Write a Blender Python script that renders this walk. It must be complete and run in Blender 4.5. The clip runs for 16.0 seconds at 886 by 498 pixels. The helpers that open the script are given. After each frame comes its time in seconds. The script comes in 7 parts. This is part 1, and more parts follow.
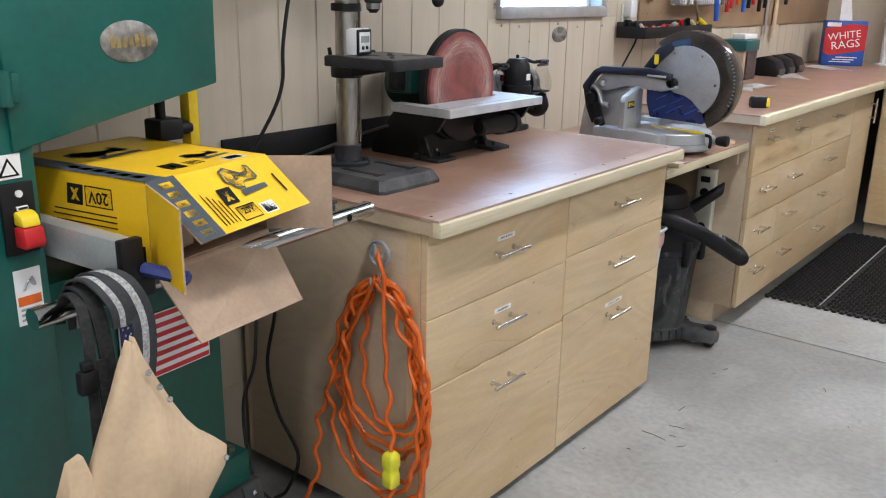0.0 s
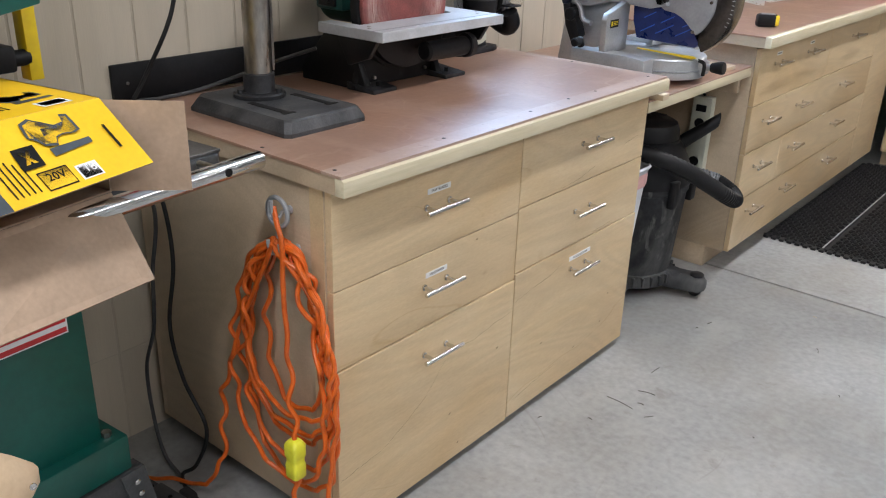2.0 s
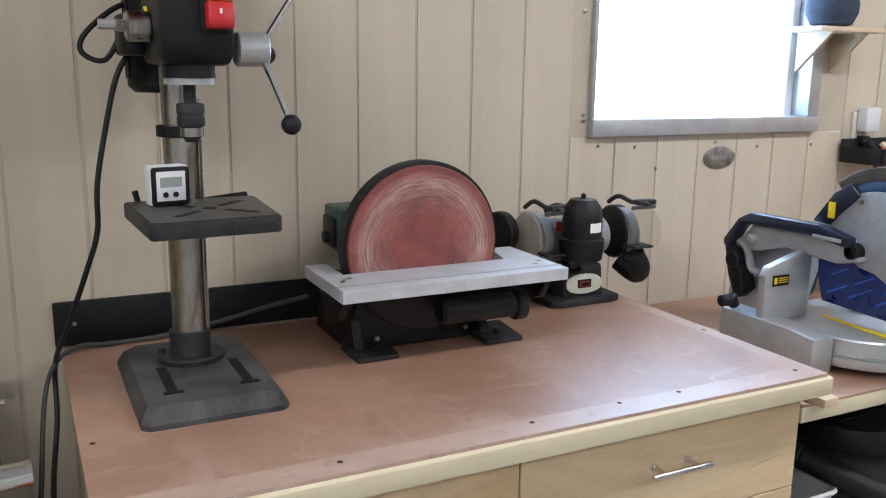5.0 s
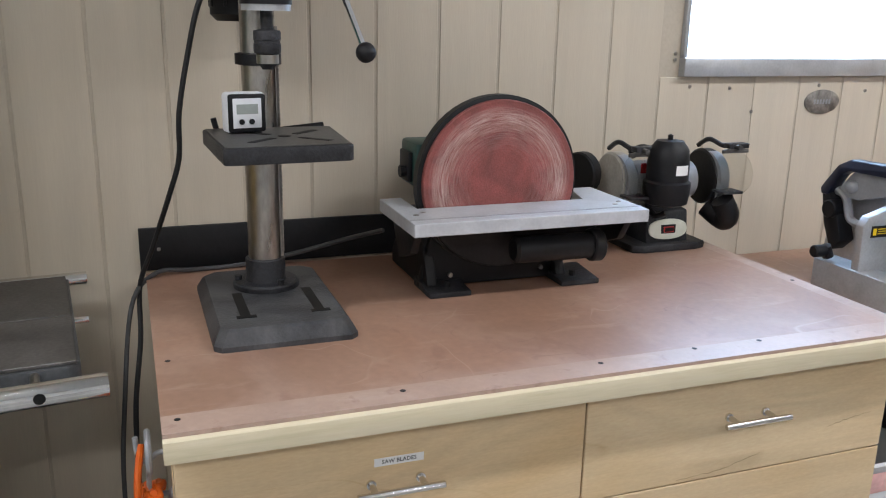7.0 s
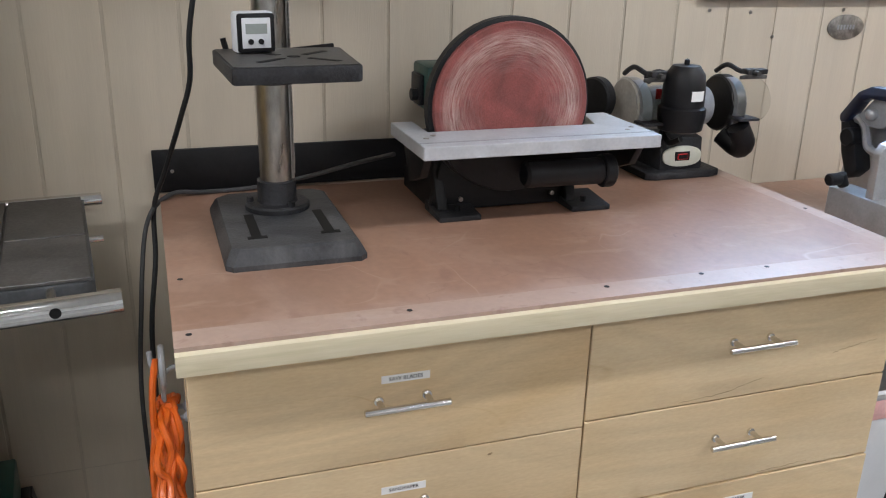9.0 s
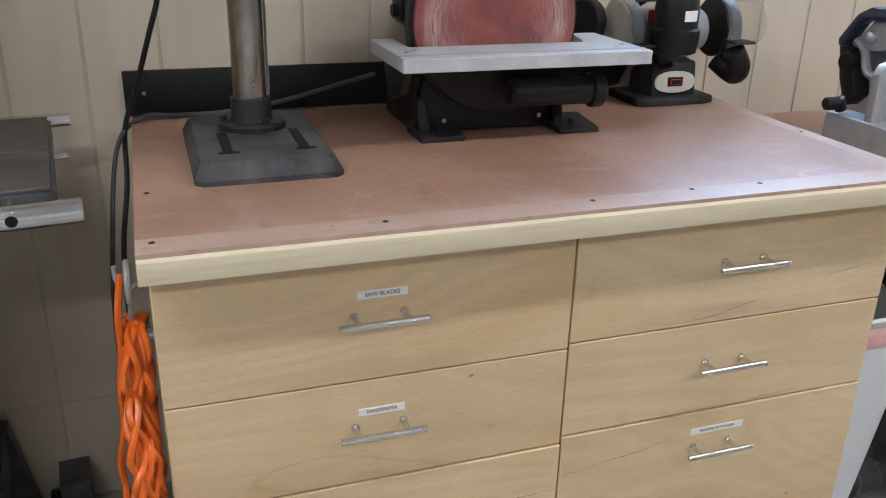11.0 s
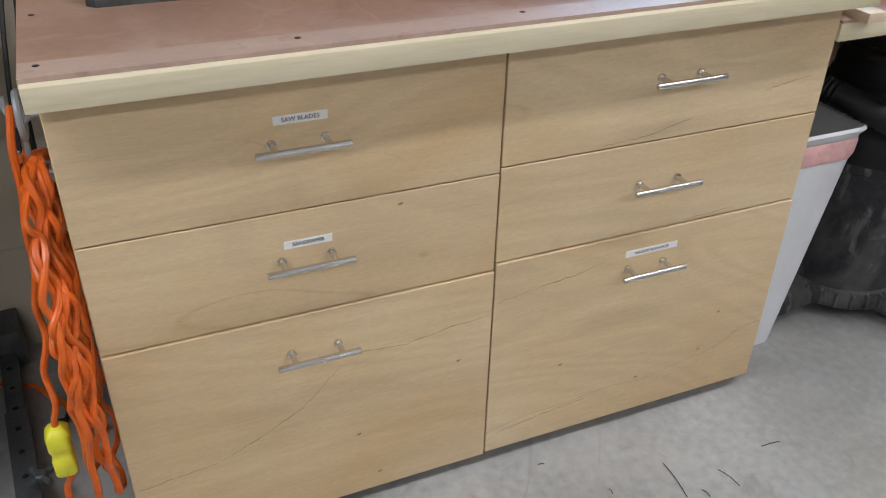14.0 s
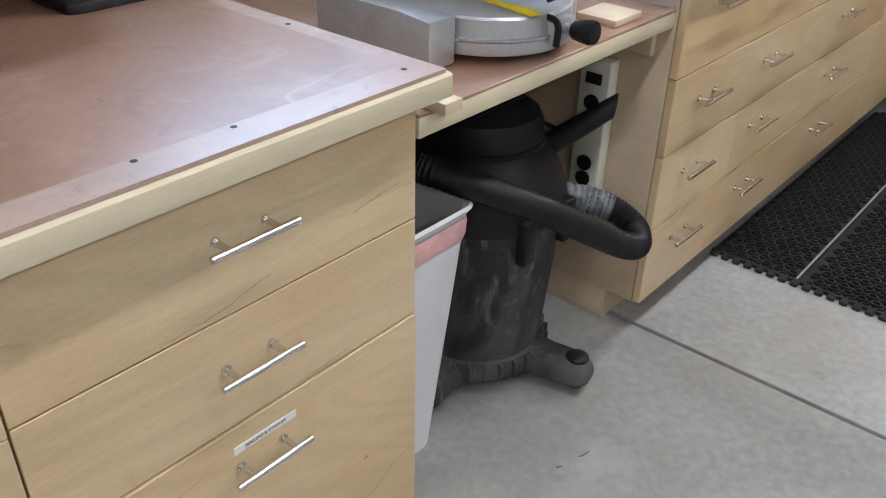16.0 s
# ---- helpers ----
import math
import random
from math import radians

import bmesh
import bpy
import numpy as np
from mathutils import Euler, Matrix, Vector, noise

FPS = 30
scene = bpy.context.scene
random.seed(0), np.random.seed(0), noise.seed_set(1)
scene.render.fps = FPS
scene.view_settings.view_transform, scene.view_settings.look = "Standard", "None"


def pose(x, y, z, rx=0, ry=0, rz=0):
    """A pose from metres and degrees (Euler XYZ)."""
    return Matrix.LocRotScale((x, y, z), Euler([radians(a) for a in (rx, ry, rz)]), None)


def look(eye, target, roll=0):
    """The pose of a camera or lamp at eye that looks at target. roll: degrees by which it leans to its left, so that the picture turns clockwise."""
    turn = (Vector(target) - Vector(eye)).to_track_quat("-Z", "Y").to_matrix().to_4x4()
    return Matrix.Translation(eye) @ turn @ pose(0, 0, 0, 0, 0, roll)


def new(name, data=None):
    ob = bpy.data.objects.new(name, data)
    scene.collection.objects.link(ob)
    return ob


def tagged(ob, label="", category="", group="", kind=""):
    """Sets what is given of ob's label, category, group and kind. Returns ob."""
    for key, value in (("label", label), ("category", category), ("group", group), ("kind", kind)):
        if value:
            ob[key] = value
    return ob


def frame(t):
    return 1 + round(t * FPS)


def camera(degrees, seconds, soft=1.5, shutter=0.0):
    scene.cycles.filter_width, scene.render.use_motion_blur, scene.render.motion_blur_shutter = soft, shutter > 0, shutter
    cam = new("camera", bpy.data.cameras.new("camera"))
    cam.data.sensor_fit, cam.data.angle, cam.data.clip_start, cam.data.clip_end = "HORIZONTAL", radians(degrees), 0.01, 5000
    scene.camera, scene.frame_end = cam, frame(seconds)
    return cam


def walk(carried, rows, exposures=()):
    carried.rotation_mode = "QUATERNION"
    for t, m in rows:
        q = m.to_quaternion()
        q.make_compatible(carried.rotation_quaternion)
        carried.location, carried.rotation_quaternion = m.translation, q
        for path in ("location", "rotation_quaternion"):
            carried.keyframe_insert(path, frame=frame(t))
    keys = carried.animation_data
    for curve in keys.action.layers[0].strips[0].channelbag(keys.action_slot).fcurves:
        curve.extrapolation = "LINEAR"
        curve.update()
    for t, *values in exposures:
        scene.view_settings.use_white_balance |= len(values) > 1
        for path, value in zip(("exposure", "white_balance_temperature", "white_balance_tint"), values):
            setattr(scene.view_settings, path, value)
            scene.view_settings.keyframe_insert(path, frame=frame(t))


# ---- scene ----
# camera: seconds, eye and target in metres, roll in degrees
cam = camera(54.8, 16.0, soft=1.1)
PATH = [
    (0, (0.0, 0.096, 1.393), (-1.189, 1.596, 0.811), 1.1),
    (0.5, (0.007, 0.122, 1.393), (-1.195, 1.614, 0.821), 1.3),
    (1, (0.033, 0.178, 1.384), (-1.176, 1.653, 0.781), 1.4),
    (1.5, (-0.049, 0.335, 1.372), (-1.21, 1.777, 0.616), 2.3),
    (2, (-0.062, 0.505, 1.4), (-1.228, 1.925, 0.61), 1.8),
    (2.5, (0.011, 0.749, 1.406), (-1.264, 2.132, 0.728), 1.6),
    (3, (0.037, 0.91, 1.418), (-1.456, 2.133, 0.893), -0.7),
    (3.5, (-0.042, 1.111, 1.442), (-1.574, 2.329, 1.028), 1.0),
    (6, (-0.103, 1.532, 1.456), (-1.926, 2.202, 0.982), 0.4),
    (6.5, (-0.093, 1.522, 1.454), (-1.911, 2.186, 0.953), 0.8),
    (7, (-0.099, 1.519, 1.424), (-1.907, 2.19, 0.896), 1.2),
    (7.5, (-0.105, 1.53, 1.409), (-1.871, 2.178, 0.731), 1.6),
    (8, (-0.096, 1.536, 1.409), (-1.86, 2.173, 0.714), 1.7),
    (8.5, (-0.082, 1.532, 1.414), (-1.853, 2.155, 0.726), 1.5),
    (10.8, (-0.087, 1.557, 1.352), (-1.868, 2.165, 0.675), 1.3),
    (11, (-0.097, 1.568, 1.32), (-1.842, 2.183, 0.561), 1.4),
    (11.5, (-0.079, 1.597, 1.24), (-1.688, 2.183, 0.206), 0.8),
    (12, (-0.075, 1.612, 1.248), (-1.622, 2.23, 0.142), 1.8),
    (12.5, (-0.07, 1.615, 1.265), (-1.61, 2.263, 0.167), 2.2),
    (13, (-0.048, 1.62, 1.263), (-1.61, 2.274, 0.199), 1.5),
    (13.5, (-0.085, 1.611, 1.269), (-1.627, 2.293, 0.193), 2.0),
    (14, (-0.12, 1.612, 1.261), (-1.67, 2.288, 0.193), 1.3),
    (14.5, (-0.225, 1.592, 1.276), (-1.735, 2.358, 0.211), 0.3),
    (15, (-0.301, 1.602, 1.288), (-1.637, 2.675, 0.256), 2.5),
    (15.5, (-0.355, 1.767, 1.286), (-1.537, 3.003, 0.249), 2.4),
    (16, (-0.41, 1.959, 1.3), (-1.512, 3.266, 0.262), 1.5),
]
walk(cam, [(t, look(eye, target, roll)) for t, eye, target, roll in PATH],
     ((0, 0.08), (3.5, 0.04), (8.5, 0.02), (11, -0.05), (14.5, -0.08), (16, -0.05)))

# ---------------------------------------------------------------- light
world = bpy.data.worlds.new("sky")
scene.world = world
world.use_nodes = True
wn = world.node_tree.nodes
sky = wn.new("ShaderNodeTexSky")
sky.sky_type, sky.sun_disc = "NISHITA", False
sky.sun_elevation, sky.sun_rotation = radians(50), radians(120)
wn["Background"].inputs["Strength"].default_value = 0.12
world.node_tree.links.new(sky.outputs[0], wn["Background"].inputs["Color"])


def area_lamp(name, m, sx, sy, watts, colour):
    data = bpy.data.lights.new(name, "AREA")
    data.shape, data.size, data.size_y, data.energy, data.color = "RECTANGLE", sx, sy, watts, colour
    ob = new(name, data)
    ob.matrix_world = m
    return ob


# daylight at the window opening, and tubes of ceiling fittings added out of view
area_lamp("window_daylight", look((-2.05, 3.21, 1.65), (0, 3.21, 1.3)), 0.8, 0.75, 23, (0.36, 0.61, 1.0))
TUBES = [(-0.55, 0.6), (-0.55, 3.4), (1.3, 0.6), (1.3, 3.4), (-0.55, 5.6), (-0.55, -1.5)]
# the far tube is stronger to brighten that end of the room
for tx, ty in TUBES:
    area_lamp("added_tube_light", pose(tx, ty, 2.50), 0.12, 1.2, 37 if ty > 5 else 26.4, (0.94, 0.95, 1.0))

# ---------------------------------------------------------------- materials


def material(name, base, rough=0.5, metal=0.0, vary=0.15, scale=8.0, fine=120.0, stretch=(1, 1, 1), bump=0.1, tint=None,
             spots=0.0, random_tint=0.0, coat=0.0, spec=0.5, rvar=0.12, emit=0.0, bump_scale=None, island=False):
    """Base colour broken up by a coarse and a fine noise, with relief and uneven gloss."""
    m = bpy.data.materials.new(name)
    m.use_nodes = True
    nt = m.node_tree
    n, l = nt.nodes, nt.links
    b = n["Principled BSDF"]
    tc = n.new("ShaderNodeTexCoord")
    mp = n.new("ShaderNodeMapping")
    mp.inputs["Scale"].default_value = stretch
    l.new(tc.outputs["Object"], mp.inputs["Vector"])
    if random_tint:
        oi = n.new("ShaderNodeObjectInfo")
        sc = n.new("ShaderNodeVectorMath")
        sc.operation = "SCALE"
        sc.inputs[0].default_value = (7.3, 3.1, 5.7)
        l.new(oi.outputs["Random"], sc.inputs["Scale"])
        l.new(sc.outputs[0], mp.inputs["Location"])
    c1 = n.new("ShaderNodeTexNoise")
    c1.inputs["Scale"].default_value, c1.inputs["Detail"].default_value, c1.inputs["Distortion"].default_value = scale, 6, 0.6
    c2 = n.new("ShaderNodeTexNoise")
    c2.inputs["Scale"].default_value, c2.inputs["Detail"].default_value = fine, 4
    l.new(mp.outputs[0], c1.inputs["Vector"])
    l.new(mp.outputs[0], c2.inputs["Vector"])
    ramp = n.new("ShaderNodeValToRGB")
    d = tint or tuple(c * (1 - 2.2 * vary) for c in base)
    e = tuple(min(1, c * (1 + vary)) for c in base)
    ramp.color_ramp.elements[0].position, ramp.color_ramp.elements[1].position = 0.3, 0.7
    ramp.color_ramp.elements[0].color, ramp.color_ramp.elements[1].color = (*d, 1), (*e, 1)
    l.new(c1.outputs["Fac"], ramp.inputs["Fac"])
    mix = n.new("ShaderNodeMix")
    mix.data_type, mix.blend_type = "RGBA", "OVERLAY"
    mix.inputs["Factor"].default_value = min(0.6, vary * 2)
    l.new(ramp.outputs["Color"], mix.inputs["A"])
    l.new(c2.outputs["Fac"], mix.inputs["B"])
    out = mix.outputs["Result"]
    if random_tint:
        hsv = n.new("ShaderNodeHueSaturation")
        mr = n.new("ShaderNodeMapRange")
        mr.inputs["To Min"].default_value, mr.inputs["To Max"].default_value = 1 - random_tint, 1 + random_tint
        l.new(oi.outputs["Random"], mr.inputs["Value"])
        l.new(mr.outputs[0], hsv.inputs["Value"])
        l.new(out, hsv.inputs["Color"])
        out = hsv.outputs["Color"]
    if spots:
        v = n.new("ShaderNodeTexNoise")
        v.inputs["Scale"].default_value, v.inputs["Detail"].default_value, v.inputs["Roughness"].default_value = scale * 2.7, 9, 0.72
        l.new(tc.outputs["Object"], v.inputs["Vector"])
        r2 = n.new("ShaderNodeValToRGB")
        r2.color_ramp.elements[0].position, r2.color_ramp.elements[1].position = 0.60, 0.72
        r2.color_ramp.elements[0].color, r2.color_ramp.elements[1].color = (0, 0, 0, 1), (spots, spots, spots, 1)
        l.new(v.outputs["Fac"], r2.inputs["Fac"])
        m2 = n.new("ShaderNodeMix")
        m2.data_type = "RGBA"
        m2.inputs["B"].default_value = (*[c * 0.45 for c in base], 1)
        l.new(r2.outputs["Color"], m2.inputs["Factor"])
        l.new(out, m2.inputs["A"])
        out = m2.outputs["Result"]
    l.new(out, b.inputs["Base Color"])
    rr = n.new("ShaderNodeMapRange")
    rr.inputs["To Min"].default_value, rr.inputs["To Max"].default_value = max(0.03, rough - rvar), min(1, rough + rvar)
    l.new(c1.outputs["Fac"], rr.inputs["Value"])
    l.new(rr.outputs[0], b.inputs["Roughness"])
    b.inputs["Metallic"].default_value = metal
    b.inputs["Coat Weight"].default_value = coat
    b.inputs["Specular IOR Level"].default_value = spec
    if bump:
        bp = n.new("ShaderNodeBump")
        bp.inputs["Strength"].default_value, bp.inputs["Distance"].default_value = bump, 0.004
        src = c2
        if bump_scale:
            src = n.new("ShaderNodeTexNoise")
            src.inputs["Scale"].default_value, src.inputs["Detail"].default_value = bump_scale, 5
            l.new(tc.outputs["Object"], src.inputs["Vector"])
        l.new(src.outputs["Fac"], bp.inputs["Height"])
        l.new(bp.outputs[0], b.inputs["Normal"])
    if emit:
        b.inputs["Emission Color"].default_value = (*base, 1)
        b.inputs["Emission Strength"].default_value = emit
    return m


def ply_material(name, base, dark, knots=0.75, rt=0.06):
    """Rotary-cut maple veneer: long soft figure along y, fine pores, faint mineral streaks."""
    m = material(name, base, 0.40, vary=0.075, scale=1.8, fine=190, stretch=(1, 0.42, 1.7), bump=0.015, tint=dark, random_tint=rt)
    n, l = m.node_tree.nodes, m.node_tree.links
    b = n["Principled BSDF"]
    src = b.inputs["Base Color"].links[0].from_socket
    mp = [k for k in n if k.type == "MAPPING"][0]
    w = n.new("ShaderNodeTexNoise")
    w.inputs["Scale"].default_value, w.inputs["Detail"].default_value, w.inputs["Distortion"].default_value = 1.3, 2, 1.6
    l.new(mp.outputs[0], w.inputs["Vector"])
    s = n.new("ShaderNodeMath")
    s.operation = "MULTIPLY"
    s.inputs[1].default_value = 95
    l.new(w.outputs["Fac"], s.inputs[0])
    si = n.new("ShaderNodeMath")
    si.operation = "SINE"
    l.new(s.outputs[0], si.inputs[0])
    mr = n.new("ShaderNodeMapRange")
    mr.inputs["From Min"].default_value, mr.inputs["To Min"].default_value, mr.inputs["To Max"].default_value = -1, 0.955, 1.02
    l.new(si.outputs[0], mr.inputs["Value"])
    # thin dark mineral lines
    v = n.new("ShaderNodeTexNoise")
    v.inputs["Scale"].default_value, v.inputs["Detail"].default_value, v.inputs["Distortion"].default_value = 1.5, 3, 0.4
    l.new(mp.outputs[0], v.inputs["Vector"])
    r = n.new("ShaderNodeValToRGB")
    e = r.color_ramp.elements
    e[0].position, e[1].position = 0.4986, 0.5014
    e[0].color, e[1].color = (1, 1, 1, 1), (1, 1, 1, 1)
    k = r.color_ramp.elements.new(0.5)
    k.color = (0.90, 0.86, 0.80, 1)
    l.new(v.outputs["Fac"], r.inputs["Fac"])
    m1 = n.new("ShaderNodeMix")
    m1.data_type, m1.blend_type = "RGBA", "MULTIPLY"
    m1.inputs["Factor"].default_value = 1
    l.new(src, m1.inputs["A"])
    l.new(mr.outputs[0], m1.inputs["B"])
    m2 = n.new("ShaderNodeMix")
    m2.data_type, m2.blend_type = "RGBA", "MULTIPLY"
    vm = n.new("ShaderNodeTexNoise")
    vm.inputs["Scale"].default_value, vm.inputs["Detail"].default_value = 2.6, 2
    l.new(mp.outputs[0], vm.inputs["Vector"])
    vr = n.new("ShaderNodeValToRGB")
    vr.color_ramp.elements[0].position, vr.color_ramp.elements[1].position = 0.52, 0.62
    l.new(vm.outputs["Fac"], vr.inputs["Fac"])
    l.new(vr.outputs["Color"], m2.inputs["Factor"])
    l.new(m1.outputs["Result"], m2.inputs["A"])
    l.new(r.outputs["Color"], m2.inputs["B"])
    # small brown knots and pin marks
    vk = n.new("ShaderNodeTexVoronoi")
    vk.inputs["Scale"].default_value = 4.2
    mk = n.new("ShaderNodeMapping")
    mk.inputs["Scale"].default_value = (1, 0.55, 1)
    oc = [k for k in n if k.type == "TEX_COORD"][0]
    ob_info = [k for k in n if k.type == "OBJECT_INFO"][0]
    off = n.new("ShaderNodeVectorMath")
    off.operation = "SCALE"
    off.inputs[0].default_value = (5.1, 9.7, 3.3)
    l.new(ob_info.outputs["Random"], off.inputs["Scale"])
    l.new(off.outputs[0], mk.inputs["Location"])
    l.new(oc.outputs["Object"], mk.inputs["Vector"])
    l.new(mk.outputs[0], vk.inputs["Vector"])
    rk = n.new("ShaderNodeValToRGB")
    rk.color_ramp.elements[0].position, rk.color_ramp.elements[1].position = 0.008, 0.034
    rk.color_ramp.elements[0].color, rk.color_ramp.elements[1].color = (0.50, 0.38, 0.28, 1), (1, 1, 1, 1)
    l.new(vk.outputs["Distance"], rk.inputs["Fac"])
    m3 = n.new("ShaderNodeMix")
    m3.data_type, m3.blend_type = "RGBA", "MULTIPLY"
    m3.inputs["Factor"].default_value = knots
    l.new(m2.outputs["Result"], m3.inputs["A"])
    l.new(rk.outputs["Color"], m3.inputs["B"])
    # short fine grain along the face and warm blotches
    gm = n.new("ShaderNodeMapping")
    gm.inputs["Scale"].default_value = (60, 4, 60)
    l.new(off.outputs[0], gm.inputs["Location"])
    l.new(oc.outputs["Object"], gm.inputs["Vector"])
    gn = n.new("ShaderNodeTexNoise")
    gn.inputs["Scale"].default_value, gn.inputs["Detail"].default_value, gn.inputs["Distortion"].default_value = 2.2, 5, 0.35
    l.new(gm.outputs[0], gn.inputs["Vector"])
    gr = n.new("ShaderNodeMapRange")
    gr.inputs["From Min"].default_value, gr.inputs["From Max"].default_value = 0.3, 0.7
    gr.inputs["To Min"].default_value, gr.inputs["To Max"].default_value = 0.955, 1.03
    l.new(gn.outputs["Fac"], gr.inputs["Value"])
    m4 = n.new("ShaderNodeMix")
    m4.data_type, m4.blend_type = "RGBA", "MULTIPLY"
    m4.inputs["Factor"].default_value = 1
    l.new(m3.outputs["Result"], m4.inputs["A"])
    l.new(gr.outputs[0], m4.inputs["B"])
    wn_ = n.new("ShaderNodeTexNoise")
    wn_.inputs["Scale"].default_value, wn_.inputs["Detail"].default_value, wn_.inputs["Distortion"].default_value = 2.4, 4, 1.2
    l.new(mk.outputs[0], wn_.inputs["Vector"])
    wr = n.new("ShaderNodeValToRGB")
    wr.color_ramp.elements[0].position, wr.color_ramp.elements[1].position = 0.48, 0.72
    wr.color_ramp.elements[0].color, wr.color_ramp.elements[1].color = (1, 1, 1, 1), (0.95, 0.88, 0.76, 1)
    l.new(wn_.outputs["Fac"], wr.inputs["Fac"])
    m5 = n.new("ShaderNodeMix")
    m5.data_type, m5.blend_type = "RGBA", "MULTIPLY"
    m5.inputs["Factor"].default_value = 0.75
    l.new(m4.outputs["Result"], m5.inputs["A"])
    l.new(wr.outputs["Color"], m5.inputs["B"])
    l.new(m5.outputs["Result"], b.inputs["Base Color"])
    return m


def layered(m, layers):
    """Lays soft stains, smears or thin scratches over a material: (kind, scale, stretch, low, high, colour, strength)."""
    n, l = m.node_tree.nodes, m.node_tree.links
    b = n["Principled BSDF"]
    tc = [k for k in n if k.type == "TEX_COORD"][0]
    for kind, scale, stretch, low, high, colour, strength in layers:
        src = b.inputs["Base Color"].links[0].from_socket
        mp = n.new("ShaderNodeMapping")
        mp.inputs["Scale"].default_value = stretch
        mp.inputs["Rotation"].default_value = (0, 0, 0.5 if kind == "line" else 0.0)
        l.new(tc.outputs["Object"], mp.inputs["Vector"])
        z = n.new("ShaderNodeTexNoise")
        z.inputs["Scale"].default_value = scale
        z.inputs["Detail"].default_value, z.inputs["Roughness"].default_value = (2, 0.45) if kind == "line" else (7, 0.62)
        z.inputs["Distortion"].default_value = 0.5
        l.new(mp.outputs[0], z.inputs["Vector"])
        r = n.new("ShaderNodeValToRGB")
        e = r.color_ramp.elements
        e[0].color, e[1].color = (0, 0, 0, 1), (strength, strength, strength, 1)
        e[0].position, e[1].position = low, high
        if kind == "line":
            e[1].color = (0, 0, 0, 1)
            k = e.new((low + high) / 2)
            k.color = (strength, strength, strength, 1)
        l.new(z.outputs["Fac"], r.inputs["Fac"])
        fac = r.outputs["Color"]
        if kind == "line":
            # thin lines that come and go
            q = n.new("ShaderNodeTexNoise")
            q.inputs["Scale"].default_value, q.inputs["Detail"].default_value = scale * 2.3, 2
            l.new(tc.outputs["Object"], q.inputs["Vector"])
            qr = n.new("ShaderNodeValToRGB")
            qr.color_ramp.elements[0].position, qr.color_ramp.elements[1].position = 0.50, 0.62
            l.new(q.outputs["Fac"], qr.inputs["Fac"])
            mu = n.new("ShaderNodeMath")
            mu.operation = "MULTIPLY"
            l.new(fac, mu.inputs[0])
            l.new(qr.outputs["Color"], mu.inputs[1])
            fac = mu.outputs[0]
        mx = n.new("ShaderNodeMix")
        mx.data_type = "RGBA"
        mx.inputs["B"].default_value = (*colour, 1)
        l.new(fac, mx.inputs["Factor"])
        l.new(src, mx.inputs["A"])
        l.new(mx.outputs["Result"], b.inputs["Base Color"])
    return m


MAPLE = ply_material("maple_plywood", (0.615, 0.480, 0.303), (0.545, 0.398, 0.232), 0.3, 0.075)
STREAK = material("brown_mineral_streak", (0.33, 0.22, 0.115), 0.5, vary=0.2, scale=40, bump=0)
PLY_SIDE = ply_material("plywood_side", (0.54, 0.43, 0.31), (0.46, 0.355, 0.245))
POPLAR = layered(material("poplar_edging", (0.63, 0.555, 0.39), 0.42, vary=0.07, scale=3, fine=90, stretch=(3, 0.2, 3), bump=0.03),
                 [("stain", 9.0, (2, 0.35, 5), 0.50, 0.66, (0.50, 0.445, 0.26), 0.55), ("stain", 14.0, (6, 0.3, 14), 0.52, 0.64, (0.68, 0.60, 0.45), 0.5)])
HARDBOARD = material("oiled_hardboard", (0.35, 0.20, 0.135), 0.34, vary=0.085, scale=3.4, fine=70, bump=0.012, spec=1.0, rvar=0.03)
layered(HARDBOARD, [("stain", 5.0, (1, 1, 1), 0.50, 0.70, (0.46, 0.315, 0.245), 0.55), ("stain", 21.0, (1, 0.35, 1), 0.58, 0.72, (0.50, 0.36, 0.29), 0.4),
                    ("stain", 7.0, (1, 1.6, 1), 0.60, 0.68, (0.25, 0.125, 0.085), 0.45), ("line", 3.0, (1, 1, 1), 0.4985, 0.5015, (0.50, 0.37, 0.30), 0.45), ("line", 5.5, (1.5, 0.6, 1), 0.4985, 0.5015, (0.20, 0.10, 0.075), 0.6)])
HARDBOARD_WORN = layered(material("worn_hardboard", (0.43, 0.30, 0.235), 0.40, vary=0.05, scale=9, fine=110, bump=0.012, spec=0.9, rvar=0.03), [("stain", 16.0, (1, 0.4, 1), 0.52, 0.66, (0.55, 0.43, 0.36), 0.5), ("stain", 30.0, (1, 1, 1), 0.60, 0.70, (0.27, 0.15, 0.11), 0.5)])
WALL = material("painted_board", (0.56, 0.49, 0.385), 0.55, vary=0.03, scale=3, fine=70, stretch=(1, 6, 0.35), bump=0.07, random_tint=0.02)
GROOVE = material("groove_board", (0.50, 0.435, 0.34), 0.6, vary=0.05)
WHITE_WALL = material("white_plasterboard", (0.75, 0.74, 0.71), 0.8, vary=0.03, scale=2)
CONCRETE = material("concrete", (0.362, 0.362, 0.352), 0.6, vary=0.16, scale=1.3, fine=45, bump=0.06, spots=0.40)
layered(CONCRETE, [("stain", 2.1, (1, 1, 1), 0.46, 0.72, (0.27, 0.25, 0.215), 0.65), ("stain", 4.5, (1, 0.6, 1), 0.52, 0.68, (0.43, 0.425, 0.40), 0.5),
                   ("stain", 11.0, (1, 1, 1), 0.60, 0.70, (0.22, 0.205, 0.18), 0.5), ("line", 1.6, (1, 1, 1), 0.4988, 0.5012, (0.24, 0.22, 0.20), 0.4)])
JOINT = material("dark_joint", (0.10, 0.085, 0.07), 0.9, vary=0.2)
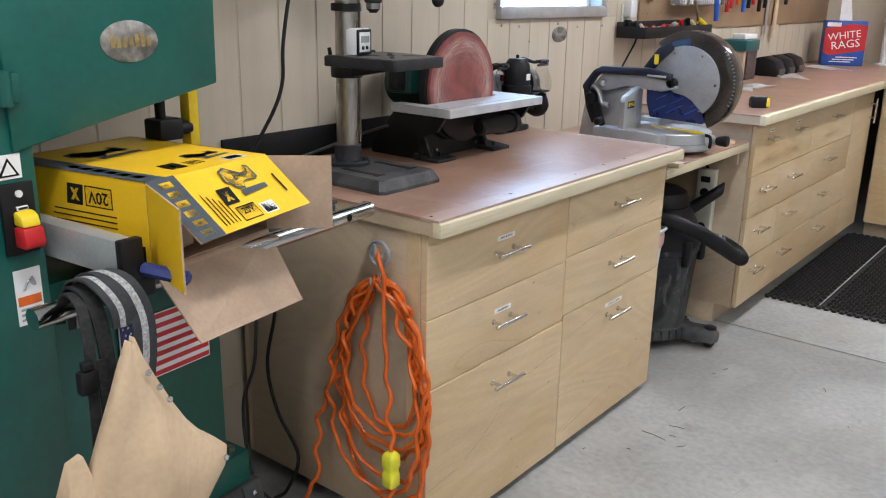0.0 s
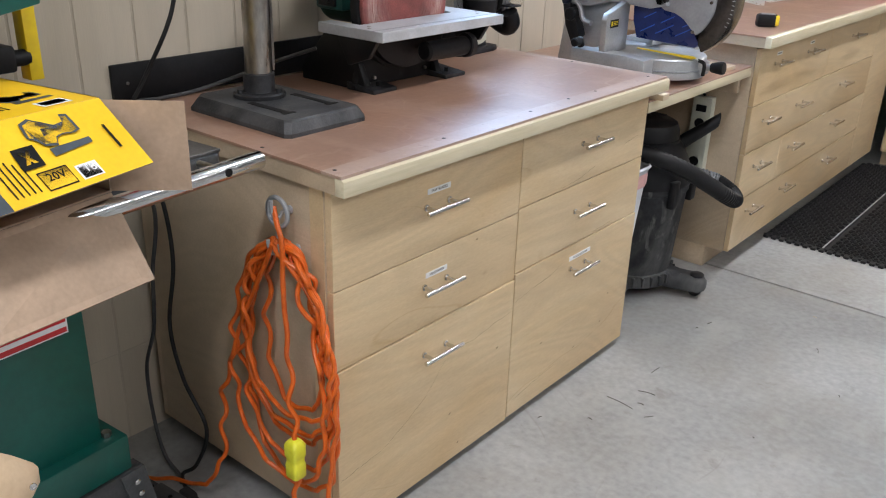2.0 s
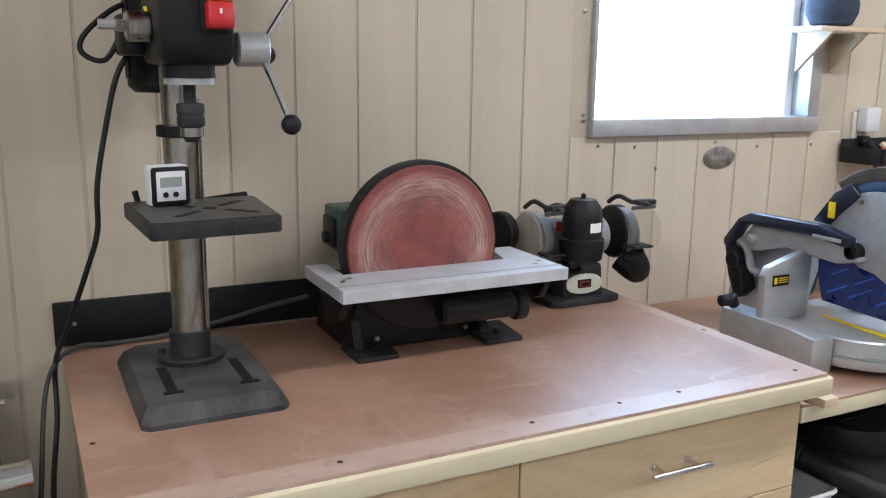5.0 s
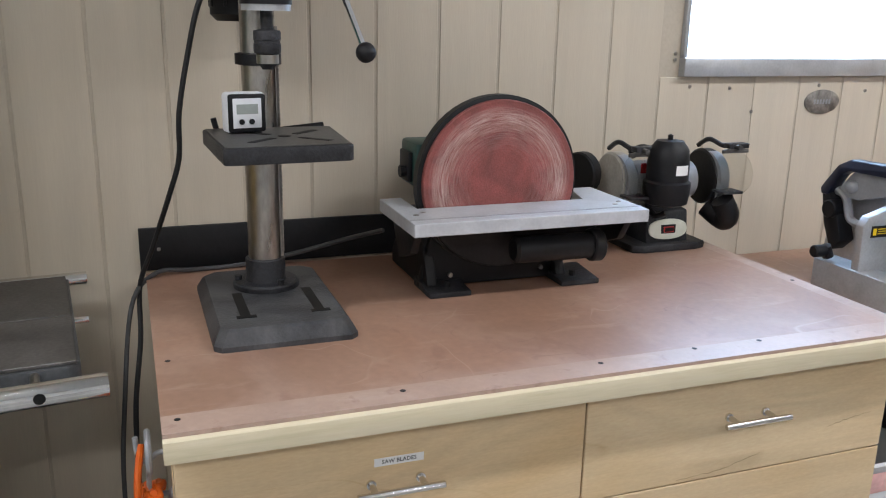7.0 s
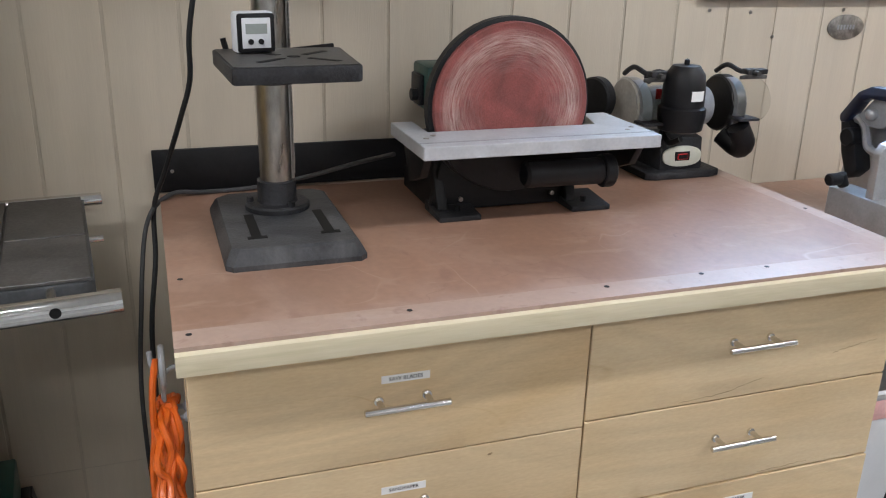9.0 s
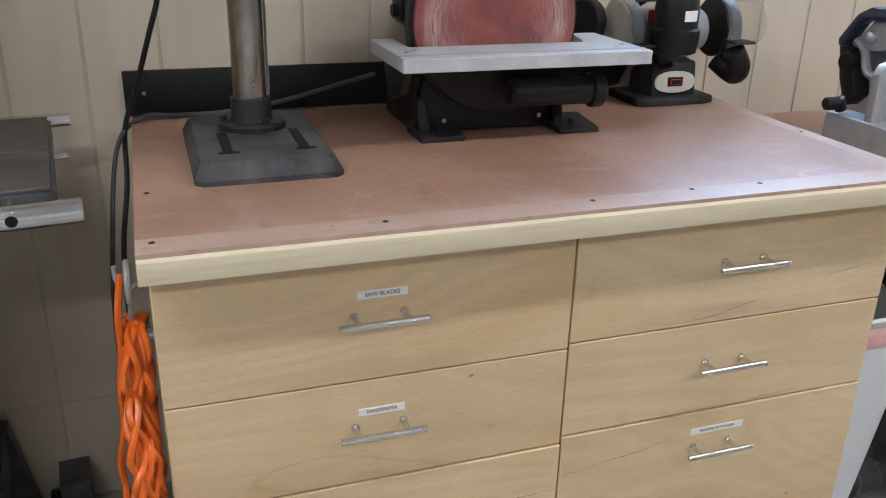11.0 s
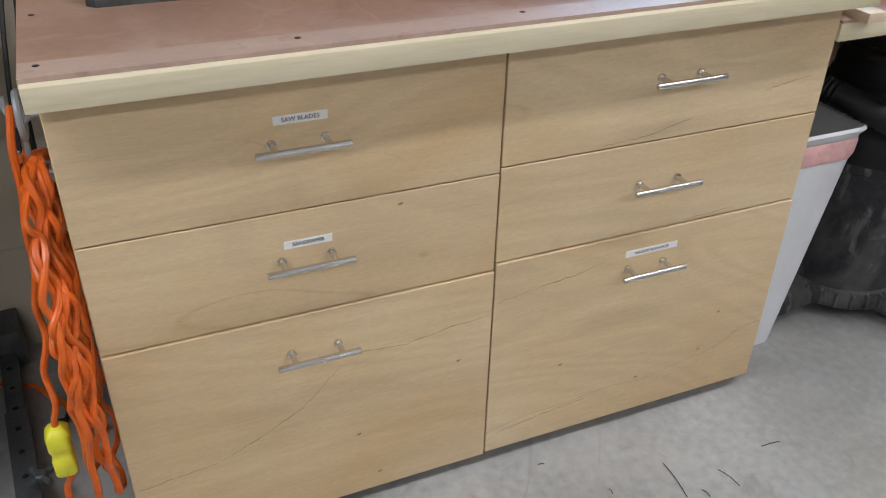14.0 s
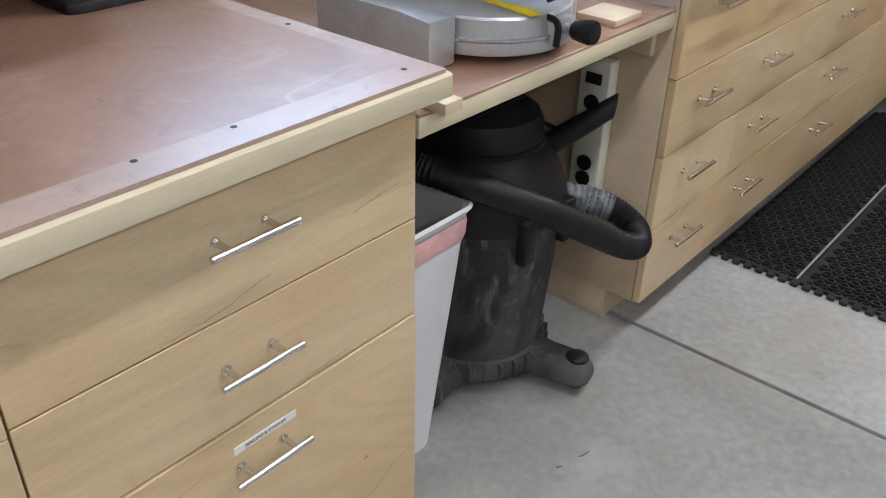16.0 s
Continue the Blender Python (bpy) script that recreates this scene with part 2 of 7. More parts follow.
RUBBER = material("black_rubber", (0.018, 0.018, 0.019), 0.55, vary=0.2, scale=14, bump=0.1, spec=0.3)
BLACK = material("black_plastic", (0.008, 0.008, 0.0095), 0.48, vary=0.15, scale=20, bump=0.05, spec=0.3)
BLACK_PAINT = material("black_painted_steel", (0.008, 0.008, 0.009), 0.48, vary=0.2, scale=12, bump=0.1, spec=0.3)
CAST = material("dark_cast_iron", (0.030, 0.030, 0.033), 0.5, metal=0.1, spec=0.3, vary=0.25, scale=18, fine=200, bump=0.3, spots=0.25)
DUSTYCAST = layered(material("dusty_cast_iron", (0.045, 0.046, 0.050), 0.5, metal=0.1, spec=0.35, vary=0.2, scale=18, fine=200, bump=0.25), [("stain", 9.0, (1, 1, 1), 0.42, 0.68, (0.13, 0.13, 0.13), 0.6)])
CASTTOP = material("worn_cast_iron", (0.115, 0.11, 0.105), 0.45, metal=0.5, vary=0.22, scale=14, fine=160, bump=0.1, spots=0.3)
STEEL = material("ground_steel", (0.42, 0.40, 0.37), 0.30, metal=1.0, vary=0.2, scale=25, stretch=(1, 1, 0.3), bump=0.03, spots=0.3)
NICKEL = material("brushed_nickel", (0.70, 0.68, 0.65), 0.20, metal=1.0, vary=0.03, scale=10, bump=0.0, rvar=0.03)
CHROME = material("chrome", (0.72, 0.72, 0.72), 0.1, metal=1.0, vary=0.08, scale=10, bump=0.02, spots=0.2)
ALU = material("cast_aluminium", (0.50, 0.51, 0.52), 0.38, metal=0.55, vary=0.08, scale=12, fine=180, bump=0.08)
GREYALU = material("grey_painted_metal", (0.36, 0.375, 0.395), 0.4, metal=0.2, vary=0.08, scale=12, bump=0.06)
PALE = material("pale_grey_table", (0.52, 0.535, 0.56), 0.5, metal=0.2, vary=0.07, scale=14, fine=160, bump=0.05, spots=0.15)
GREEN = material("green_enamel", (0.004, 0.098, 0.078), 0.33, vary=0.10, scale=5, fine=60, bump=0.03, coat=0.2)
DKGREEN = material("dark_green_enamel", (0.012, 0.055, 0.045), 0.4, vary=0.15, scale=10, bump=0.05)
YELLOW = material("yellow_card", (0.86, 0.52, 0.012), 0.45, vary=0.05, scale=6, bump=0.03)
YPLASTIC = material("yellow_plastic", (0.80, 0.58, 0.02), 0.35, vary=0.06, scale=20, bump=0.02)
YNEON = material("lemon_plastic", (0.82, 0.80, 0.05), 0.35, vary=0.08, scale=30, bump=0.03)
CARD = material("brown_cardboard", (0.42, 0.30, 0.21), 0.8, vary=0.08, scale=8, fine=120, bump=0.05)
NAVY = material("slate_print", (0.055, 0.07, 0.085), 0.45, vary=0.1, scale=20, bump=0)
# black for print, and for the shade painted in slots and holes
INK_SHADE = material("black_ink_and_shade", (0.012, 0.012, 0.012), 0.5, vary=0.1, bump=0)
INK_SHADE.node_tree.nodes["Principled BSDF"].inputs["Specular IOR Level"].default_value = 0.1
DIMGOLD = material("tarnished_gold", (0.38, 0.27, 0.10), 0.5, metal=0.4, vary=0.2, scale=40, bump=0.05)
WHITE = material("white_paper", (0.80, 0.80, 0.79), 0.6, vary=0.03, scale=20, bump=0.02)
WPLASTIC = material("white_plastic", (0.70, 0.71, 0.73), 0.4, vary=0.04, scale=6, bump=0.02)
CREAM = material("cream_plastic", (0.62, 0.62, 0.52), 0.45, vary=0.06, scale=10, bump=0.02)
RED = material("red_paint", (0.55, 0.02, 0.025), 0.35, vary=0.08, scale=20, bump=0.02)
PINK = material("pink_tie", (0.78, 0.45, 0.43), 0.5, vary=0.1, scale=30, bump=0.05)
BLUE = material("blue_plastic", (0.025, 0.12, 0.55), 0.35, vary=0.1, scale=20, bump=0.02)
NAVYMETAL = material("dark_blue_metal", (0.012, 0.028, 0.15), 0.3, vary=0.15, scale=20, bump=0.04, coat=0.2)
# colour of the window's reflection painted on the saw guard
BLUESHEEN = material("blue_grey_painted_sheen", (0.05, 0.10, 0.20), 0.18, vary=0.1, scale=20, bump=0.02)
ORANGE = material("orange_vinyl", (0.72, 0.13, 0.012), 0.36, vary=0.12, scale=18, fine=80, bump=0.04)
SUEDE = material("tan_suede", (0.60, 0.44, 0.285), 0.85, vary=0.08, scale=5, fine=90, bump=0.12, spots=0.05)
WEB = material("woven_webbing", (0.035, 0.037, 0.042), 0.8, vary=0.15, scale=160, fine=300, bump=0.3)
WEBDARK = material("black_webbing", (0.018, 0.018, 0.018), 0.8, vary=0.3, scale=120, bump=0.3)
DUSTY = layered(material("dusty_black_tank", (0.026, 0.027, 0.030), 0.62, spec=0.3, vary=0.3, scale=6, fine=60, bump=0.1), [("stain", 6.0, (1, 1, 0.6), 0.46, 0.70, (0.13, 0.13, 0.125), 0.7), ("stain", 24.0, (1, 1, 0.4), 0.56, 0.68, (0.20, 0.20, 0.19), 0.5)])
TEAL = material("teal_plastic", (0.01, 0.10, 0.11), 0.4, vary=0.1)
GREENTAPE = material("green_ring", (0.02, 0.30, 0.10), 0.4, vary=0.1)
GLASSY = material("clear_plastic", (0.75, 0.75, 0.72), 0.1, vary=0.02, bump=0.0)
GLASSY.node_tree.nodes["Principled BSDF"].inputs["Transmission Weight"].default_value = 0.85
PINE = material("pale_pine", (0.66, 0.52, 0.36), 0.55, vary=0.08, scale=4, stretch=(1, 1, 6), bump=0.04)
PEG = material("pegboard_brown", (0.34, 0.225, 0.135), 0.6, vary=0.08, scale=6, fine=120, bump=0.06)
PLATE = material("worn_badge_metal", (0.30, 0.285, 0.26), 0.4, metal=0.7, vary=0.25, scale=30, bump=0.15)
LCD = material("lcd_grey", (0.30, 0.33, 0.31), 0.25, vary=0.05, bump=0)
TUBE = material("lit_tube", (1.0, 0.98, 0.94), 0.5, vary=0.0, bump=0, emit=3.0)


def disc_material():
    """Worn red abrasive with pale rings rubbed round the centre of its object."""
    m = material("worn_sanding_disc", (0.23, 0.058, 0.05), 0.75, vary=0.18, scale=16, fine=300, bump=0.2)
    n, l = m.node_tree.nodes, m.node_tree.links
    b = n["Principled BSDF"]
    src = b.inputs["Base Color"].links[0].from_socket
    tc = n.new("ShaderNodeTexCoord")
    sep = n.new("ShaderNodeSeparateXYZ")
    l.new(tc.outputs["Object"], sep.inputs[0])
    ln = n.new("ShaderNodeVectorMath")
    ln.operation = "LENGTH"
    cmb = n.new("ShaderNodeCombineXYZ")
    l.new(sep.outputs["Y"], cmb.inputs["Y"])
    l.new(sep.outputs["Z"], cmb.inputs["Z"])
    l.new(cmb.outputs[0], ln.inputs[0])
    rad = n.new("ShaderNodeMath")
    rad.operation = "MULTIPLY"
    rad.inputs[1].default_value = 300
    l.new(ln.outputs["Value"], rad.inputs[0])
    ang = n.new("ShaderNodeMath")
    ang.operation = "ARCTAN2"
    l.new(sep.outputs["Y"], ang.inputs[0])
    l.new(sep.outputs["Z"], ang.inputs[1])
    cv = n.new("ShaderNodeCombineXYZ")
    l.new(rad.outputs[0], cv.inputs["X"])
    a2 = n.new("ShaderNodeMath")
    a2.operation = "MULTIPLY"
    a2.inputs[1].default_value = 2.2
    l.new(ang.outputs[0], a2.inputs[0])
    l.new(a2.outputs[0], cv.inputs["Y"])
    nz = n.new("ShaderNodeTexNoise")
    nz.inputs["Scale"].default_value, nz.inputs["Detail"].default_value = 1.0, 7
    nz.inputs["Roughness"].default_value = 0.7
    l.new(cv.outputs[0], nz.inputs["Vector"])
    rr = n.new("ShaderNodeValToRGB")
    rr.color_ramp.elements[0].position, rr.color_ramp.elements[1].position = 0.36, 0.68
    l.new(nz.outputs["Fac"], rr.inputs["Fac"])
    band = n.new("ShaderNodeValToRGB")
    band.color_ramp.elements[0].position, band.color_ramp.elements[1].position = 0.36, 0.91
    band.color_ramp.elements[0].color, band.color_ramp.elements[1].color = (0.04, 0.04, 0.04, 1), (0.06, 0.06, 0.06, 1)
    k = band.color_ramp.elements.new(0.78)
    k.color = (0.92, 0.92, 0.92, 1)
    k = band.color_ramp.elements.new(0.60)
    k.color = (0.30, 0.30, 0.30, 1)
    nr = n.new("ShaderNodeMath")
    nr.operation = "MULTIPLY"
    nr.inputs[1].default_value = 1 / 0.165
    l.new(ln.outputs["Value"], nr.inputs[0])
    l.new(nr.outputs[0], band.inputs["Fac"])
    f = n.new("ShaderNodeMath")
    f.operation = "MULTIPLY"
    l.new(rr.outputs["Color"], f.inputs[0])
    l.new(band.outputs["Color"], f.inputs[1])
    mx = n.new("ShaderNodeMix")
    mx.data_type = "RGBA"
    mx.inputs["B"].default_value = (0.58, 0.43, 0.38, 1)
    l.new(f.outputs[0], mx.inputs["Factor"])
    l.new(src, mx.inputs["A"])
    l.new(mx.outputs["Result"], b.inputs["Base Color"])
    return m


DISC = disc_material()

# ---------------------------------------------------------------- mesh helpers


class Geo:
    """Collects shapes, in metres, into one bmesh; slot is the material slot of what comes next."""

    def __init__(self):
        self.bm = bmesh.new()
        self.slot = 0

    def _done(self, verts, faces):
        for f in faces:
            f.material_index = self.slot
        return verts

    def box(self, x0, x1, y0, y1, z0, z1, bevel=0.0, m=None, seg=2):
        r = bmesh.ops.create_cube(self.bm, size=1.0)
        t = Matrix.Translation(((x0 + x1) / 2, (y0 + y1) / 2, (z0 + z1) / 2)) @ Matrix.Diagonal((abs(x1 - x0), abs(y1 - y0), abs(z1 - z0), 1))
        bmesh.ops.transform(self.bm, matrix=t, verts=r["verts"])
        fs = {f for v in r["verts"] for f in v.link_faces}
        vs = set(r["verts"])
        if bevel:
            es = {e for f in fs for e in f.edges}
            q = bmesh.ops.bevel(self.bm, geom=list(es), offset=bevel, segments=seg, affect="EDGES", profile=0.5)
            fs = {f for f in self.bm.faces if f in set(q["faces"]) or f in fs and f.is_valid}
            vs = {v for f in fs for v in f.verts}
        if m is not None:
            bmesh.ops.transform(self.bm, matrix=m, verts=list(vs))
        self._done(vs, fs)
        return self

    def lathe(self, profile, origin, axis=(0, 0, 1), seg=28, start=(1, 0, 0)):
        """Turns (radius, height) pairs round an axis."""
        q = Vector((0, 0, 1)).rotation_difference(Vector(axis).normalized()).to_matrix().to_4x4()
        t = Matrix.Translation(origin) @ q
        rings = []
        for r, h in profile:
            if r < 1e-6:
                rings.append([self.bm.verts.new(t @ Vector((0, 0, h)))])
            else:
                rings.append([self.bm.verts.new(t @ Vector((r * math.cos(a), r * math.sin(a), h))) for a in (2 * math.pi * k / seg for k in range(seg))])
        fs = []
        for a, b in zip(rings, rings[1:]):
            for k in range(seg):
                j = (k + 1) % seg
                if len(a) == 1 and len(b) == 1:
                    continue
                if len(a) == 1:
                    fs.append(self.bm.faces.new((a[0], b[j], b[k])))
                elif len(b) == 1:
                    fs.append(self.bm.faces.new((a[k], a[j], b[0])))
                else:
                    fs.append(self.bm.faces.new((a[k], a[j], b[j], b[k])))
        for ring in (rings[0], rings[-1]):
            if len(ring) > 1:
                fs.append(self.bm.faces.new(ring))
        self._done(None, fs)
        return self

    def cyl(self, p0, p1, r0, r1=None, seg=20, bevel=0.0):
        p0, p1 = Vector(p0), Vector(p1)
        r1 = r0 if r1 is None else r1
        h = (p1 - p0).length
        pr = [(r0, 0), (r1, h)]
        if bevel:
            pr = [(r0 - bevel, 0), (r0, bevel), (r1, h - bevel), (r1 - bevel, h)]
        return self.lathe(pr, p0, p1 - p0, seg)

    def ball(self, c, r, seg=20, sx=1, sy=1, sz=1):
        q = bmesh.ops.create_uvsphere(self.bm, u_segments=seg, v_segments=seg // 2, radius=r)
        bmesh.ops.transform(self.bm, matrix=Matrix.Translation(c) @ Matrix.Diagonal((sx, sy, sz, 1)), verts=q["verts"])
        self._done(None, {f for v in q["verts"] for f in v.link_faces})
        return self

    def tube(self, pts, r, seg=8, steps=6, closed=False, ridge=0.0):
        """A round tube along a smooth curve through the points; ridge: depth of its rings."""
        pts = [Vector(p) for p in pts]
        path = []
        n = len(pts)
        for i in range(n - 1):
            a, b, c, d = pts[max(i - 1, 0)], pts[i], pts[i + 1], pts[min(i + 2, n - 1)]
            for s in range(steps):
                u = s / steps
                path.append(0.5 * (2 * b + (c - a) * u + (2 * a - 5 * b + 4 * c - d) * u * u + (3 * b - a - 3 * c + d) * u ** 3))
        path.append(pts[-1])
        side = None
        rings = []
        for i, p in enumerate(path):
            d = (path[min(i + 1, len(path) - 1)] - path[max(i - 1, 0)]).normalized()
            if side is None:
                side = d.orthogonal().normalized()
            side = (side - d * side.dot(d)).normalized()
            up = d.cross(side)
            rr = r if not ridge else r - ridge * (i % 2)
            rings.append([self.bm.verts.new(p + rr * (math.cos(a) * side + math.sin(a) * up)) for a in (2 * math.pi * k / seg for k in range(seg))])
        fs = []
        for a, b in zip(rings, rings[1:]):
            for k in range(seg):
                j = (k + 1) % seg
                fs.append(self.bm.faces.new((a[k], a[j], b[j], b[k])))
        fs.append(self.bm.faces.new(list(reversed(rings[0]))))
        fs.append(self.bm.faces.new(rings[-1]))
        self._done(None, fs)
        return self

    def prism(self, poly, o, u, v, depth, bevel=0.0):
        """A flat outline, given in (u, v) from o, pushed out by the vector depth."""
        o, u, v, depth = Vector(o), Vector(u), Vector(v), Vector(depth)
        a = [self.bm.verts.new(o + u * p + v * q) for p, q in poly]
        b = [self.bm.verts.new(o + u * p + v * q + depth) for p, q in poly]
        k = len(a)
        fs = [self.bm.faces.new(a), self.bm.faces.new(list(reversed(b)))]
        for i in range(k):
            j = (i + 1) % k
            fs.append(self.bm.faces.new((a[j], a[i], b[i], b[j])))
        bmesh.ops.recalc_face_normals(self.bm, faces=fs)
        self._done(None, fs)
        if bevel:
            es = {e for f in fs for e in f.edges}
            q = bmesh.ops.bevel(self.bm, geom=list(es), offset=bevel, segments=2, affect="EDGES", profile=0.5)
            for f in q["faces"]:
                f.material_index = self.slot
        return self

    def loft(self, rings, cap=(True, True)):
        """Skins rings of points, all of one length, in order."""
        vs = [[self.bm.verts.new(p) for p in ring] for ring in rings]
        fs = []
        for a, b in zip(vs, vs[1:]):
            for k in range(len(a)):
                j = (k + 1) % len(a)
                fs.append(self.bm.faces.new((a[k], a[j], b[j], b[k])))
        if cap[0]:
            fs.append(self.bm.faces.new(list(reversed(vs[0]))))
        if cap[1]:
            fs.append(self.bm.faces.new(vs[-1]))
        bmesh.ops.recalc_face_normals(self.bm, faces=fs)
        self._done(None, fs)
        return self

    def text(self, body, size, m, bold=0.0):
        """Flat lettering in Blender's own font, centred, in the plane of m."""
        cu = bpy.data.curves.new("lettering", "FONT")
        cu.body, cu.size, cu.align_x, cu.align_y = body, size, "CENTER", "CENTER"
        cu.resolution_u, cu.offset = 2, bold
        ob = bpy.data.objects.new("lettering", cu)
        me = bpy.data.meshes.new_from_object(ob)
        k = len(self.bm.verts)
        kf = len(self.bm.faces)
        self.bm.from_mesh(me)
        self.bm.verts.ensure_lookup_table()
        self.bm.faces.ensure_lookup_table()
        bmesh.ops.transform(self.bm, matrix=m, verts=self.bm.verts[k:])
        self.bm.faces.ensure_lookup_table()
        for f in self.bm.faces[kf:]:
            f.material_index = self.slot
        bpy.data.objects.remove(ob)
        bpy.data.curves.remove(cu)
        bpy.data.meshes.remove(me)
        return self


ORIGIN = {}


def thing(name, base, label, category, group="", rz=0.0):
    """A top-level thing: an empty at its base. Its parts are built in world metres, or, when it is turned, as if unturned."""
    ob = new(name)
    ob.empty_display_size = 0.1
    ob.matrix_world = pose(*base, 0, 0, rz)
    ORIGIN[ob.name] = Vector(base)
    return tagged(ob, label, category, group)


def solid(name, geo, mats, smooth=35):
    me = bpy.data.meshes.new(name)
    geo.bm.to_mesh(me)
    geo.bm.free()
    for mat in (mats if isinstance(mats, (list, tuple)) else [mats]):
        me.materials.append(mat)
    if smooth:
        me.polygons.foreach_set("use_smooth", [True] * len(me.polygons))
        me.set_sharp_from_angle(angle=radians(smooth))
    return me


def part(name, geo, mats, parent, label="", smooth=35, at=None):
    """One mesh under a thing or a part. at: where its own origin lies."""
    me = solid(name, geo, mats, smooth)
    o = ORIGIN[parent.name]
    own = Vector(at) if at else o
    me.transform(Matrix.Translation(-own))
    ob = new(name, me)
    ob.parent = parent
    ob.location = own - o
    ORIGIN[ob.name] = own
    return tagged(ob, label)


def whole(name, geo, mats, base, label, category, group="", kind="", smooth=35):
    """A thing, or a piece of the setting, that is one mesh."""
    me = solid(name, geo, mats, smooth)
    me.transform(Matrix.Translation(-Vector(base)))
    ob = new(name, me)
    ob.location = base
    ORIGIN[ob.name] = Vector(base)
    return tagged(ob, label, category, group, kind)


def facing_x(x, y, z):
    """The plane of a text that faces the room (towards +x) and reads along +y."""
    return Matrix.Translation((x, y, z)) @ Matrix(((0, 0, 1, 0), (1, 0, 0, 0), (0, 1, 0, 0), (0, 0, 0, 1)))


def rounded(x0, x1, y0, y1, z, r, n=4):
    """A level ring: a rectangle with round corners."""
    out = []
    for cx, cy, a0 in ((x1 - r, y1 - r, 0), (x0 + r, y1 - r, 90), (x0 + r, y0 + r, 180), (x1 - r, y0 + r, 270)):
        for k in range(n + 1):
            a = radians(a0 + 90 * k / n)
            out.append((cx + r * math.cos(a), cy + r * math.sin(a), z))
    return out

# ---------------------------------------------------------------- the room
XW, YN, YS, XE, ZC = -1.91, 7.10, -2.6, 3.2, 2.6  # back wall, far wall, near wall, wall behind the camera, ceiling
WY0, WY1, WZ0, WZ1 = 2.80, 3.62, 1.29, 2.02  # window opening
JY = 3.656  # joint of the floor slabs

g = Geo()
g.box(XW - 0.2, XE + 0.2, YS - 0.2, YN + 0.2, -0.14, -0.03)
floor = whole("floor", g, JOINT, (0, 0, 0), "grey concrete garage floor in slabs", "floor", kind="structure")
for y0, y1 in ((YS - 0.2, JY - 0.006), (JY + 0.006, YN + 0.2)):
    g = Geo()
    g.box(XW - 0.2, XE + 0.2, y0, y1, -0.03, 0.0, 0.004)
    part("slab", g, CONCRETE, floor)

# back wall: backing with the window hole, and grooved boards
g = Geo()
g.box(XW - 0.14, XW - 0.0022, YS, WY0, 0, ZC)
g.box(XW - 0.14, XW - 0.0022, WY1, YN, 0, ZC)
g.box(XW - 0.14, XW - 0.0022, WY0, WY1, 0, WZ0)
g.box(XW - 0.14, XW - 0.0022, WY0, WY1, WZ1, ZC)
wall_back = whole("wall_back", g, GROOVE, (XW, 0, 0), "beige painted wall of grooved boards", "wall", kind="structure")
edges = [3.031 + 0.1433 * k for k in range(-41, 28)]
for a, b in zip(edges, edges[1:]):
    if b < YS or a > YN:
        continue
    # the sheets of board meet at a tight dark joint; the other grooves are wide and shallow
    la, lb = (0.001 if abs(e - 3.031) < 0.01 else 0.0032 for e in (a, b))
    a2, b2 = max(a, YS) + la, min(b, YN) - lb
    spans = [(0.26, ZC)]
    if b2 > WY0 and a2 < WY1:
        spans = [(0.26, WZ0 - 0.002), (WZ1 + 0.002, ZC)]
    for z0, z1 in spans:
        g = Geo()
        g.box(XW - 0.0021, XW, a2, b2, z0, z1, 0.0009, seg=1)
        part("board", g, WALL, wall_back)
    g = Geo()
    g.box(XW - 0.0021, XW - 0.0008, a2, b2, 0.0, 0.2575, 0.0006, seg=1)
    part("board", g, WALL, wall_back)

for nm, bx, lab in (("wall_far", (XW - 0.14, XE, YN, YN + 0.12, 0, ZC), "beige painted far wall"),
                    ("wall_near", (XW - 0.14, XE, YS - 0.12, YS, 0, ZC), "pale plain wall"),
                    ("wall_east", (XE, XE + 0.12, YS, YN, 0, ZC), "pale plain wall")):
    g = Geo()
    g.box(*bx)
    whole(nm, g, WALL if nm == "wall_far" else WHITE_WALL, (bx[0], bx[2], 0), lab, "wall", kind="structure")
g = Geo()
g.box(XW - 0.2, XE + 0.2, YS - 0.2, YN + 0.2, ZC, ZC + 0.1)
whole("ceiling", g, WHITE_WALL, (0, 0, ZC), "white plain ceiling", "ceiling", kind="structure")


# an added fitting, never in view, that carries one of the tube lamps
def shop_light(x, y):
    t = thing("added_ceiling_light", (x, y, ZC), "added white strip light under the unseen ceiling", "ceiling light", "strip lights")
    g = Geo()
    g.box(x - 0.09, x + 0.09, y - 0.64, y + 0.64, ZC - 0.07, ZC, 0.01)
    part("housing", g, WPLASTIC, t)
    g = Geo()
    g.cyl((x, y - 0.6, ZC - 0.085), (x, y + 0.6, ZC - 0.085), 0.014, seg=12)
    part("tube", g, TUBE, t)


for tx, ty in TUBES:
    shop_light(tx, ty)

# window: metal frame, sash bar, glass, bright sky outside
w = thing("window_1", (XW, (WY0 + WY1) / 2, WZ0), "aluminium-framed sliding window, bright outside", "window")
w["kind"] = "structure"
FR = 0.035
for nm, b in (("sill", (XW - 0.11, XW + 0.022, WY0, WY1, WZ0, WZ0 + 0.045)), ("head", (XW - 0.11, XW + 0.012, WY0, WY1, WZ1 - FR, WZ1)),
              ("jamb", (XW - 0.11, XW + 0.012, WY0, WY0 + 0.012, WZ0 + 0.045, WZ1 - FR)),
              ("jamb", (XW - 0.11, XW + 0.016, WY1 - 0.045, WY1, WZ0 + 0.045, WZ1 - FR))):
    g = Geo()
    g.box(*b, 0.003)
    part(nm, g, ALU, w)
g = Geo()
g.box(XW - 0.075, XW - 0.045, WY1 - 0.075, WY1 - 0.045, WZ0 + 0.045, WZ1 - FR, 0.003)
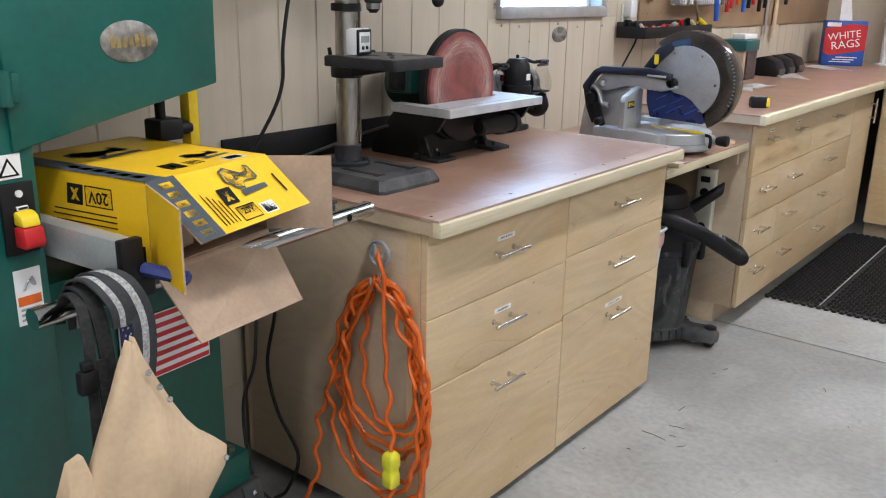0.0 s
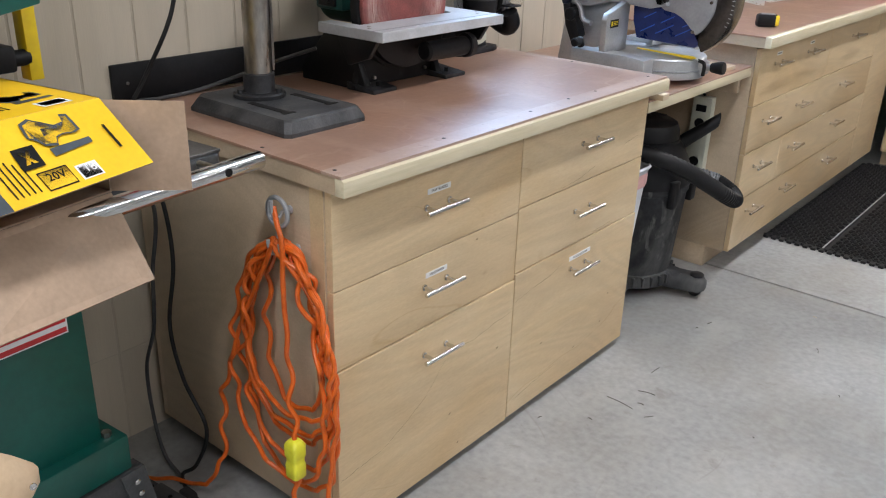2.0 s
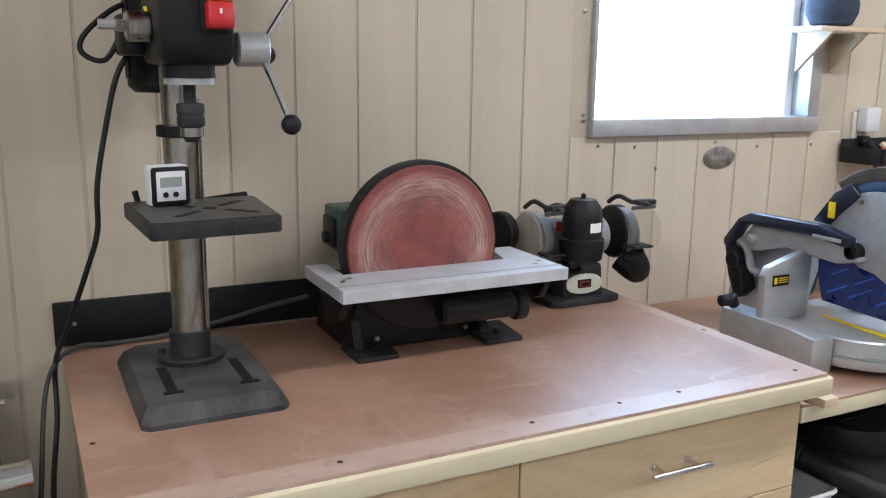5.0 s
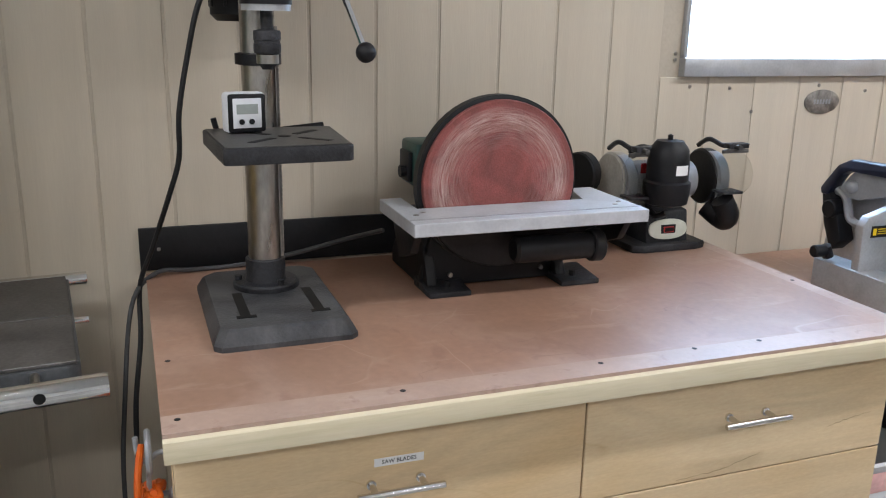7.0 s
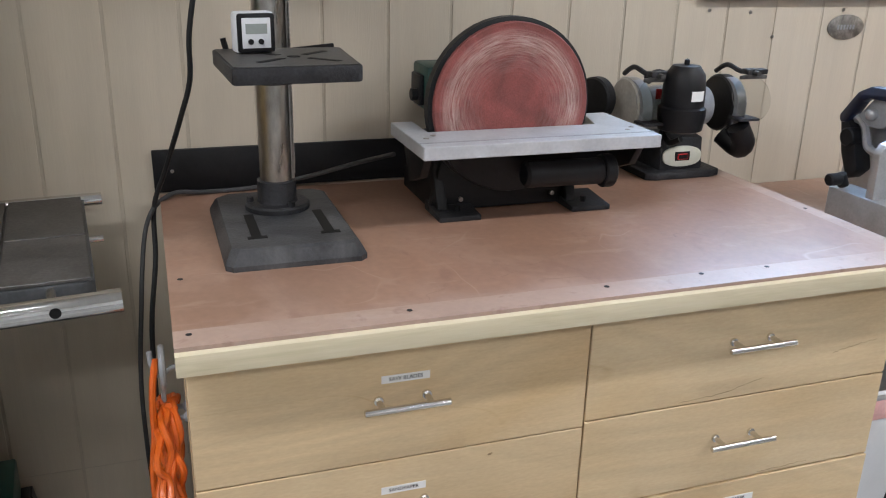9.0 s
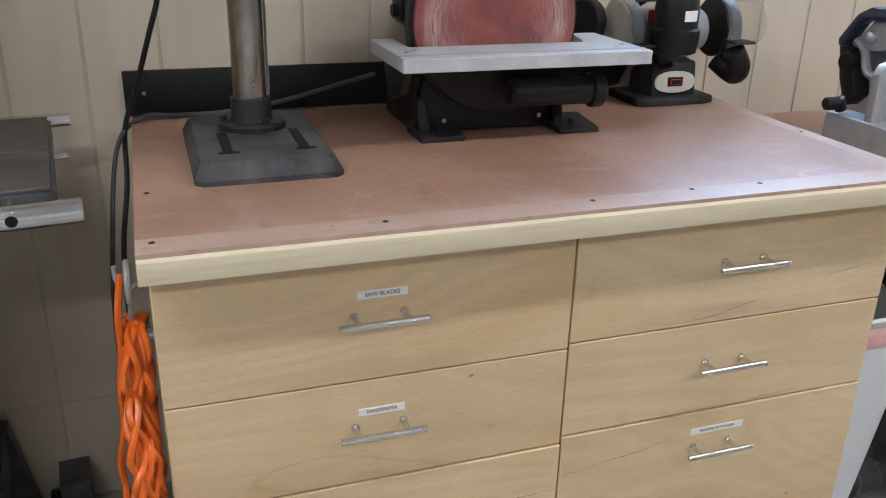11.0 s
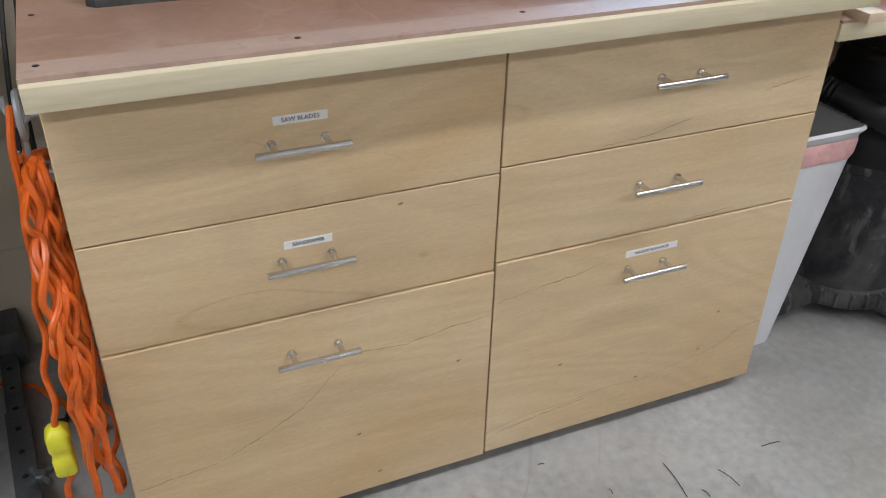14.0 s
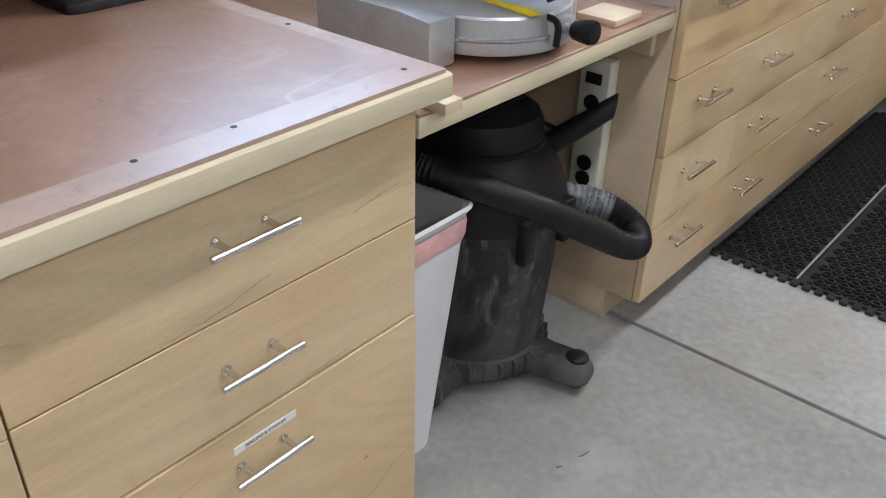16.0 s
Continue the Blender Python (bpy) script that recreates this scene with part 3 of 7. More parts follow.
part("sash_bar", g, WPLASTIC, w)
g = Geo()
g.box(XW - 0.075, XW - 0.05, WY0 + 0.012, WY1 - 0.075, 1.735, 1.765, 0.003)
part("sash_bar", g, WPLASTIC, w)
g = Geo()
g.box(XW - 0.064, XW - 0.058, WY0 + 0.012, WY1 - 0.046, WZ0 + 0.045, WZ1 - FR)
pane = part("pane", g, GLASSY, w)
GLASSP = bpy.data.materials.new("window_glass")
GLASSP.use_nodes = True
bs = GLASSP.node_tree.nodes["Principled BSDF"]
bs.inputs["Transmission Weight"].default_value, bs.inputs["Roughness"].default_value, bs.inputs["IOR"].default_value = 1.0, 0.0, 1.05
pane.data.materials[0] = GLASSP
pane.visible_shadow = False
SKYCARD = material("overcast_brightness", (0.93, 0.97, 1.0), 1.0, vary=0.0, bump=0, emit=2.2)
g = Geo()
g.box(-4.6, -4.55, -2.0, 16.0, -0.5, 7.5)
whole("backdrop", g, SKYCARD, (-4.6, 3.2, 0), "bright overcast sky outside the window", "sky", kind="structure")

# ---------------------------------------------------------------- pulls and drawers


def pull(x, y, z, parent, length=0.135):
    """A brushed bar pull whose bar runs along y, standing out towards +x from the face at x."""
    g = Geo()
    g.cyl((x + 0.033, y - length / 2, z), (x + 0.033, y + length / 2, z), 0.0055, seg=14, bevel=0.001)
    for s in (-1, 1):
        g.cyl((x, y + s * length * 0.285, z), (x + 0.031, y + s * length * 0.285, z), 0.0048, seg=12)
        g.cyl((x, y + s * length * 0.285, z), (x + 0.004, y + s * length * 0.285, z), 0.0075, seg=12)
    return part("handle", g, NICKEL, parent, "brushed nickel bar handle")


def strip_label(x, y, z, body, width, parent, size=0.0095):
    g = Geo()
    g.box(x, x + 0.0008, y - width / 2, y + width / 2, z - 0.0065, z + 0.0065)
    g.slot = 1
    if body:
        g.text(body, size, facing_x(x + 0.0012, y, z), 0.0001)
    else:
        g.box(x + 0.0008, x + 0.0012, y - width * 0.38, y + width * 0.38, z - 0.002, z + 0.002)
    return part("label", g, [WHITE, INK_SHADE], parent, "white printed label strip")


# ---------------------------------------------------------------- workbench with drawers
BX = -1.192  # drawer faces
bench = thing("drawer_cabinet", (-1.5, 2.18, 0), "birch plywood workbench cabinet with six drawers", "cabinet")
for nm, b in (("panel", (-1.86, BX - 0.021, 1.543, 1.561, 0.05, 0.857, 0.001)), ("panel", (-1.86, BX - 0.021, 2.80, 2.818, 0.05, 0.857, 0.001)), ("panel", (-1.86, BX - 0.021, 1.561, 2.80, 0.05, 0.07)), ("panel", (-1.875, -1.86, 1.543, 2.818, 0.05, 0.857)), ("panel", (-1.86, BX - 0.03, 2.167, 2.185, 0.07, 0.857)), ("panel", (-1.86, BX - 0.03, 1.561, 2.80, 0.838, 0.857))):
    g = Geo()
    g.box(*b)
    part(nm, g, PLY_SIDE, bench)

g = Geo()
g.box(BX - 0.06, BX - 0.022, 1.541, 1.5425, 0.06, 0.855)
part("face_strip", g, MAPLE, bench)
# the plinth's dark colour stands in for the shade in the toe gap
g = Geo()
g.box(-1.80, BX - 0.07, 1.60, 2.76, 0.0, 0.05)
part("plinth", g, JOINT, bench, "recessed plinth coloured dark for the shade under the bench")
DR = [(1.543, 2.1745, 0.643, 0.853), (1.543, 2.1745, 0.4585, 0.6408), (1.543, 2.1745, 0.026, 0.4560),
      (2.1778, 2.818, 0.652, 0.853), (2.1778, 2.818, 0.472, 0.6495), (2.1778, 2.818, 0.030, 0.4695)]
LAB = {0: ("SAW BLADES", 0.077, 1.862, 0.785), 1: ("SANDPAPER", 0.074, 1.860, 0.586), 5: ("NAILERS & STAPLER", 0.112, 2.497, 0.429)}
HZ = [(1.857, 0.751), (1.856, 0.560), (1.857, 0.386), (2.496, 0.764), (2.487, 0.572), (2.487, 0.398)]
# brown mineral streaks and pin knots of the veneer: (y, z) along the face
STREAKS = {2: (((1.682, 0.193), (1.758, 0.228), (1.829, 0.266), (1.900, 0.337)), ((1.923, 0.355), (2.014, 0.349), (2.109, 0.363), (2.172, 0.366)), ((1.548, 0.178), (1.610, 0.187), (1.679, 0.193))),
           5: (((2.182, 0.389), (2.250, 0.399), (2.340, 0.411), (2.399, 0.423)), ((2.20, 0.075), (2.30, 0.09), (2.42, 0.10))),
           3: (((2.361, 0.658), (2.449, 0.662), (2.536, 0.682)), ((2.685, 0.711), (2.726, 0.719), (2.783, 0.726))),
           4: (((2.557, 0.477), (2.607, 0.479), (2.671, 0.482)),)}
KNOTS = {2: ((2.113, 0.282), (1.924, 0.171), (1.961, 0.065)), 5: ((2.328, 0.206), (2.513, 0.117), (2.662, 0.146), (2.694, 0.234)), 1: ((2.007, 0.621),)}


def streak(x, pts, parent, seed):
    """A hair-thin, uneven dark line lying flat in the face at x."""
    r = random.Random(seed)
    pts = [Vector((0, *p)) for p in pts]
    line = []
    for a, b in zip(pts, pts[1:]):
        for k in range(8):
            line.append(a.lerp(b, k / 8) + Vector((0, r.uniform(-0.001, 0.001), r.uniform(-0.0015, 0.0015))))
    line.append(pts[-1])
    g = Geo()
    low, high = [], []
    for i, p in enumerate(line):
        h = 0.00025 + 0.0007 * r.random() * math.sin(math.pi * (i + 0.5) / len(line))
        low.append(g.bm.verts.new((x + 0.0002, p.y, p.z - h)))
        high.append(g.bm.verts.new((x + 0.0002, p.y, p.z + h)))
    for i in range(len(line) - 1):
        g.bm.faces.new((low[i], low[i + 1], high[i + 1], high[i]))
    part("mineral_streak", g, STREAK, parent)


for k, (y0, y1, z0, z1) in enumerate(DR):
    g = Geo()
    ex = 0.003 if k in (2, 5) else 0.0
    g.box(BX - 0.019, BX + ex, y0, y1, z0, z1, 0.0012, seg=1)
    d = part("drawer_front", g, MAPLE, bench, at=(BX, (y0 + y1) / 2, z0))
    pull(BX + ex, *HZ[k], d)
    for j, line in enumerate(STREAKS.get(k, ())):
        streak(BX + ex, line, d, 10 * k + j)
    for ky, kz in KNOTS.get(k, ()):
        g = Geo()
        g.prism([(0.0045 * math.cos(0.7 * q), 0.0022 * math.sin(0.7 * q) * (1.3 if q % 2 else 0.8)) for q in range(9)], (BX + ex + 0.0001, ky, kz), (0, 1, 0.2), (0, 0, 1), (0.0002, 0, 0))
        part("pin_knot", g, STREAK, d)
    if k in LAB:
        b, wd, ly, lz = LAB[k]
        strip_label(BX + ex, ly, lz, b, wd, d, 0.0092 if k != 5 else 0.0085)

top = thing("worktop", (-1.5, 2.18, 0.857), "brown hardboard worktop with pale wooden edging", "worktop")
g = Geo()
g.box(-1.888, -1.168, 1.533, 2.832, 0.857, 0.892)
part("core", g, PLY_SIDE, top)
g = Geo()
g.box(-1.888, -1.205, 1.531, 2.800, 0.892, 0.898)
part("surface", g, HARDBOARD, top, "oiled brown hardboard sheet")
g = Geo()
g.box(-1.205, -1.1505, 1.531, 2.834, 0.892, 0.898)
g.box(-1.888, -1.205, 2.800, 2.834, 0.892, 0.898)
part("worn_border", g, HARDBOARD_WORN, top, "paler scuffed border of the hardboard")
g = Geo()
g.prism([(0, 0), (0.024, 0), (0.024, 0.0315), (0.018, 0.0348), (0, 0.0348)], (-1.168, 1.531, 0.857), (1, 0, 0), (0, 0, 1), (0, 1.311, 0), 0.0006)
part("edging", g, POPLAR, top, "pale bevelled poplar edging")
for sx, sy in ((-1.190, 1.552), (-1.186, 1.865), (-1.190, 2.194), (-1.198, 2.376), (-1.196, 2.506), (-1.19, 2.79), (-1.464, 2.815), (-1.399, 1.550), (-1.80, 2.81)):
    g = Geo()
    g.lathe([(0.0045, 0), (0.0045, 0.0006), (0.003, 0.0009), (0, 0.0004)], (sx, sy, 0.8977), seg=10)
    part("screw", g, CAST, top)

# ---------------------------------------------------------------- drawer cabinet beyond, with its worktop
CX = -1.165
cab = thing("drawer_cabinet", (-1.5, 4.5, 0), "long birch plywood base cabinet with many drawers", "cabinet")
for nm, b in (("panel", (-1.89, CX - 0.021, 3.612, 3.630, 0.09, 0.889, 0.001)), ("panel", (-1.89, CX - 0.021, 5.56, 5.578, 0.09, 0.889)), ("panel", (-1.89, CX - 0.03, 3.63, 5.56, 0.09, 0.11)), ("panel", (-1.89, CX - 0.03, 3.63, 5.56, 0.85, 0.889)), ("panel", (-1.895, -1.875, 3.63, 5.56, 0.11, 0.85))):
    g = Geo()
    g.box(*b)
    part(nm, g, PLY_SIDE, cab)

g = Geo()
g.box(-1.88, -1.262, 3.618, 5.57, 0.0, 0.09, 0.001)
part("plinth", g, PLY_SIDE, cab, "recessed plywood plinth")
rows = [(0.672, 0.882, [3.612, 4.42, 5.15], (0.812, [3.80, 4.165, 4.76])),
        (0.488, 0.669, [3.612, 5.15], (0.598, [3.778, 4.144, 4.718])),
        (0.301, 0.485, [3.612, 4.005, 5.15], (0.420, [3.763, 4.141, 4.69])),
        (0.092, 0.298, [3.612, 5.15], (0.237, [3.765, 4.133, 4.691]))]
for z0, z1, ys, (hz, hys) in rows:
    for a, b in zip(ys, ys[1:]):
        g = Geo()
        g.box(CX - 0.019, CX, a + 0.0015, b - 0.0015, z0, z1, 0.0012, seg=1)
        d = part("drawer_front", g, MAPLE, cab, at=(CX, (a + b) / 2, z0))
        for hy in hys:
            if a < hy < b:
                pull(CX, hy, hz, d)
                if z0 > 0.6 and hy < 4.3:
                    strip_label(CX, hy, hz + 0.034, "", 0.05, d)
g = Geo()
g.box(CX - 0.019, CX, 5.153, 5.56, 0.092, 0.882, 0.0012, seg=1)
d = part("door", g, MAPLE, cab, at=(CX, 5.35, 0.09))
g = Geo()
g.cyl((CX + 0.033, 5.50, 0.70), (CX + 0.033, 5.50, 0.84), 0.0055, seg=12, bevel=0.001)
for zz in (0.73, 0.81):
    g.cyl((CX, 5.50, zz), (CX + 0.031, 5.50, zz), 0.0048, seg=10)
part("handle", g, NICKEL, d, "brushed nickel bar handle")

corner = thing("base_cabinet", (-0.5, 6.2, 0), "birch plywood corner cabinet with doors", "cabinet")
g = Geo()
g.box(-1.13, 1.2, 5.622, 7.05, 0.09, 0.889)
part("body", g, PLY_SIDE, corner)
g = Geo()
g.box(-1.13, 1.2, 5.68, 7.05, 0.0, 0.09)
part("plinth", g, PLY_SIDE, corner)
for a, b in ((-1.12, -0.66), (-0.655, -0.2), (-0.195, 0.27)):
    g = Geo()
    g.box(a, b, 5.60, 5.62, 0.092, 0.882, 0.0012, seg=1)
    d = part("door", g, MAPLE, corner, at=(a, 5.6, 0.09))
    g = Geo()
    g.cyl((a + 0.05, 5.567, 0.70), (a + 0.05, 5.567, 0.84), 0.0055, seg=12, bevel=0.001)
    for zz in (0.73, 0.81):
        g.cyl((a + 0.05, 5.60, zz), (a + 0.05, 5.569, zz), 0.0048, seg=10)
    part("handle", g, NICKEL, d, "brushed nickel bar handle")

top2 = thing("worktop", (-1.5, 4.8, 0.89), "long brown hardboard worktop with pale edging", "worktop")
g = Geo()
g.box(-1.90, -1.15, 3.585, 7.09, 0.89, 0.924)
g.box(-1.15, 1.2, 5.59, 7.09, 0.89, 0.924)
part("core", g, PLY_SIDE, top2)
g = Geo()
g.box(-1.90, -1.15, 3.583, 7.09, 0.924, 0.930, 0.001, seg=1)
g.box(-1.15, 1.2, 5.59, 7.09, 0.924, 0.930, 0.001, seg=1)
part("surface", g, HARDBOARD, top2, "oiled brown hardboard sheet")
g = Geo()
g.prism([(0, 0), (0.023, 0), (0.023, 0.037), (0.017, 0.0405), (0, 0.0405)], (-1.15, 3.583, 0.89), (1, 0, 0), (0, 0, 1), (0, 2.007, 0), 0.001)
part("edging", g, POPLAR, top2, "pale bevelled poplar edging")
g = Geo()
g.box(-1.127, 1.2, 5.567, 5.59, 0.89, 0.930, 0.001)
part("edging", g, POPLAR, top2, "pale bevelled poplar edging")

# lower shelf for the saw between the two cabinets
shelf = thing("saw_shelf", (-1.5, 3.2, 0.79), "brown hardboard saw shelf between the cabinets", "shelf")
g = Geo()
g.box(-1.90, -1.21, 2.822, 3.610, 0.79, 0.814)
part("board", g, PLY_SIDE, shelf)
g = Geo()
g.box(-1.90, -1.19, 2.822, 3.610, 0.814, 0.820, 0.001, seg=1)
part("surface", g, HARDBOARD, shelf, "oiled brown hardboard sheet")
g = Geo()
g.box(-1.21, -1.19, 2.822, 3.610, 0.782, 0.814, 0.001)
part("edging", g, POPLAR, shelf, "pale wooden edging")
g = Geo()
g.box(-1.36, -1.225, 3.592, 3.610, 0.715, 0.79, 0.002)
part("cleat", g, PLY_SIDE, shelf)
g = Geo()
g.box(-1.88, -1.87, 2.83, 3.60, 0.08, 0.79)
part("back_panel", g, PLY_SIDE, shelf)

# rubber mat
mat = thing("rubber_mat", (-0.6, 5.0, 0), "black rubber floor mat with round drainage holes", "mat")
MX0, MX1, MY0, MY1 = -1.20, 0.3, 4.115, 5.62
g = Geo()
for sx0, sx1 in ((MX0, -0.955), (-0.945, MX1)):
    g.box(sx0, sx1, MY0 + 0.01, MY1, 0.001, 0.003)
part("sheet", g, RUBBER, mat)
g = Geo()
bm = g.bm
px, py = 0.038, 0.030
nrow = int((MY1 - MY0) / py)
for j in range(nrow):
    y = MY0 + 0.018 + j * py
    for i in range(int((-0.2 - MX0) / px)):
        x = MX0 + 0.02 + (i + 0.5 * (j % 2)) * px
        if abs(x + 0.95) < 0.02:
            continue
        # a raised rim round each hole
        ring = []
        for k in range(8):
            c, s = math.cos(k * math.pi / 4), math.sin(k * math.pi / 4)
            ring.append([bm.verts.new((x + r * c, y + r * 0.75 * s, h)) for r, h in ((0.018, 0.003), (0.0165, 0.0125), (0.0115, 0.0125), (0.0105, 0.0035))])
        for k in range(8):
            a, b = ring[k], ring[(k + 1) % 8]
            for q in range(3):
                bm.faces.new((a[q], b[q], b[q + 1], a[q + 1]))
ob = part("rims", g, RUBBER, mat)
ob["kind"] = "stuff"
g = Geo()
k = 0
x = MX0
while x < 0.2:
    g.box(x + 0.004, x + 0.026, MY0 - 0.012, MY0 + 0.014, 0.001, 0.012, 0.003, seg=1)
    x += 0.034
g.box(MX0, MX1, MY0 + 0.01, MY0 + 0.018, 0.001, 0.012)
g.box(-0.955, -0.945, MY0, MY1, 0.001, 0.0105)
part("border", g, RUBBER, mat)
g = Geo()
g.box(-0.953, -0.947, MY0 + 0.02, MY1, 0.0105, 0.0122)
part("seam", g, GREYALU, mat, "pale dusty seam")

# ---------------------------------------------------------------- on the bench
g = Geo()
g.box(XW + 0.001, XW + 0.012, 1.522, 2.60, 0.90, 0.99, 0.002)
strip = whole("wall_strip", g, BLACK_PAINT, (XW, 2.0, 0.9), "black painted backing strip screwed to the wall", "backing strip")
g = Geo()
g.lathe([(0.004, 0), (0.004, 0.002), (0, 0.003)], (XW + 0.012, 1.56, 0.945), (1, 0, 0), seg=10)
part("screw", g, STEEL, strip)


def drill_press():
    t = thing("drill_press", (-1.55, 1.735, 0.898), "black bench drill press with steel column", "drill press")
    cx, cy = -1.64, 1.740
    g = Geo()
    def foot_ring(z, inset, front):
        x0, x1, y0, y1 = -1.765 + inset, front, 1.622 + inset * 0.7, 1.858 - inset * 0.8
        return [(x0, y0 + 0.022, z), (x0 + 0.022, y0, z), (x1 - 0.012, y0, z), (x1, y0 + 0.012, z), (x1, y1 - 0.012, z), (x1 - 0.012, y1, z), (x0 + 0.022, y1, z), (x0, y1 - 0.022, z)]
    g.loft([foot_ring(0.898, 0.0, -1.404), foot_ring(0.907, 0.0, -1.404), foot_ring(0.928, 0.014, -1.414), foot_ring(0.932, 0.019, -1.419)])
    base = part("base", g, DUSTYCAST, t, smooth=20)
    # slots are thin black strips on the base, painted shade instead of recesses
    for sy in (1.672, 1.797):
        g = Geo()
        g.box(-1.60, -1.468, sy, sy + 0.017, 0.9318, 0.9328)
        g.box(-1.476, -1.464, sy - 0.007, sy + 0.026, 0.9318, 0.9329)
        part("slot", g, INK_SHADE, base)
    g = Geo()
    g.lathe([(0.060, 0.931), (0.060, 0.940), (0.056, 0.944), (0.038, 0.945), (0.036, 0.950), (0.036, 0.985), (0.031, 0.987)], (cx, cy, 0), seg=32)
    for a in range(3):
        g.cyl((cx + 0.05 * math.cos(a * 2.1 + 0.4), cy + 0.05 * math.sin(a * 2.1 + 0.4), 0.94), (cx + 0.05 * math.cos(a * 2.1 + 0.4), cy + 0.05 * math.sin(a * 2.1 + 0.4), 0.953), 0.007, seg=6)
    part("flange", g, CAST, t)
    g = Geo()
    g.cyl((cx, cy, 0.94), (cx, cy, 1.62), 0.0300, seg=36)
    part("column", g, STEEL, t, "bare ground-steel column")
    g = Geo()
    for k in range(46):
        z = 1.0 + k * 0.0085
        g.box(cx + 0.012, cx + 0.020, cy + 0.0275, cy + 0.0325, z, z + 0.0062)
    g.box(cx + 0.012, cx + 0.020, cy + 0.026, cy + 0.0312, 0.99, 1.40)
    part("rack", g, STEEL, t)
    # tilting table
    g = Geo()
    g.prism([(-0.112, -0.112), (0.115, -0.102), (0.120, -0.096), (0.112, 0.094), (0.106, 0.100), (-0.105, 0.112), (-0.112, 0.104)], (-1.508, 1.750, 1.200), (1, 0, 0), (0, 1, 0), (0, 0, 0.026), 0.003)
    tb = part("table", g, [CAST], t, smooth=25)
    g = Geo()
    g.prism([(-0.108, -0.108), (0.112, -0.098), (0.116, -0.093), (0.108, 0.090), (0.103, 0.096), (-0.102, 0.108), (-0.108, 0.100)], (-1.508, 1.750, 1.2265), (1, 0, 0), (0, 1, 0), (0, 0, 0.001))
    # table slots and centre hole: flat black shapes for the shade inside them
    g.slot = 1
    for ang in (45, 135, 225, 315):
        m = Matrix.Translation((-1.50, 1.758, 1.2277)) @ Matrix.Rotation(radians(ang), 4, "Z")
        g.box(0.03, 0.09, -0.006, 0.006, 0, 0.0006, m=m)
    g.lathe([(0.011, 0), (0.011, 0.0006)], (-1.50, 1.758, 1.2277), seg=14)
    part("table_face", g, [CASTTOP, INK_SHADE], tb)
    g = Geo()
    g.lathe([(0.041, 1.165), (0.043, 1.17), (0.043, 1.205), (0.040, 1.21)], (cx, cy, 0), seg=28)
    g.prism([(0, 0), (0.11, 0.02), (0.11, 0.04), (0, 0.05)], (cx + 0.03, cy - 0.02, 1.168), (1, 0, 0), (0, 0, 1), (0, 0.04, 0), 0.003)
    part("table_bracket", g, CAST, t)
    g = Geo()
    g.cyl((cx - 0.01, cy + 0.04, 1.215), (cx - 0.01, cy + 0.115, 1.222), 0.009, seg=10)
    part("clamp_bolt", g, BLACK_PAINT, t)
    g = Geo()
    g.cyl((cx + 0.01, cy - 0.04, 1.20), (cx + 0.02, cy - 0.075, 1.21), 0.006, seg=8)
    g.cyl((cx + 0.02, cy - 0.075, 1.21), (cx + 0.02, cy - 0.083, 1.245), 0.005, seg=8)
    part("clamp_lever", g, BLACK_PAINT, t)
    g = Geo()
    g.lathe([(0.030, 1.333), (0.040, 1.335), (0.040, 1.353), (0.030, 1.355)], (cx, cy, 0), seg=30)
    part("stop_collar", g, BLACK, t)
    # head
    g = Geo()
    g.prism([(-1.69, 0), (-1.50, 0), (-1.478, 0.03), (-1.475, 0.16), (-1.69, 0.16)], (0, 1.692, 1.455), (1, 0, 0), (0, 0, 1), (0, 0.112, 0), 0.012)
    g.cyl((-1.545, 1.742, 1.435), (-1.545, 1.742, 1.46), 0.042, seg=24)
    head = part("head", g, BLACK, t, smooth=25)
    g = Geo()
    g.cyl((-1.545, 1.742, 1.425), (-1.545, 1.742, 1.440), 0.04, seg=24)
    part("quill_cap", g, ALU, head)
    g = Geo()
    g.lathe([(0.010, 1.425), (0.010, 1.396), (0.0215, 1.394), (0.0225, 1.391), (0.0225, 1.379), (0.0212, 1.378), (0.0212, 1.374), (0.0225, 1.373), (0.0225, 1.360), (0.0215, 1.358), (0.0175, 1.356), (0.0175, 1.342), (0.011, 1.335), (0.010, 1.332)], (-1.545, 1.742, 0), seg=24)
    part("chuck", g, CAST, t, "dark steel drill chuck")
    g = Geo()
    g.lathe([(0.0182, 1.3415), (0.0182, 1.3555)], (-1.545, 1.742, 0), seg=24)
    part("chuck_sleeve", g, STEEL, t, "bare steel chuck sleeve")
    g = Geo()
    g.prism([(-1.86, 0.03), (-1.80, -0.07), (-1.55, -0.085), (-1.44, -0.05), (-1.41, 0.0), (-1.44, 0.06), (-1.55, 0.10), (-1.80, 0.09)], (0, 1.735, 1.617), (1, 0, 0), (0, 1, 0), (0, 0, 0.10), 0.012)
    part("belt_cover", g, RED, t, "red painted belt cover", smooth=25)
    g = Geo()
    g.cyl((-1.80, 1.735, 1.405), (-1.80, 1.735, 1.60), 0.058, seg=24, bevel=0.012)
    g.box(-1.76, -1.66, 1.655, 1.70, 1.47, 1.54, 0.006)
    motor = part("motor", g, BLACK_PAINT, t)
    for k in range(10):
        g = Geo()
        g.box(0.050, 0.061, -0.003, 0.003, 1.43, 1.58, 0.001, m=Matrix.Translation((-1.80, 1.735, 0)) @ Matrix.Rotation(k * 0.6283, 4, "Z"), seg=1)
        part("fin", g, BLACK_PAINT, motor)
    g = Geo()
    g.box(-1.476, -1.470, 1.750, 1.796, 1.505, 1.60, 0.003)
    g.slot = 1
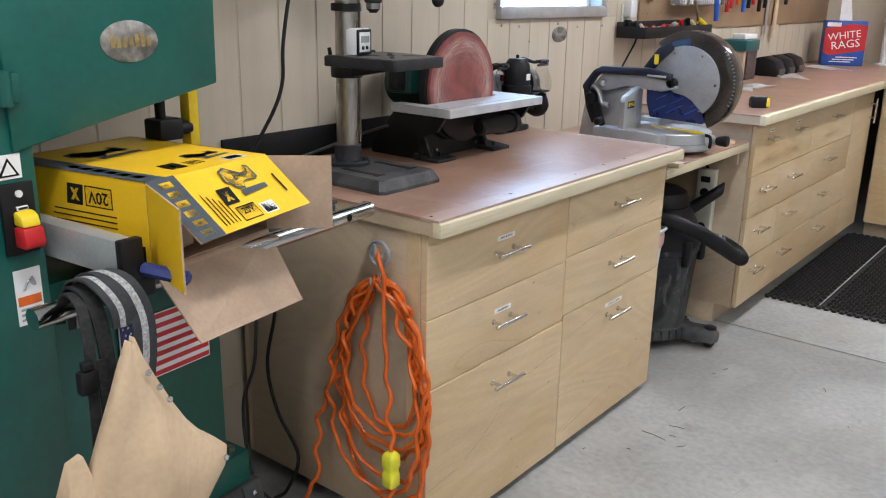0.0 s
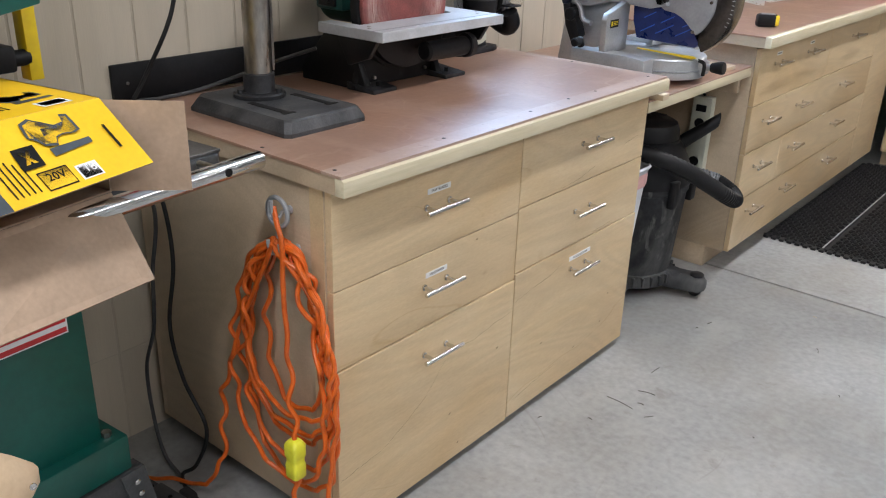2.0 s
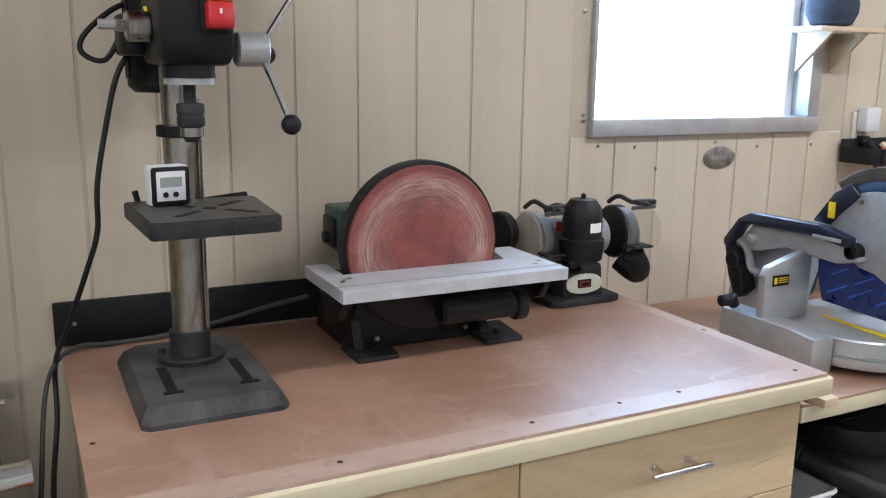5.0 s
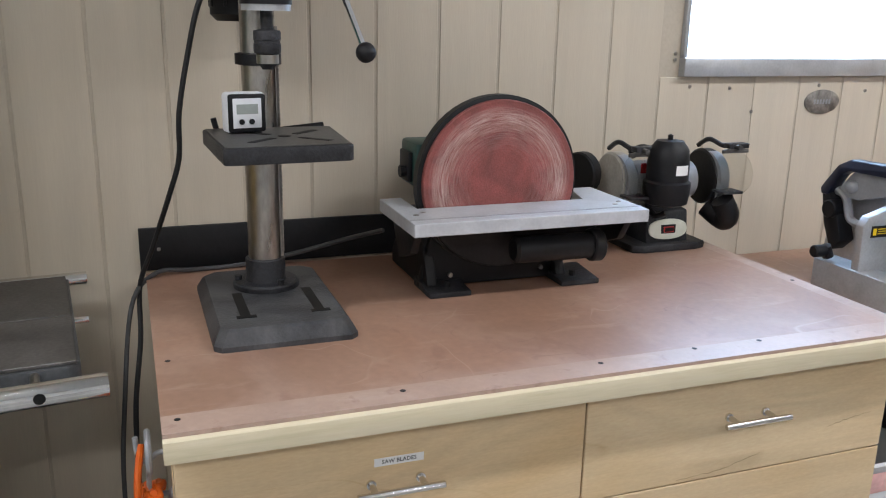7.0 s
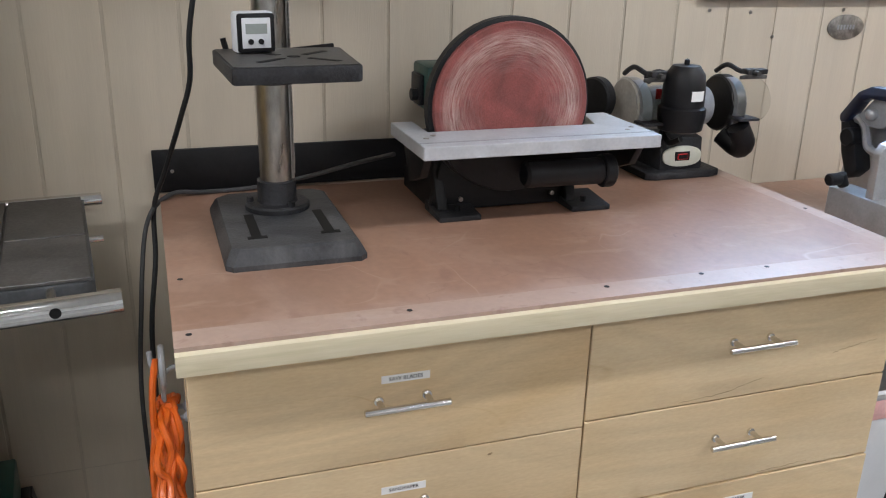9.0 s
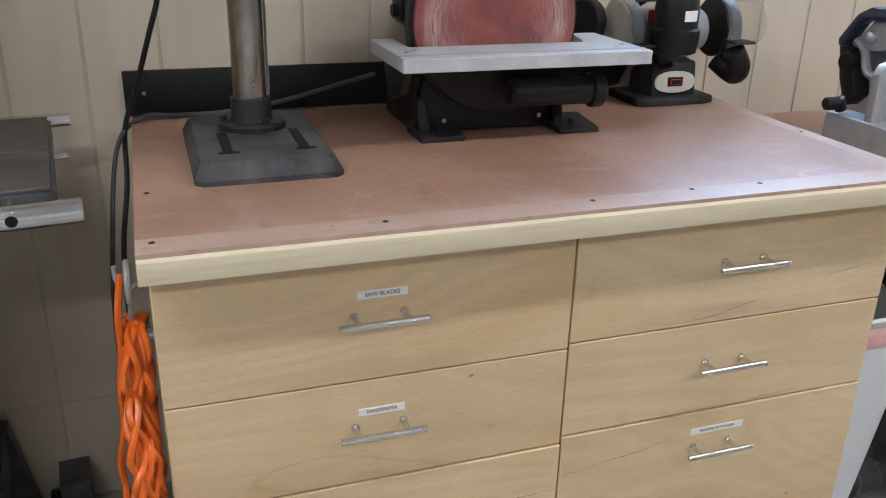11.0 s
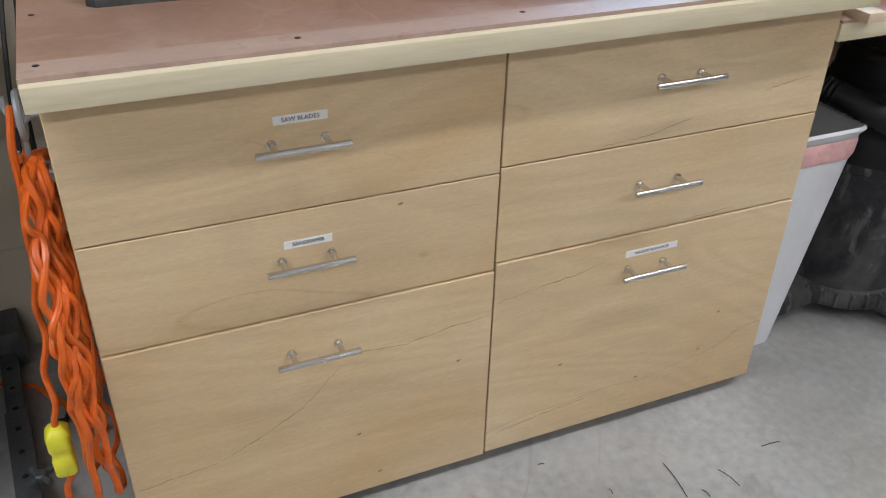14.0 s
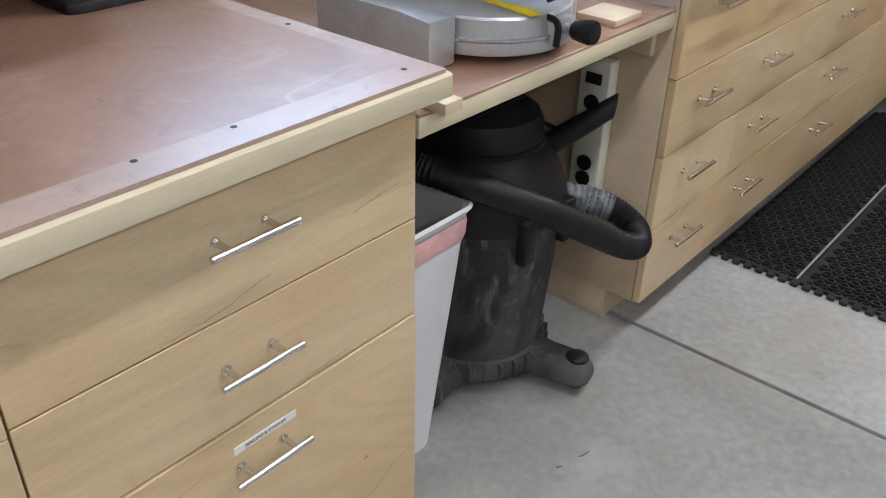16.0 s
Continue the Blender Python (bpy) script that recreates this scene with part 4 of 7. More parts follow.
    g.prism([(0.0, 1.551), (0.026, 1.551), (0.020, 1.576), (0.008, 1.588), (0.0, 1.588)], (-1.470, 1.758, 0), (1, 0, 0), (0, 0, 1), (0, 0.036, 0), 0.004)
    g.slot = 2
    g.prism([(0.0, 1.510), (0.026, 1.510), (0.032, 1.520), (0.028, 1.5505), (0.0, 1.5505)], (-1.470, 1.756, 0), (1, 0, 0), (0, 0, 1), (0, 0.040, 0), 0.004)
    g.slot = 3
    g.box(-1.4405, -1.4396, 1.773, 1.777, 1.520, 1.540)
    part("switch", g, [BLACK, YPLASTIC, RED, WHITE], head, "red and yellow paddle switch")
    g = Geo()
    g.cyl((-1.585, 1.692, 1.515), (-1.585, 1.655, 1.515), 0.024, seg=20, bevel=0.002)
    g.cyl((-1.585, 1.655, 1.515), (-1.585, 1.64, 1.515), 0.010, seg=6)
    part("depth_stop", g, STEEL, head)
    g = Geo()
    g.box(-1.612, -1.596, 1.686, 1.691, 1.515, 1.548, 0.001)
    g.slot = 1
    g.box(-1.610, -1.598, 1.685, 1.6865, 1.522, 1.542)
    part("warning_label", g, [YPLASTIC, INK_SHADE], head)
    g = Geo()
    g.cyl((-1.66, 1.692, 1.52), (-1.66, 1.62, 1.52), 0.009, seg=10)
    g.box(-1.69, -1.63, 1.66, 1.692, 1.50, 1.54, 0.004)
    part("belt_lever", g, ALU, head)
    # feed handle
    hub = Vector((-1.53, 1.855, 1.482))
    g = Geo()
    g.cyl((hub.x, 1.815, hub.z), (hub.x, 1.868, hub.z), 0.028, seg=24, bevel=0.003)
    part("feed_hub", g, ALU, t)
    for tip in ((-1.448, 1.882, 1.364), (-1.50, 1.925, 1.60), (-1.635, 1.895, 1.475)):
        g = Geo()
        d = (Vector(tip) - hub).normalized()
        g.cyl(hub + d * 0.015, tip, 0.0055, seg=10)
        sp = part("feed_spoke", g, CHROME, t)
        g = Geo()
        g.ball(tip, 0.0165, 16)
        part("knob", g, BLACK, sp, "black ball knob")
    return t


drill_press()

# digital angle gauge on the drill table
t = thing("angle_gauge", (-1.5570, 1.7020, 1.2270), "white and black digital angle gauge on the drill table", "gauge", rz=10)
g = Geo()
g.box(-1.5770, -1.5440, 1.6690, 1.7350, 1.2282, 1.2945, 0.0060)
part("body", g, WPLASTIC, t)
g = Geo()
g.box(-1.5450, -1.5400, 1.6710, 1.7330, 1.2300, 1.2925, 0.0040)
fp = part("bezel", g, BLACK, t)
g = Geo()
g.box(-1.5405, -1.5392, 1.6780, 1.7260, 1.2370, 1.2855, 0.0010)
part("face", g, WPLASTIC, fp)
g = Geo()
g.box(-1.5396, -1.5386, 1.6840, 1.7200, 1.2600, 1.2760)
part("display", g, LCD, t)
for by in (1.6920, 1.7090):
    g = Geo()
    g.cyl((-1.5396, by, 1.2475), (-1.5370, by, 1.2475), 0.0046, seg=12)
    part("button", g, BLACK, t)


def disc_sander():
    t = thing("disc_sander", (-1.62, 2.19, 0.898), "bench disc sander with worn red disc", "disc sander")
    c = Vector((-1.60, 2.191, 1.112))
    g = Geo()
    g.lathe([(0.10, -0.050), (0.158, -0.036), (0.1685, -0.028), (0.1685, -0.006), (0.162, -0.004)], c, (1, 0, 0), seg=56)
    part("housing", g, BLACK_PAINT, t, "black dust housing")
    g = Geo()
    g.lathe([(0.160, -0.004), (0.160, 0.004), (0.158, 0.006), (0, 0.006)], c, (1, 0, 0), seg=64)
    part("disc", g, DISC, t, "worn red sanding disc", at=c)
    g = Geo()
    g.cyl((-1.645, c.y, c.z), (-1.86, c.y, c.z), 0.075, seg=28, bevel=0.01)
    g.box(-1.78, -1.68, 2.045, 2.12, 1.09, 1.18, 0.008)
    part("motor", g, DKGREEN, t, "dark green motor")
    g = Geo()
    g.box(-1.76, -1.70, 2.036, 2.046, 1.10, 1.16, 0.003)
    g.cyl((-1.72, 2.036, 1.12), (-1.72, 2.024, 1.12), 0.012, seg=10)
    part("switch", g, BLACK, t)
    # U-shaped table round the disc
    g = Geo()
    g.prism([(-1.695, 1.975), (-1.472, 1.975), (-1.472, 2.452), (-1.70, 2.452), (-1.70, 2.40), (-1.5925, 2.372), (-1.5925, 2.02), (-1.695, 2.02)], (0, 0, 1.046), (1, 0, 0), (0, 1, 0), (0, 0, 0.025), 0.002)
    tb = part("table", g, PALE, t, "pale grey cast table", smooth=20)
    g = Geo()
    g.box(-1.505, -1.499, 1.975, 2.452, 1.0706, 1.0716)
    part("groove", g, GREYALU, tb)
    for sx, sy in ((-1.54, 2.0), (-1.56, 2.02), (-1.53, 2.41), (-1.55, 2.43)):
        g = Geo()
        g.lathe([(0.006, 0), (0.005, 0.001), (0, 0.0012)], (sx, sy, 1.0708), seg=10)
        part("screw", g, STEEL, tb)
    # cast base, trunnions and feet
    leg = [(-1.84, 0.898), (-1.60, 0.898), (-1.60, 0.915), (-1.635, 0.985), (-1.635, 1.046), (-1.74, 1.046), (-1.84, 0.93)]
    g = Geo()
    for y0 in (2.045, 2.325):
        g.prism(leg, (0, y0, 0), (1, 0, 0), (0, 0, 1), (0, 0.022, 0), 0.004)
    g.box(-1.82, -1.66, 2.06, 2.33, 0.918, 0.975, 0.006)
    g.prism([(2.035, 0.902), (2.36, 0.902), (2.345, 1.01), (2.06, 1.01)], (-1.645, 0, 0), (0, 1, 0), (0, 0, 1), (0.02, 0, 0), 0.005)
    part("base", g, BLACK_PAINT, t, smooth=25)
    for sy in (2.10, 2.30):
        g = Geo()
        g.cyl((-1.626, sy, 0.925), (-1.618, sy, 0.925), 0.005, seg=6)
        part("bolt", g, STEEL, t)
    g = Geo()
    pts = [(0.164 * math.cos(radians(a)), 0.164 * math.sin(radians(a))) for a in range(198, 343, 8)]
    g.prism(pts, (-1.578, c.y, c.z), (0, 1, 0), (0, 0, 1), (-0.02, 0, 0), 0.003)
    part("lower_guard", g, BLACK_PAINT, t, smooth=25)
    for y0, rake in ((2.037, 0.0), (2.312, 0.008)):
        g = Geo()
        g.prism([(-1.66, 0.8982), (-1.562, 0.8982), (-1.562, 0.9085), (-1.66, 0.918)], (0, y0 + rake, 0), (1, 0, 0), (0, 0, 1), (0, 0.086, 0), 0.002)
        ft = part("foot", g, CAST, t)
        g = Geo()
        g.cyl((-1.592, y0 + 0.046, 0.909), (-1.592, y0 + 0.046, 0.922), 0.006, seg=6)
        part("bolt", g, BLACK_PAINT, ft)
    for y0 in (1.985, 2.42):
        g = Geo()
        g.prism([(-1.64, 1.046), (-1.50, 1.046), (-1.53, 1.0), (-1.60, 0.975)], (0, y0, 0), (1, 0, 0), (0, 0, 1), (0, 0.016, 0), 0.003)
        part("trunnion", g, BLACK_PAINT, t)
    g = Geo()
    g.cyl((-1.535, 2.195, 0.992), (-1.535, 2.365, 0.99), 0.026, seg=20, bevel=0.006)
    g.cyl((-1.535, 2.36, 0.99), (-1.535, 2.385, 0.99), 0.033, seg=20, bevel=0.003)
    part("dust_port", g, BLACK, t, "black dust port pipe")
    return t


disc_sander()


def bench_grinder():
    t = thing("bench_grinder", (-1.77, 2.68, 0.898), "grey bench grinder with black lamp housing", "bench grinder")
    g = Geo()
    g.prism([(-1.83, 2.575), (-1.70, 2.575), (-1.69, 2.60), (-1.69, 2.745), (-1.70, 2.775), (-1.83, 2.775)], (0, 0, 0.898), (1, 0, 0), (0, 1, 0), (0, 0, 0.018), 0.004)
    g.prism([(-1.82, 0.91), (-1.712, 0.91), (-1.722, 0.99), (-1.81, 1.0)], (0, 2.62, 0), (1, 0, 0), (0, 0, 1), (0, 0.115, 0), 0.006)
    part("base", g, CAST, t, smooth=25)
    g = Geo()
    ring = [(0.052 * math.cos(a), 0.024 * math.copysign(abs(math.sin(a)) ** 0.7, math.sin(a))) for a in (2 * math.pi * k / 24 for k in range(24))]
    g.prism(ring, (-1.7135, 2.675, 0.948), (0, 1, 0), (-0.1, 0, 1), (0.005, 0, 0), 0.001)
    pl = part("switch_plate", g, CREAM, t, "pale oval switch plate")
    g = Geo()
    g.box(-1.712, -1.7075, 2.655, 2.695, 0.937, 0.959, 0.001)
    g.slot = 1
    g.box(-1.7085, -1.704, 2.661, 2.689, 0.941, 0.955, 0.002)
    part("switch", g, [BLACK, RED], pl)
    g = Geo()
    g.lathe([(0.03, -0.09), (0.045, -0.08), (0.05, -0.06), (0.05, 0.06), (0.045, 0.08), (0.03, 0.09)], (-1.765, 2.675, 1.055), (0, 1, 0), seg=28)
    part("motor", g, GREYALU, t)
    SHIELD = material("clear_shield", (0.86, 0.86, 0.84), 0.12, vary=0.02, bump=0.0)
    SHIELD.node_tree.nodes["Principled BSDF"].inputs["Transmission Weight"].default_value = 1.0
    SHIELD.node_tree.nodes["Principled BSDF"].inputs["IOR"].default_value = 1.12
    for y, mat in ((2.555, CREAM), (2.805, BLACK_PAINT)):
        g = Geo()
        g.lathe([(0.02, -0.016), (0.062, -0.016), (0.067, -0.011), (0.067, 0.011), (0.062, 0.016), (0.02, 0.016)], (-1.765, y, 1.06), (0, 1, 0), seg=32)
        gd = part("wheel_guard", g, mat if y > 2.7 else material("grey_beige_guard", (0.42, 0.40, 0.35), 0.5, vary=0.12, scale=14, bump=0.06), t)
        g = Geo()
        g.lathe([(0.012, -0.012), (0.064, -0.012), (0.064, 0.012), (0.012, 0.012)], (-1.750, y, 1.06), (0, 1, 0), seg=32)
        part("wheel", g, GREYALU, t, "grey grinding wheel")
        g = Geo()
        g.box(-1.70, -1.655, y - 0.025, y + 0.03, 1.035, 1.041, 0.001)
        g.box(-1.72, -1.70, y - 0.012, y + 0.012, 0.99, 1.041, 0.002)
        part("tool_rest", g, CAST, t)
        g = Geo()
        g.tube([(-1.80, y, 1.13), (-1.76, y, 1.15), (-1.72, y + 0.01, 1.14), (-1.69, y + 0.02, 1.145)], 0.006, 8)
        g.box(-1.70, -1.675, y - 0.005, y + 0.05, 1.138, 1.150, 0.002)
        part("shield_arm", g, CAST, t)
        g = Geo()
        rim = [(0.052 * math.cos(2 * math.pi * k / 24), 0.052 * math.sin(2 * math.pi * k / 24)) for k in range(24)]
        g.prism(rim, (-1.675, y + 0.014, 1.085), (0, 1, 0), (-0.35, 0, 0.95), (0.002, 0, 0))
        part("eye_shield", g, SHIELD, t, "clear round plastic eye shield")
        g = Geo()
        g.prism([(-0.036, 0.0), (0.036, 0.0), (0.036, 0.008), (0.012, 0.012), (0.010, 0.024), (-0.010, 0.024), (-0.012, 0.012), (-0.036, 0.008)], (-1.682, y + 0.014, 1.128), (0, 1, 0), (0, 0, 1), (0.006, 0, 0), 0.0012)
        g.cyl((-1.676, y + 0.014, 1.142), (-1.660, y + 0.014, 1.142), 0.006, seg=8)
        part("shield_clamp", g, CASTTOP, t, "grey shield clamp with wing screw")
    g = Geo()
    g.box(-1.708, -1.706, 2.585, 2.612, 1.085, 1.108, 0.0005, seg=1)
    part("sticker", g, RED, t, "small red sticker")
    g = Geo()
    g.cyl((-1.80, 2.497, 1.075), (-1.79, 2.470, 1.075), 0.050, seg=24, bevel=0.004)
    part("end_cap", g, BLACK_PAINT, t)
    g = Geo()
    g.tube([(-1.76, 2.59, 1.12), (-1.74, 2.61, 1.135), (-1.72, 2.64, 1.115), (-1.71, 2.65, 1.07)], 0.012, 10)
    part("lamp_lead", g, RUBBER, t)
    g = Geo()
    g.tube([(-1.74, 2.80, 0.99), (-1.70, 2.82, 0.965), (-1.67, 2.81, 0.985), (-1.67, 2.79, 1.02)], 0.026, 12)
    part("spark_guard", g, BLACK, t)
    g = Geo()
    g.lathe([(0.0, 0.125), (0.006, 0.122), (0.006, 0.112), (0.030, 0.110), (0.043, 0.092), (0.047, 0.06), (0.047, 0.022), (0.053, 0.018), (0.053, 0.0), (0.049, -0.03), (0.038, -0.035)], (-1.665, 2.628, 1.055), seg=28)
    lamp = part("lamp_housing", g, BLACK, t, "glossy black lamp housing")
    g = Geo()
    c = (-1.665, 2.628)
    prev = []
    for a in (-12, 2, 16, 30):
        prev.append((c[0] + 0.0477 * math.cos(radians(a)), c[1] + 0.0477 * math.sin(radians(a))))
    for p, q in zip(prev, prev[1:]):
        vs = [g.bm.verts.new(v) for v in ((*p, 1.093), (*q, 1.093), (*q, 1.115), (*p, 1.115))]
        g.bm.faces.new(vs)
    part("sticker", g, WHITE, lamp)
    g = Geo()
    g.tube([(-1.665, 2.635, 1.0), (-1.70, 2.63, 0.985), (-1.75, 2.64, 1.0)], 0.008, 8)
    part("lamp_arm", g, BLACK, t)
    return t


bench_grinder().location += Vector((-0.042, 0.022, 0.0))

# cord of the sander, grey, lying behind
g = Geo()
g.tube([(-1.72, 1.99, 1.0), (-1.80, 1.93, 0.965), (-1.86, 1.83, 0.925), (-1.875, 1.72, 0.905), (-1.87, 1.62, 0.904), (-1.86, 1.55, 0.905), (-1.80, 1.50, 0.86),
        (-1.70, 1.475, 0.70), (-1.715, 1.462, 0.55), (-1.734, 1.46, 0.40), (-1.79, 1.46, 0.265), (-1.786, 1.46, 0.117), (-1.745, 1.455, 0.025), (-1.67, 1.445, 0.008), (-1.64, 1.43, 0.007)], 0.0048, 8, 8)
whole("electric_lead", g, material("dark_grey_cord", (0.06, 0.06, 0.063), 0.5, vary=0.15, scale=20, bump=0.05), (-1.79, 1.455, 0), "dark grey power cord hanging beside the bench", "power cord", "power cords")
t = thing("electric_lead", (-1.70, 1.45, 0), "long black power cord with plug on the floor", "power cord", "power cords")
g = Geo()
g.tube([(-1.80, 1.70, 1.57), (-1.78, 1.655, 1.55), (-1.76, 1.605, 1.505), (-1.76, 1.600, 1.474), (-1.76, 1.638, 1.463), (-1.77, 1.672, 1.52), (-1.79, 1.70, 1.58)], 0.005, 8, 8)
g.tube([(-1.78, 1.70, 1.50), (-1.74, 1.655, 1.441), (-1.74, 1.628, 1.342), (-1.74, 1.608, 1.241), (-1.74, 1.603, 1.158), (-1.75, 1.581, 1.085), (-1.80, 1.546, 0.974), (-1.83, 1.518, 0.89), (-1.77, 1.512, 0.80),
        (-1.69, 1.495, 0.70), (-1.672, 1.49, 0.57), (-1.714, 1.49, 0.40), (-1.68, 1.49, 0.265), (-1.60, 1.49, 0.155), (-1.635, 1.475, 0.04), (-1.655, 1.445, 0.016), (-1.60, 1.42, 0.008)], 0.005, 8, 8)
part("cable", g, RUBBER, t)
g = Geo()
g.box(-1.605, -1.560, 1.398, 1.425, 0.001, 0.024, 0.006)
for dy in (1.406, 1.418):
    g.box(-1.560, -1.543, dy - 0.003, dy + 0.003, 0.012, 0.014)
part("plug", g, RUBBER, t)

# ---------------------------------------------------------------- extension cord on the side of the bench
for z, x, r in ((0.79, -1.312, 0.030), (0.712, -1.327, 0.022), (0.712, -1.292, 0.022)):
    g = Geo()
    g.tube([(x, 1.543, z), (x, 1.525, z), (x, 1.508, z - 0.012), (x, 1.497, z + 0.006), (x, 1.495, z + r)], 0.0042, 8)
    g.lathe([(0.009, 0), (0.009, 0.003), (0.005, 0.006)], (x, 1.543, z), (0, -1, 0), seg=12)
    whole("hook", g, GREYALU, (x, 1.543, z), "grey steel screw hook in the bench side", "hook", "hooks on the bench side")
g = Geo()
ring = [(-1.314 + 0.030 * math.sin(2 * math.pi * k / 18), 1.512, 0.792 + 0.030 * math.cos(2 * math.pi * k / 18)) for k in range(19)]
g.tube(ring, 0.005, 8, 2)
g.tube([(-1.314, 1.512, 0.764), (-1.314, 1.51, 0.745), (-1.310, 1.51, 0.725)], 0.004, 6)
whole("hanging_ring", g, GREYALU, (-1.322, 1.543, 0.79), "grey steel ring hung on a hook", "ring")

rng = random.Random(7)
cord = thing("extension_cord", (-1.33, 1.49, 0.1), "coiled orange extension cord hung on hooks", "extension cord")


def wavy(pts, amp, step, seed, steps=10):
    """Points along a smooth line, with the kinks of a stiff cord that was coiled."""
    r = random.Random(seed)
    out = []
    pts = [Vector(p) for p in pts]
    ph = [r.uniform(0, 6.3) for _ in range(4)]
    s = 0.0
    for a, b in zip(pts, pts[1:]):
        n = max(2, int((b - a).length / step))
        for k in range(n):
            s += step
            p = a.lerp(b, k / n)
            f = 0.6 + 0.4 * math.sin(s * 9 + ph[3])
            p += Vector((amp * f * math.sin(s * 70 + ph[0]), amp * 0.8 * f * math.sin(s * 58 + ph[1]), amp * 0.4 * math.sin(s * 63 + ph[2])))
            out.append(p)
    out.append(pts[-1])
    return out


LOOPS = [(0.185, 0.150, 0.20, -0.010), (0.165, 0.160, 0.13, 0.004), (0.175, 0.145, 0.30, -0.022), (0.155, 0.150, 0.26, 0.0), (0.150, 0.158, 0.34, -0.03), (0.100, 0.100, 0.34, 0.006), (0.190, 0.155, 0.17, -0.035)]
for k, (wl, wr, zb, dy) in enumerate(LOOPS):
    x0, y0 = -1.305 + rng.uniform(-0.02, 0.02), 1.518 + dy * 0.4
    yb = 1.518 + dy * 0.8
    pts = []
    for a in range(0, 361, 20):
        u = radians(a)
        hw = wl if a < 180 else wr
        s = math.sin(u / 2)
        # the loop hangs long: its sides run close together and nearly straight
        x = x0 - math.copysign(abs(math.sin(u)) ** 0.75, math.sin(u)) * hw * (0.45 + 0.55 * s)
        z = 0.73 - (0.73 - zb) * (1 - math.cos(u)) / 2
        pts.append((x + 0.02 * s, y0 + (yb - y0) * s, z))
    g = Geo()
    g.tube(wavy(pts, 0.0115, 0.012, 20 + k), 0.0054, 8, 2)
    part("coil", g, ORANGE, cord)
g = Geo()
g.tube(wavy([(-1.315, 1.50, 0.81), (-1.285, 1.495, 0.75), (-1.275, 1.485, 0.62), (-1.245, 1.468, 0.45), (-1.225, 1.455, 0.322)], 0.007, 0.014, 90), 0.0054, 8, 2)
part("coil", g, ORANGE, cord)
g = Geo()
g.tube(wavy([(-1.225, 1.455, 0.235), (-1.215, 1.45, 0.16), (-1.18, 1.455, 0.07), (-1.165, 1.47, 0.012), (-1.19, 1.49, 0.05), (-1.17, 1.49, 0.16), (-1.145, 1.505, 0.40), (-1.20, 1.505, 0.62), (-1.31, 1.498, 0.735)], 0.007, 0.014, 91), 0.0054, 8, 2)
part("coil", g, ORANGE, cord)
g = Geo()
g.tube(wavy([(-1.315, 1.50, 0.73), (-1.44, 1.495, 0.50), (-1.51, 1.485, 0.30), (-1.505, 1.47, 0.13), (-1.56, 1.45, 0.03), (-1.67, 1.42, 0.010), (-1.75, 1.36, 0.008), (-1.80, 1.25, 0.008)], 0.007, 0.014, 92), 0.0054, 8, 2)
part("coil", g, ORANGE, cord)
g = Geo()
SX, SY, SZ = -1.225, 1.455, 0.232
g.loft([rounded(SX - w, SX + w, SY - w * 0.94, SY + w * 0.94, SZ + h, 0.007) for w, h in ((0.015, 0.0), (0.0175, 0.004), (0.018, 0.032), (0.016, 0.040), (0.016, 0.048), (0.0185, 0.056), (0.0185, 0.082), (0.014, 0.090), (0.009, 0.094))])
part("socket", g, YNEON, cord, "bright yellow socket end")

# ---------------------------------------------------------------- under and on the saw shelf
t = thing("waste_bin", (-1.44, 2.95, 0), "white tapered plastic waste bin with red tie", "waste bin")
g = Geo()
o = [(0.0, -1.585, -1.290, 2.905, 2.990), (0.50, -1.625, -1.277, 2.866, 3.068), (0.532, -1.628, -1.274, 2.863, 3.072), (0.545, -1.634, -1.266, 2.857, 3.080), (0.552, -1.630, -1.270, 2.861, 3.076)]
i = [(0.545, -1.622, -1.279, 2.869, 3.066), (0.03, -1.58, -1.296, 2.912, 2.984)]
g.loft([rounded(a, b, c, d, z, 0.035, 5) for z, a, b, c, d in o + i])
part("bin", g, WPLASTIC, t)
g = Geo()
g.loft([rounded(a, b, c, d, z, 0.037, 5) for z, a, b, c, d in ((0.478, -1.6265, -1.2755, 2.8645, 3.0665), (0.490, -1.630, -1.272, 2.861, 3.070), (0.518, -1.630, -1.271, 2.861, 3.071), (0.527, -1.629, -1.272, 2.862, 3.070))], (False, False))
part("tie_band", g, PINK, t, "translucent red tie band")


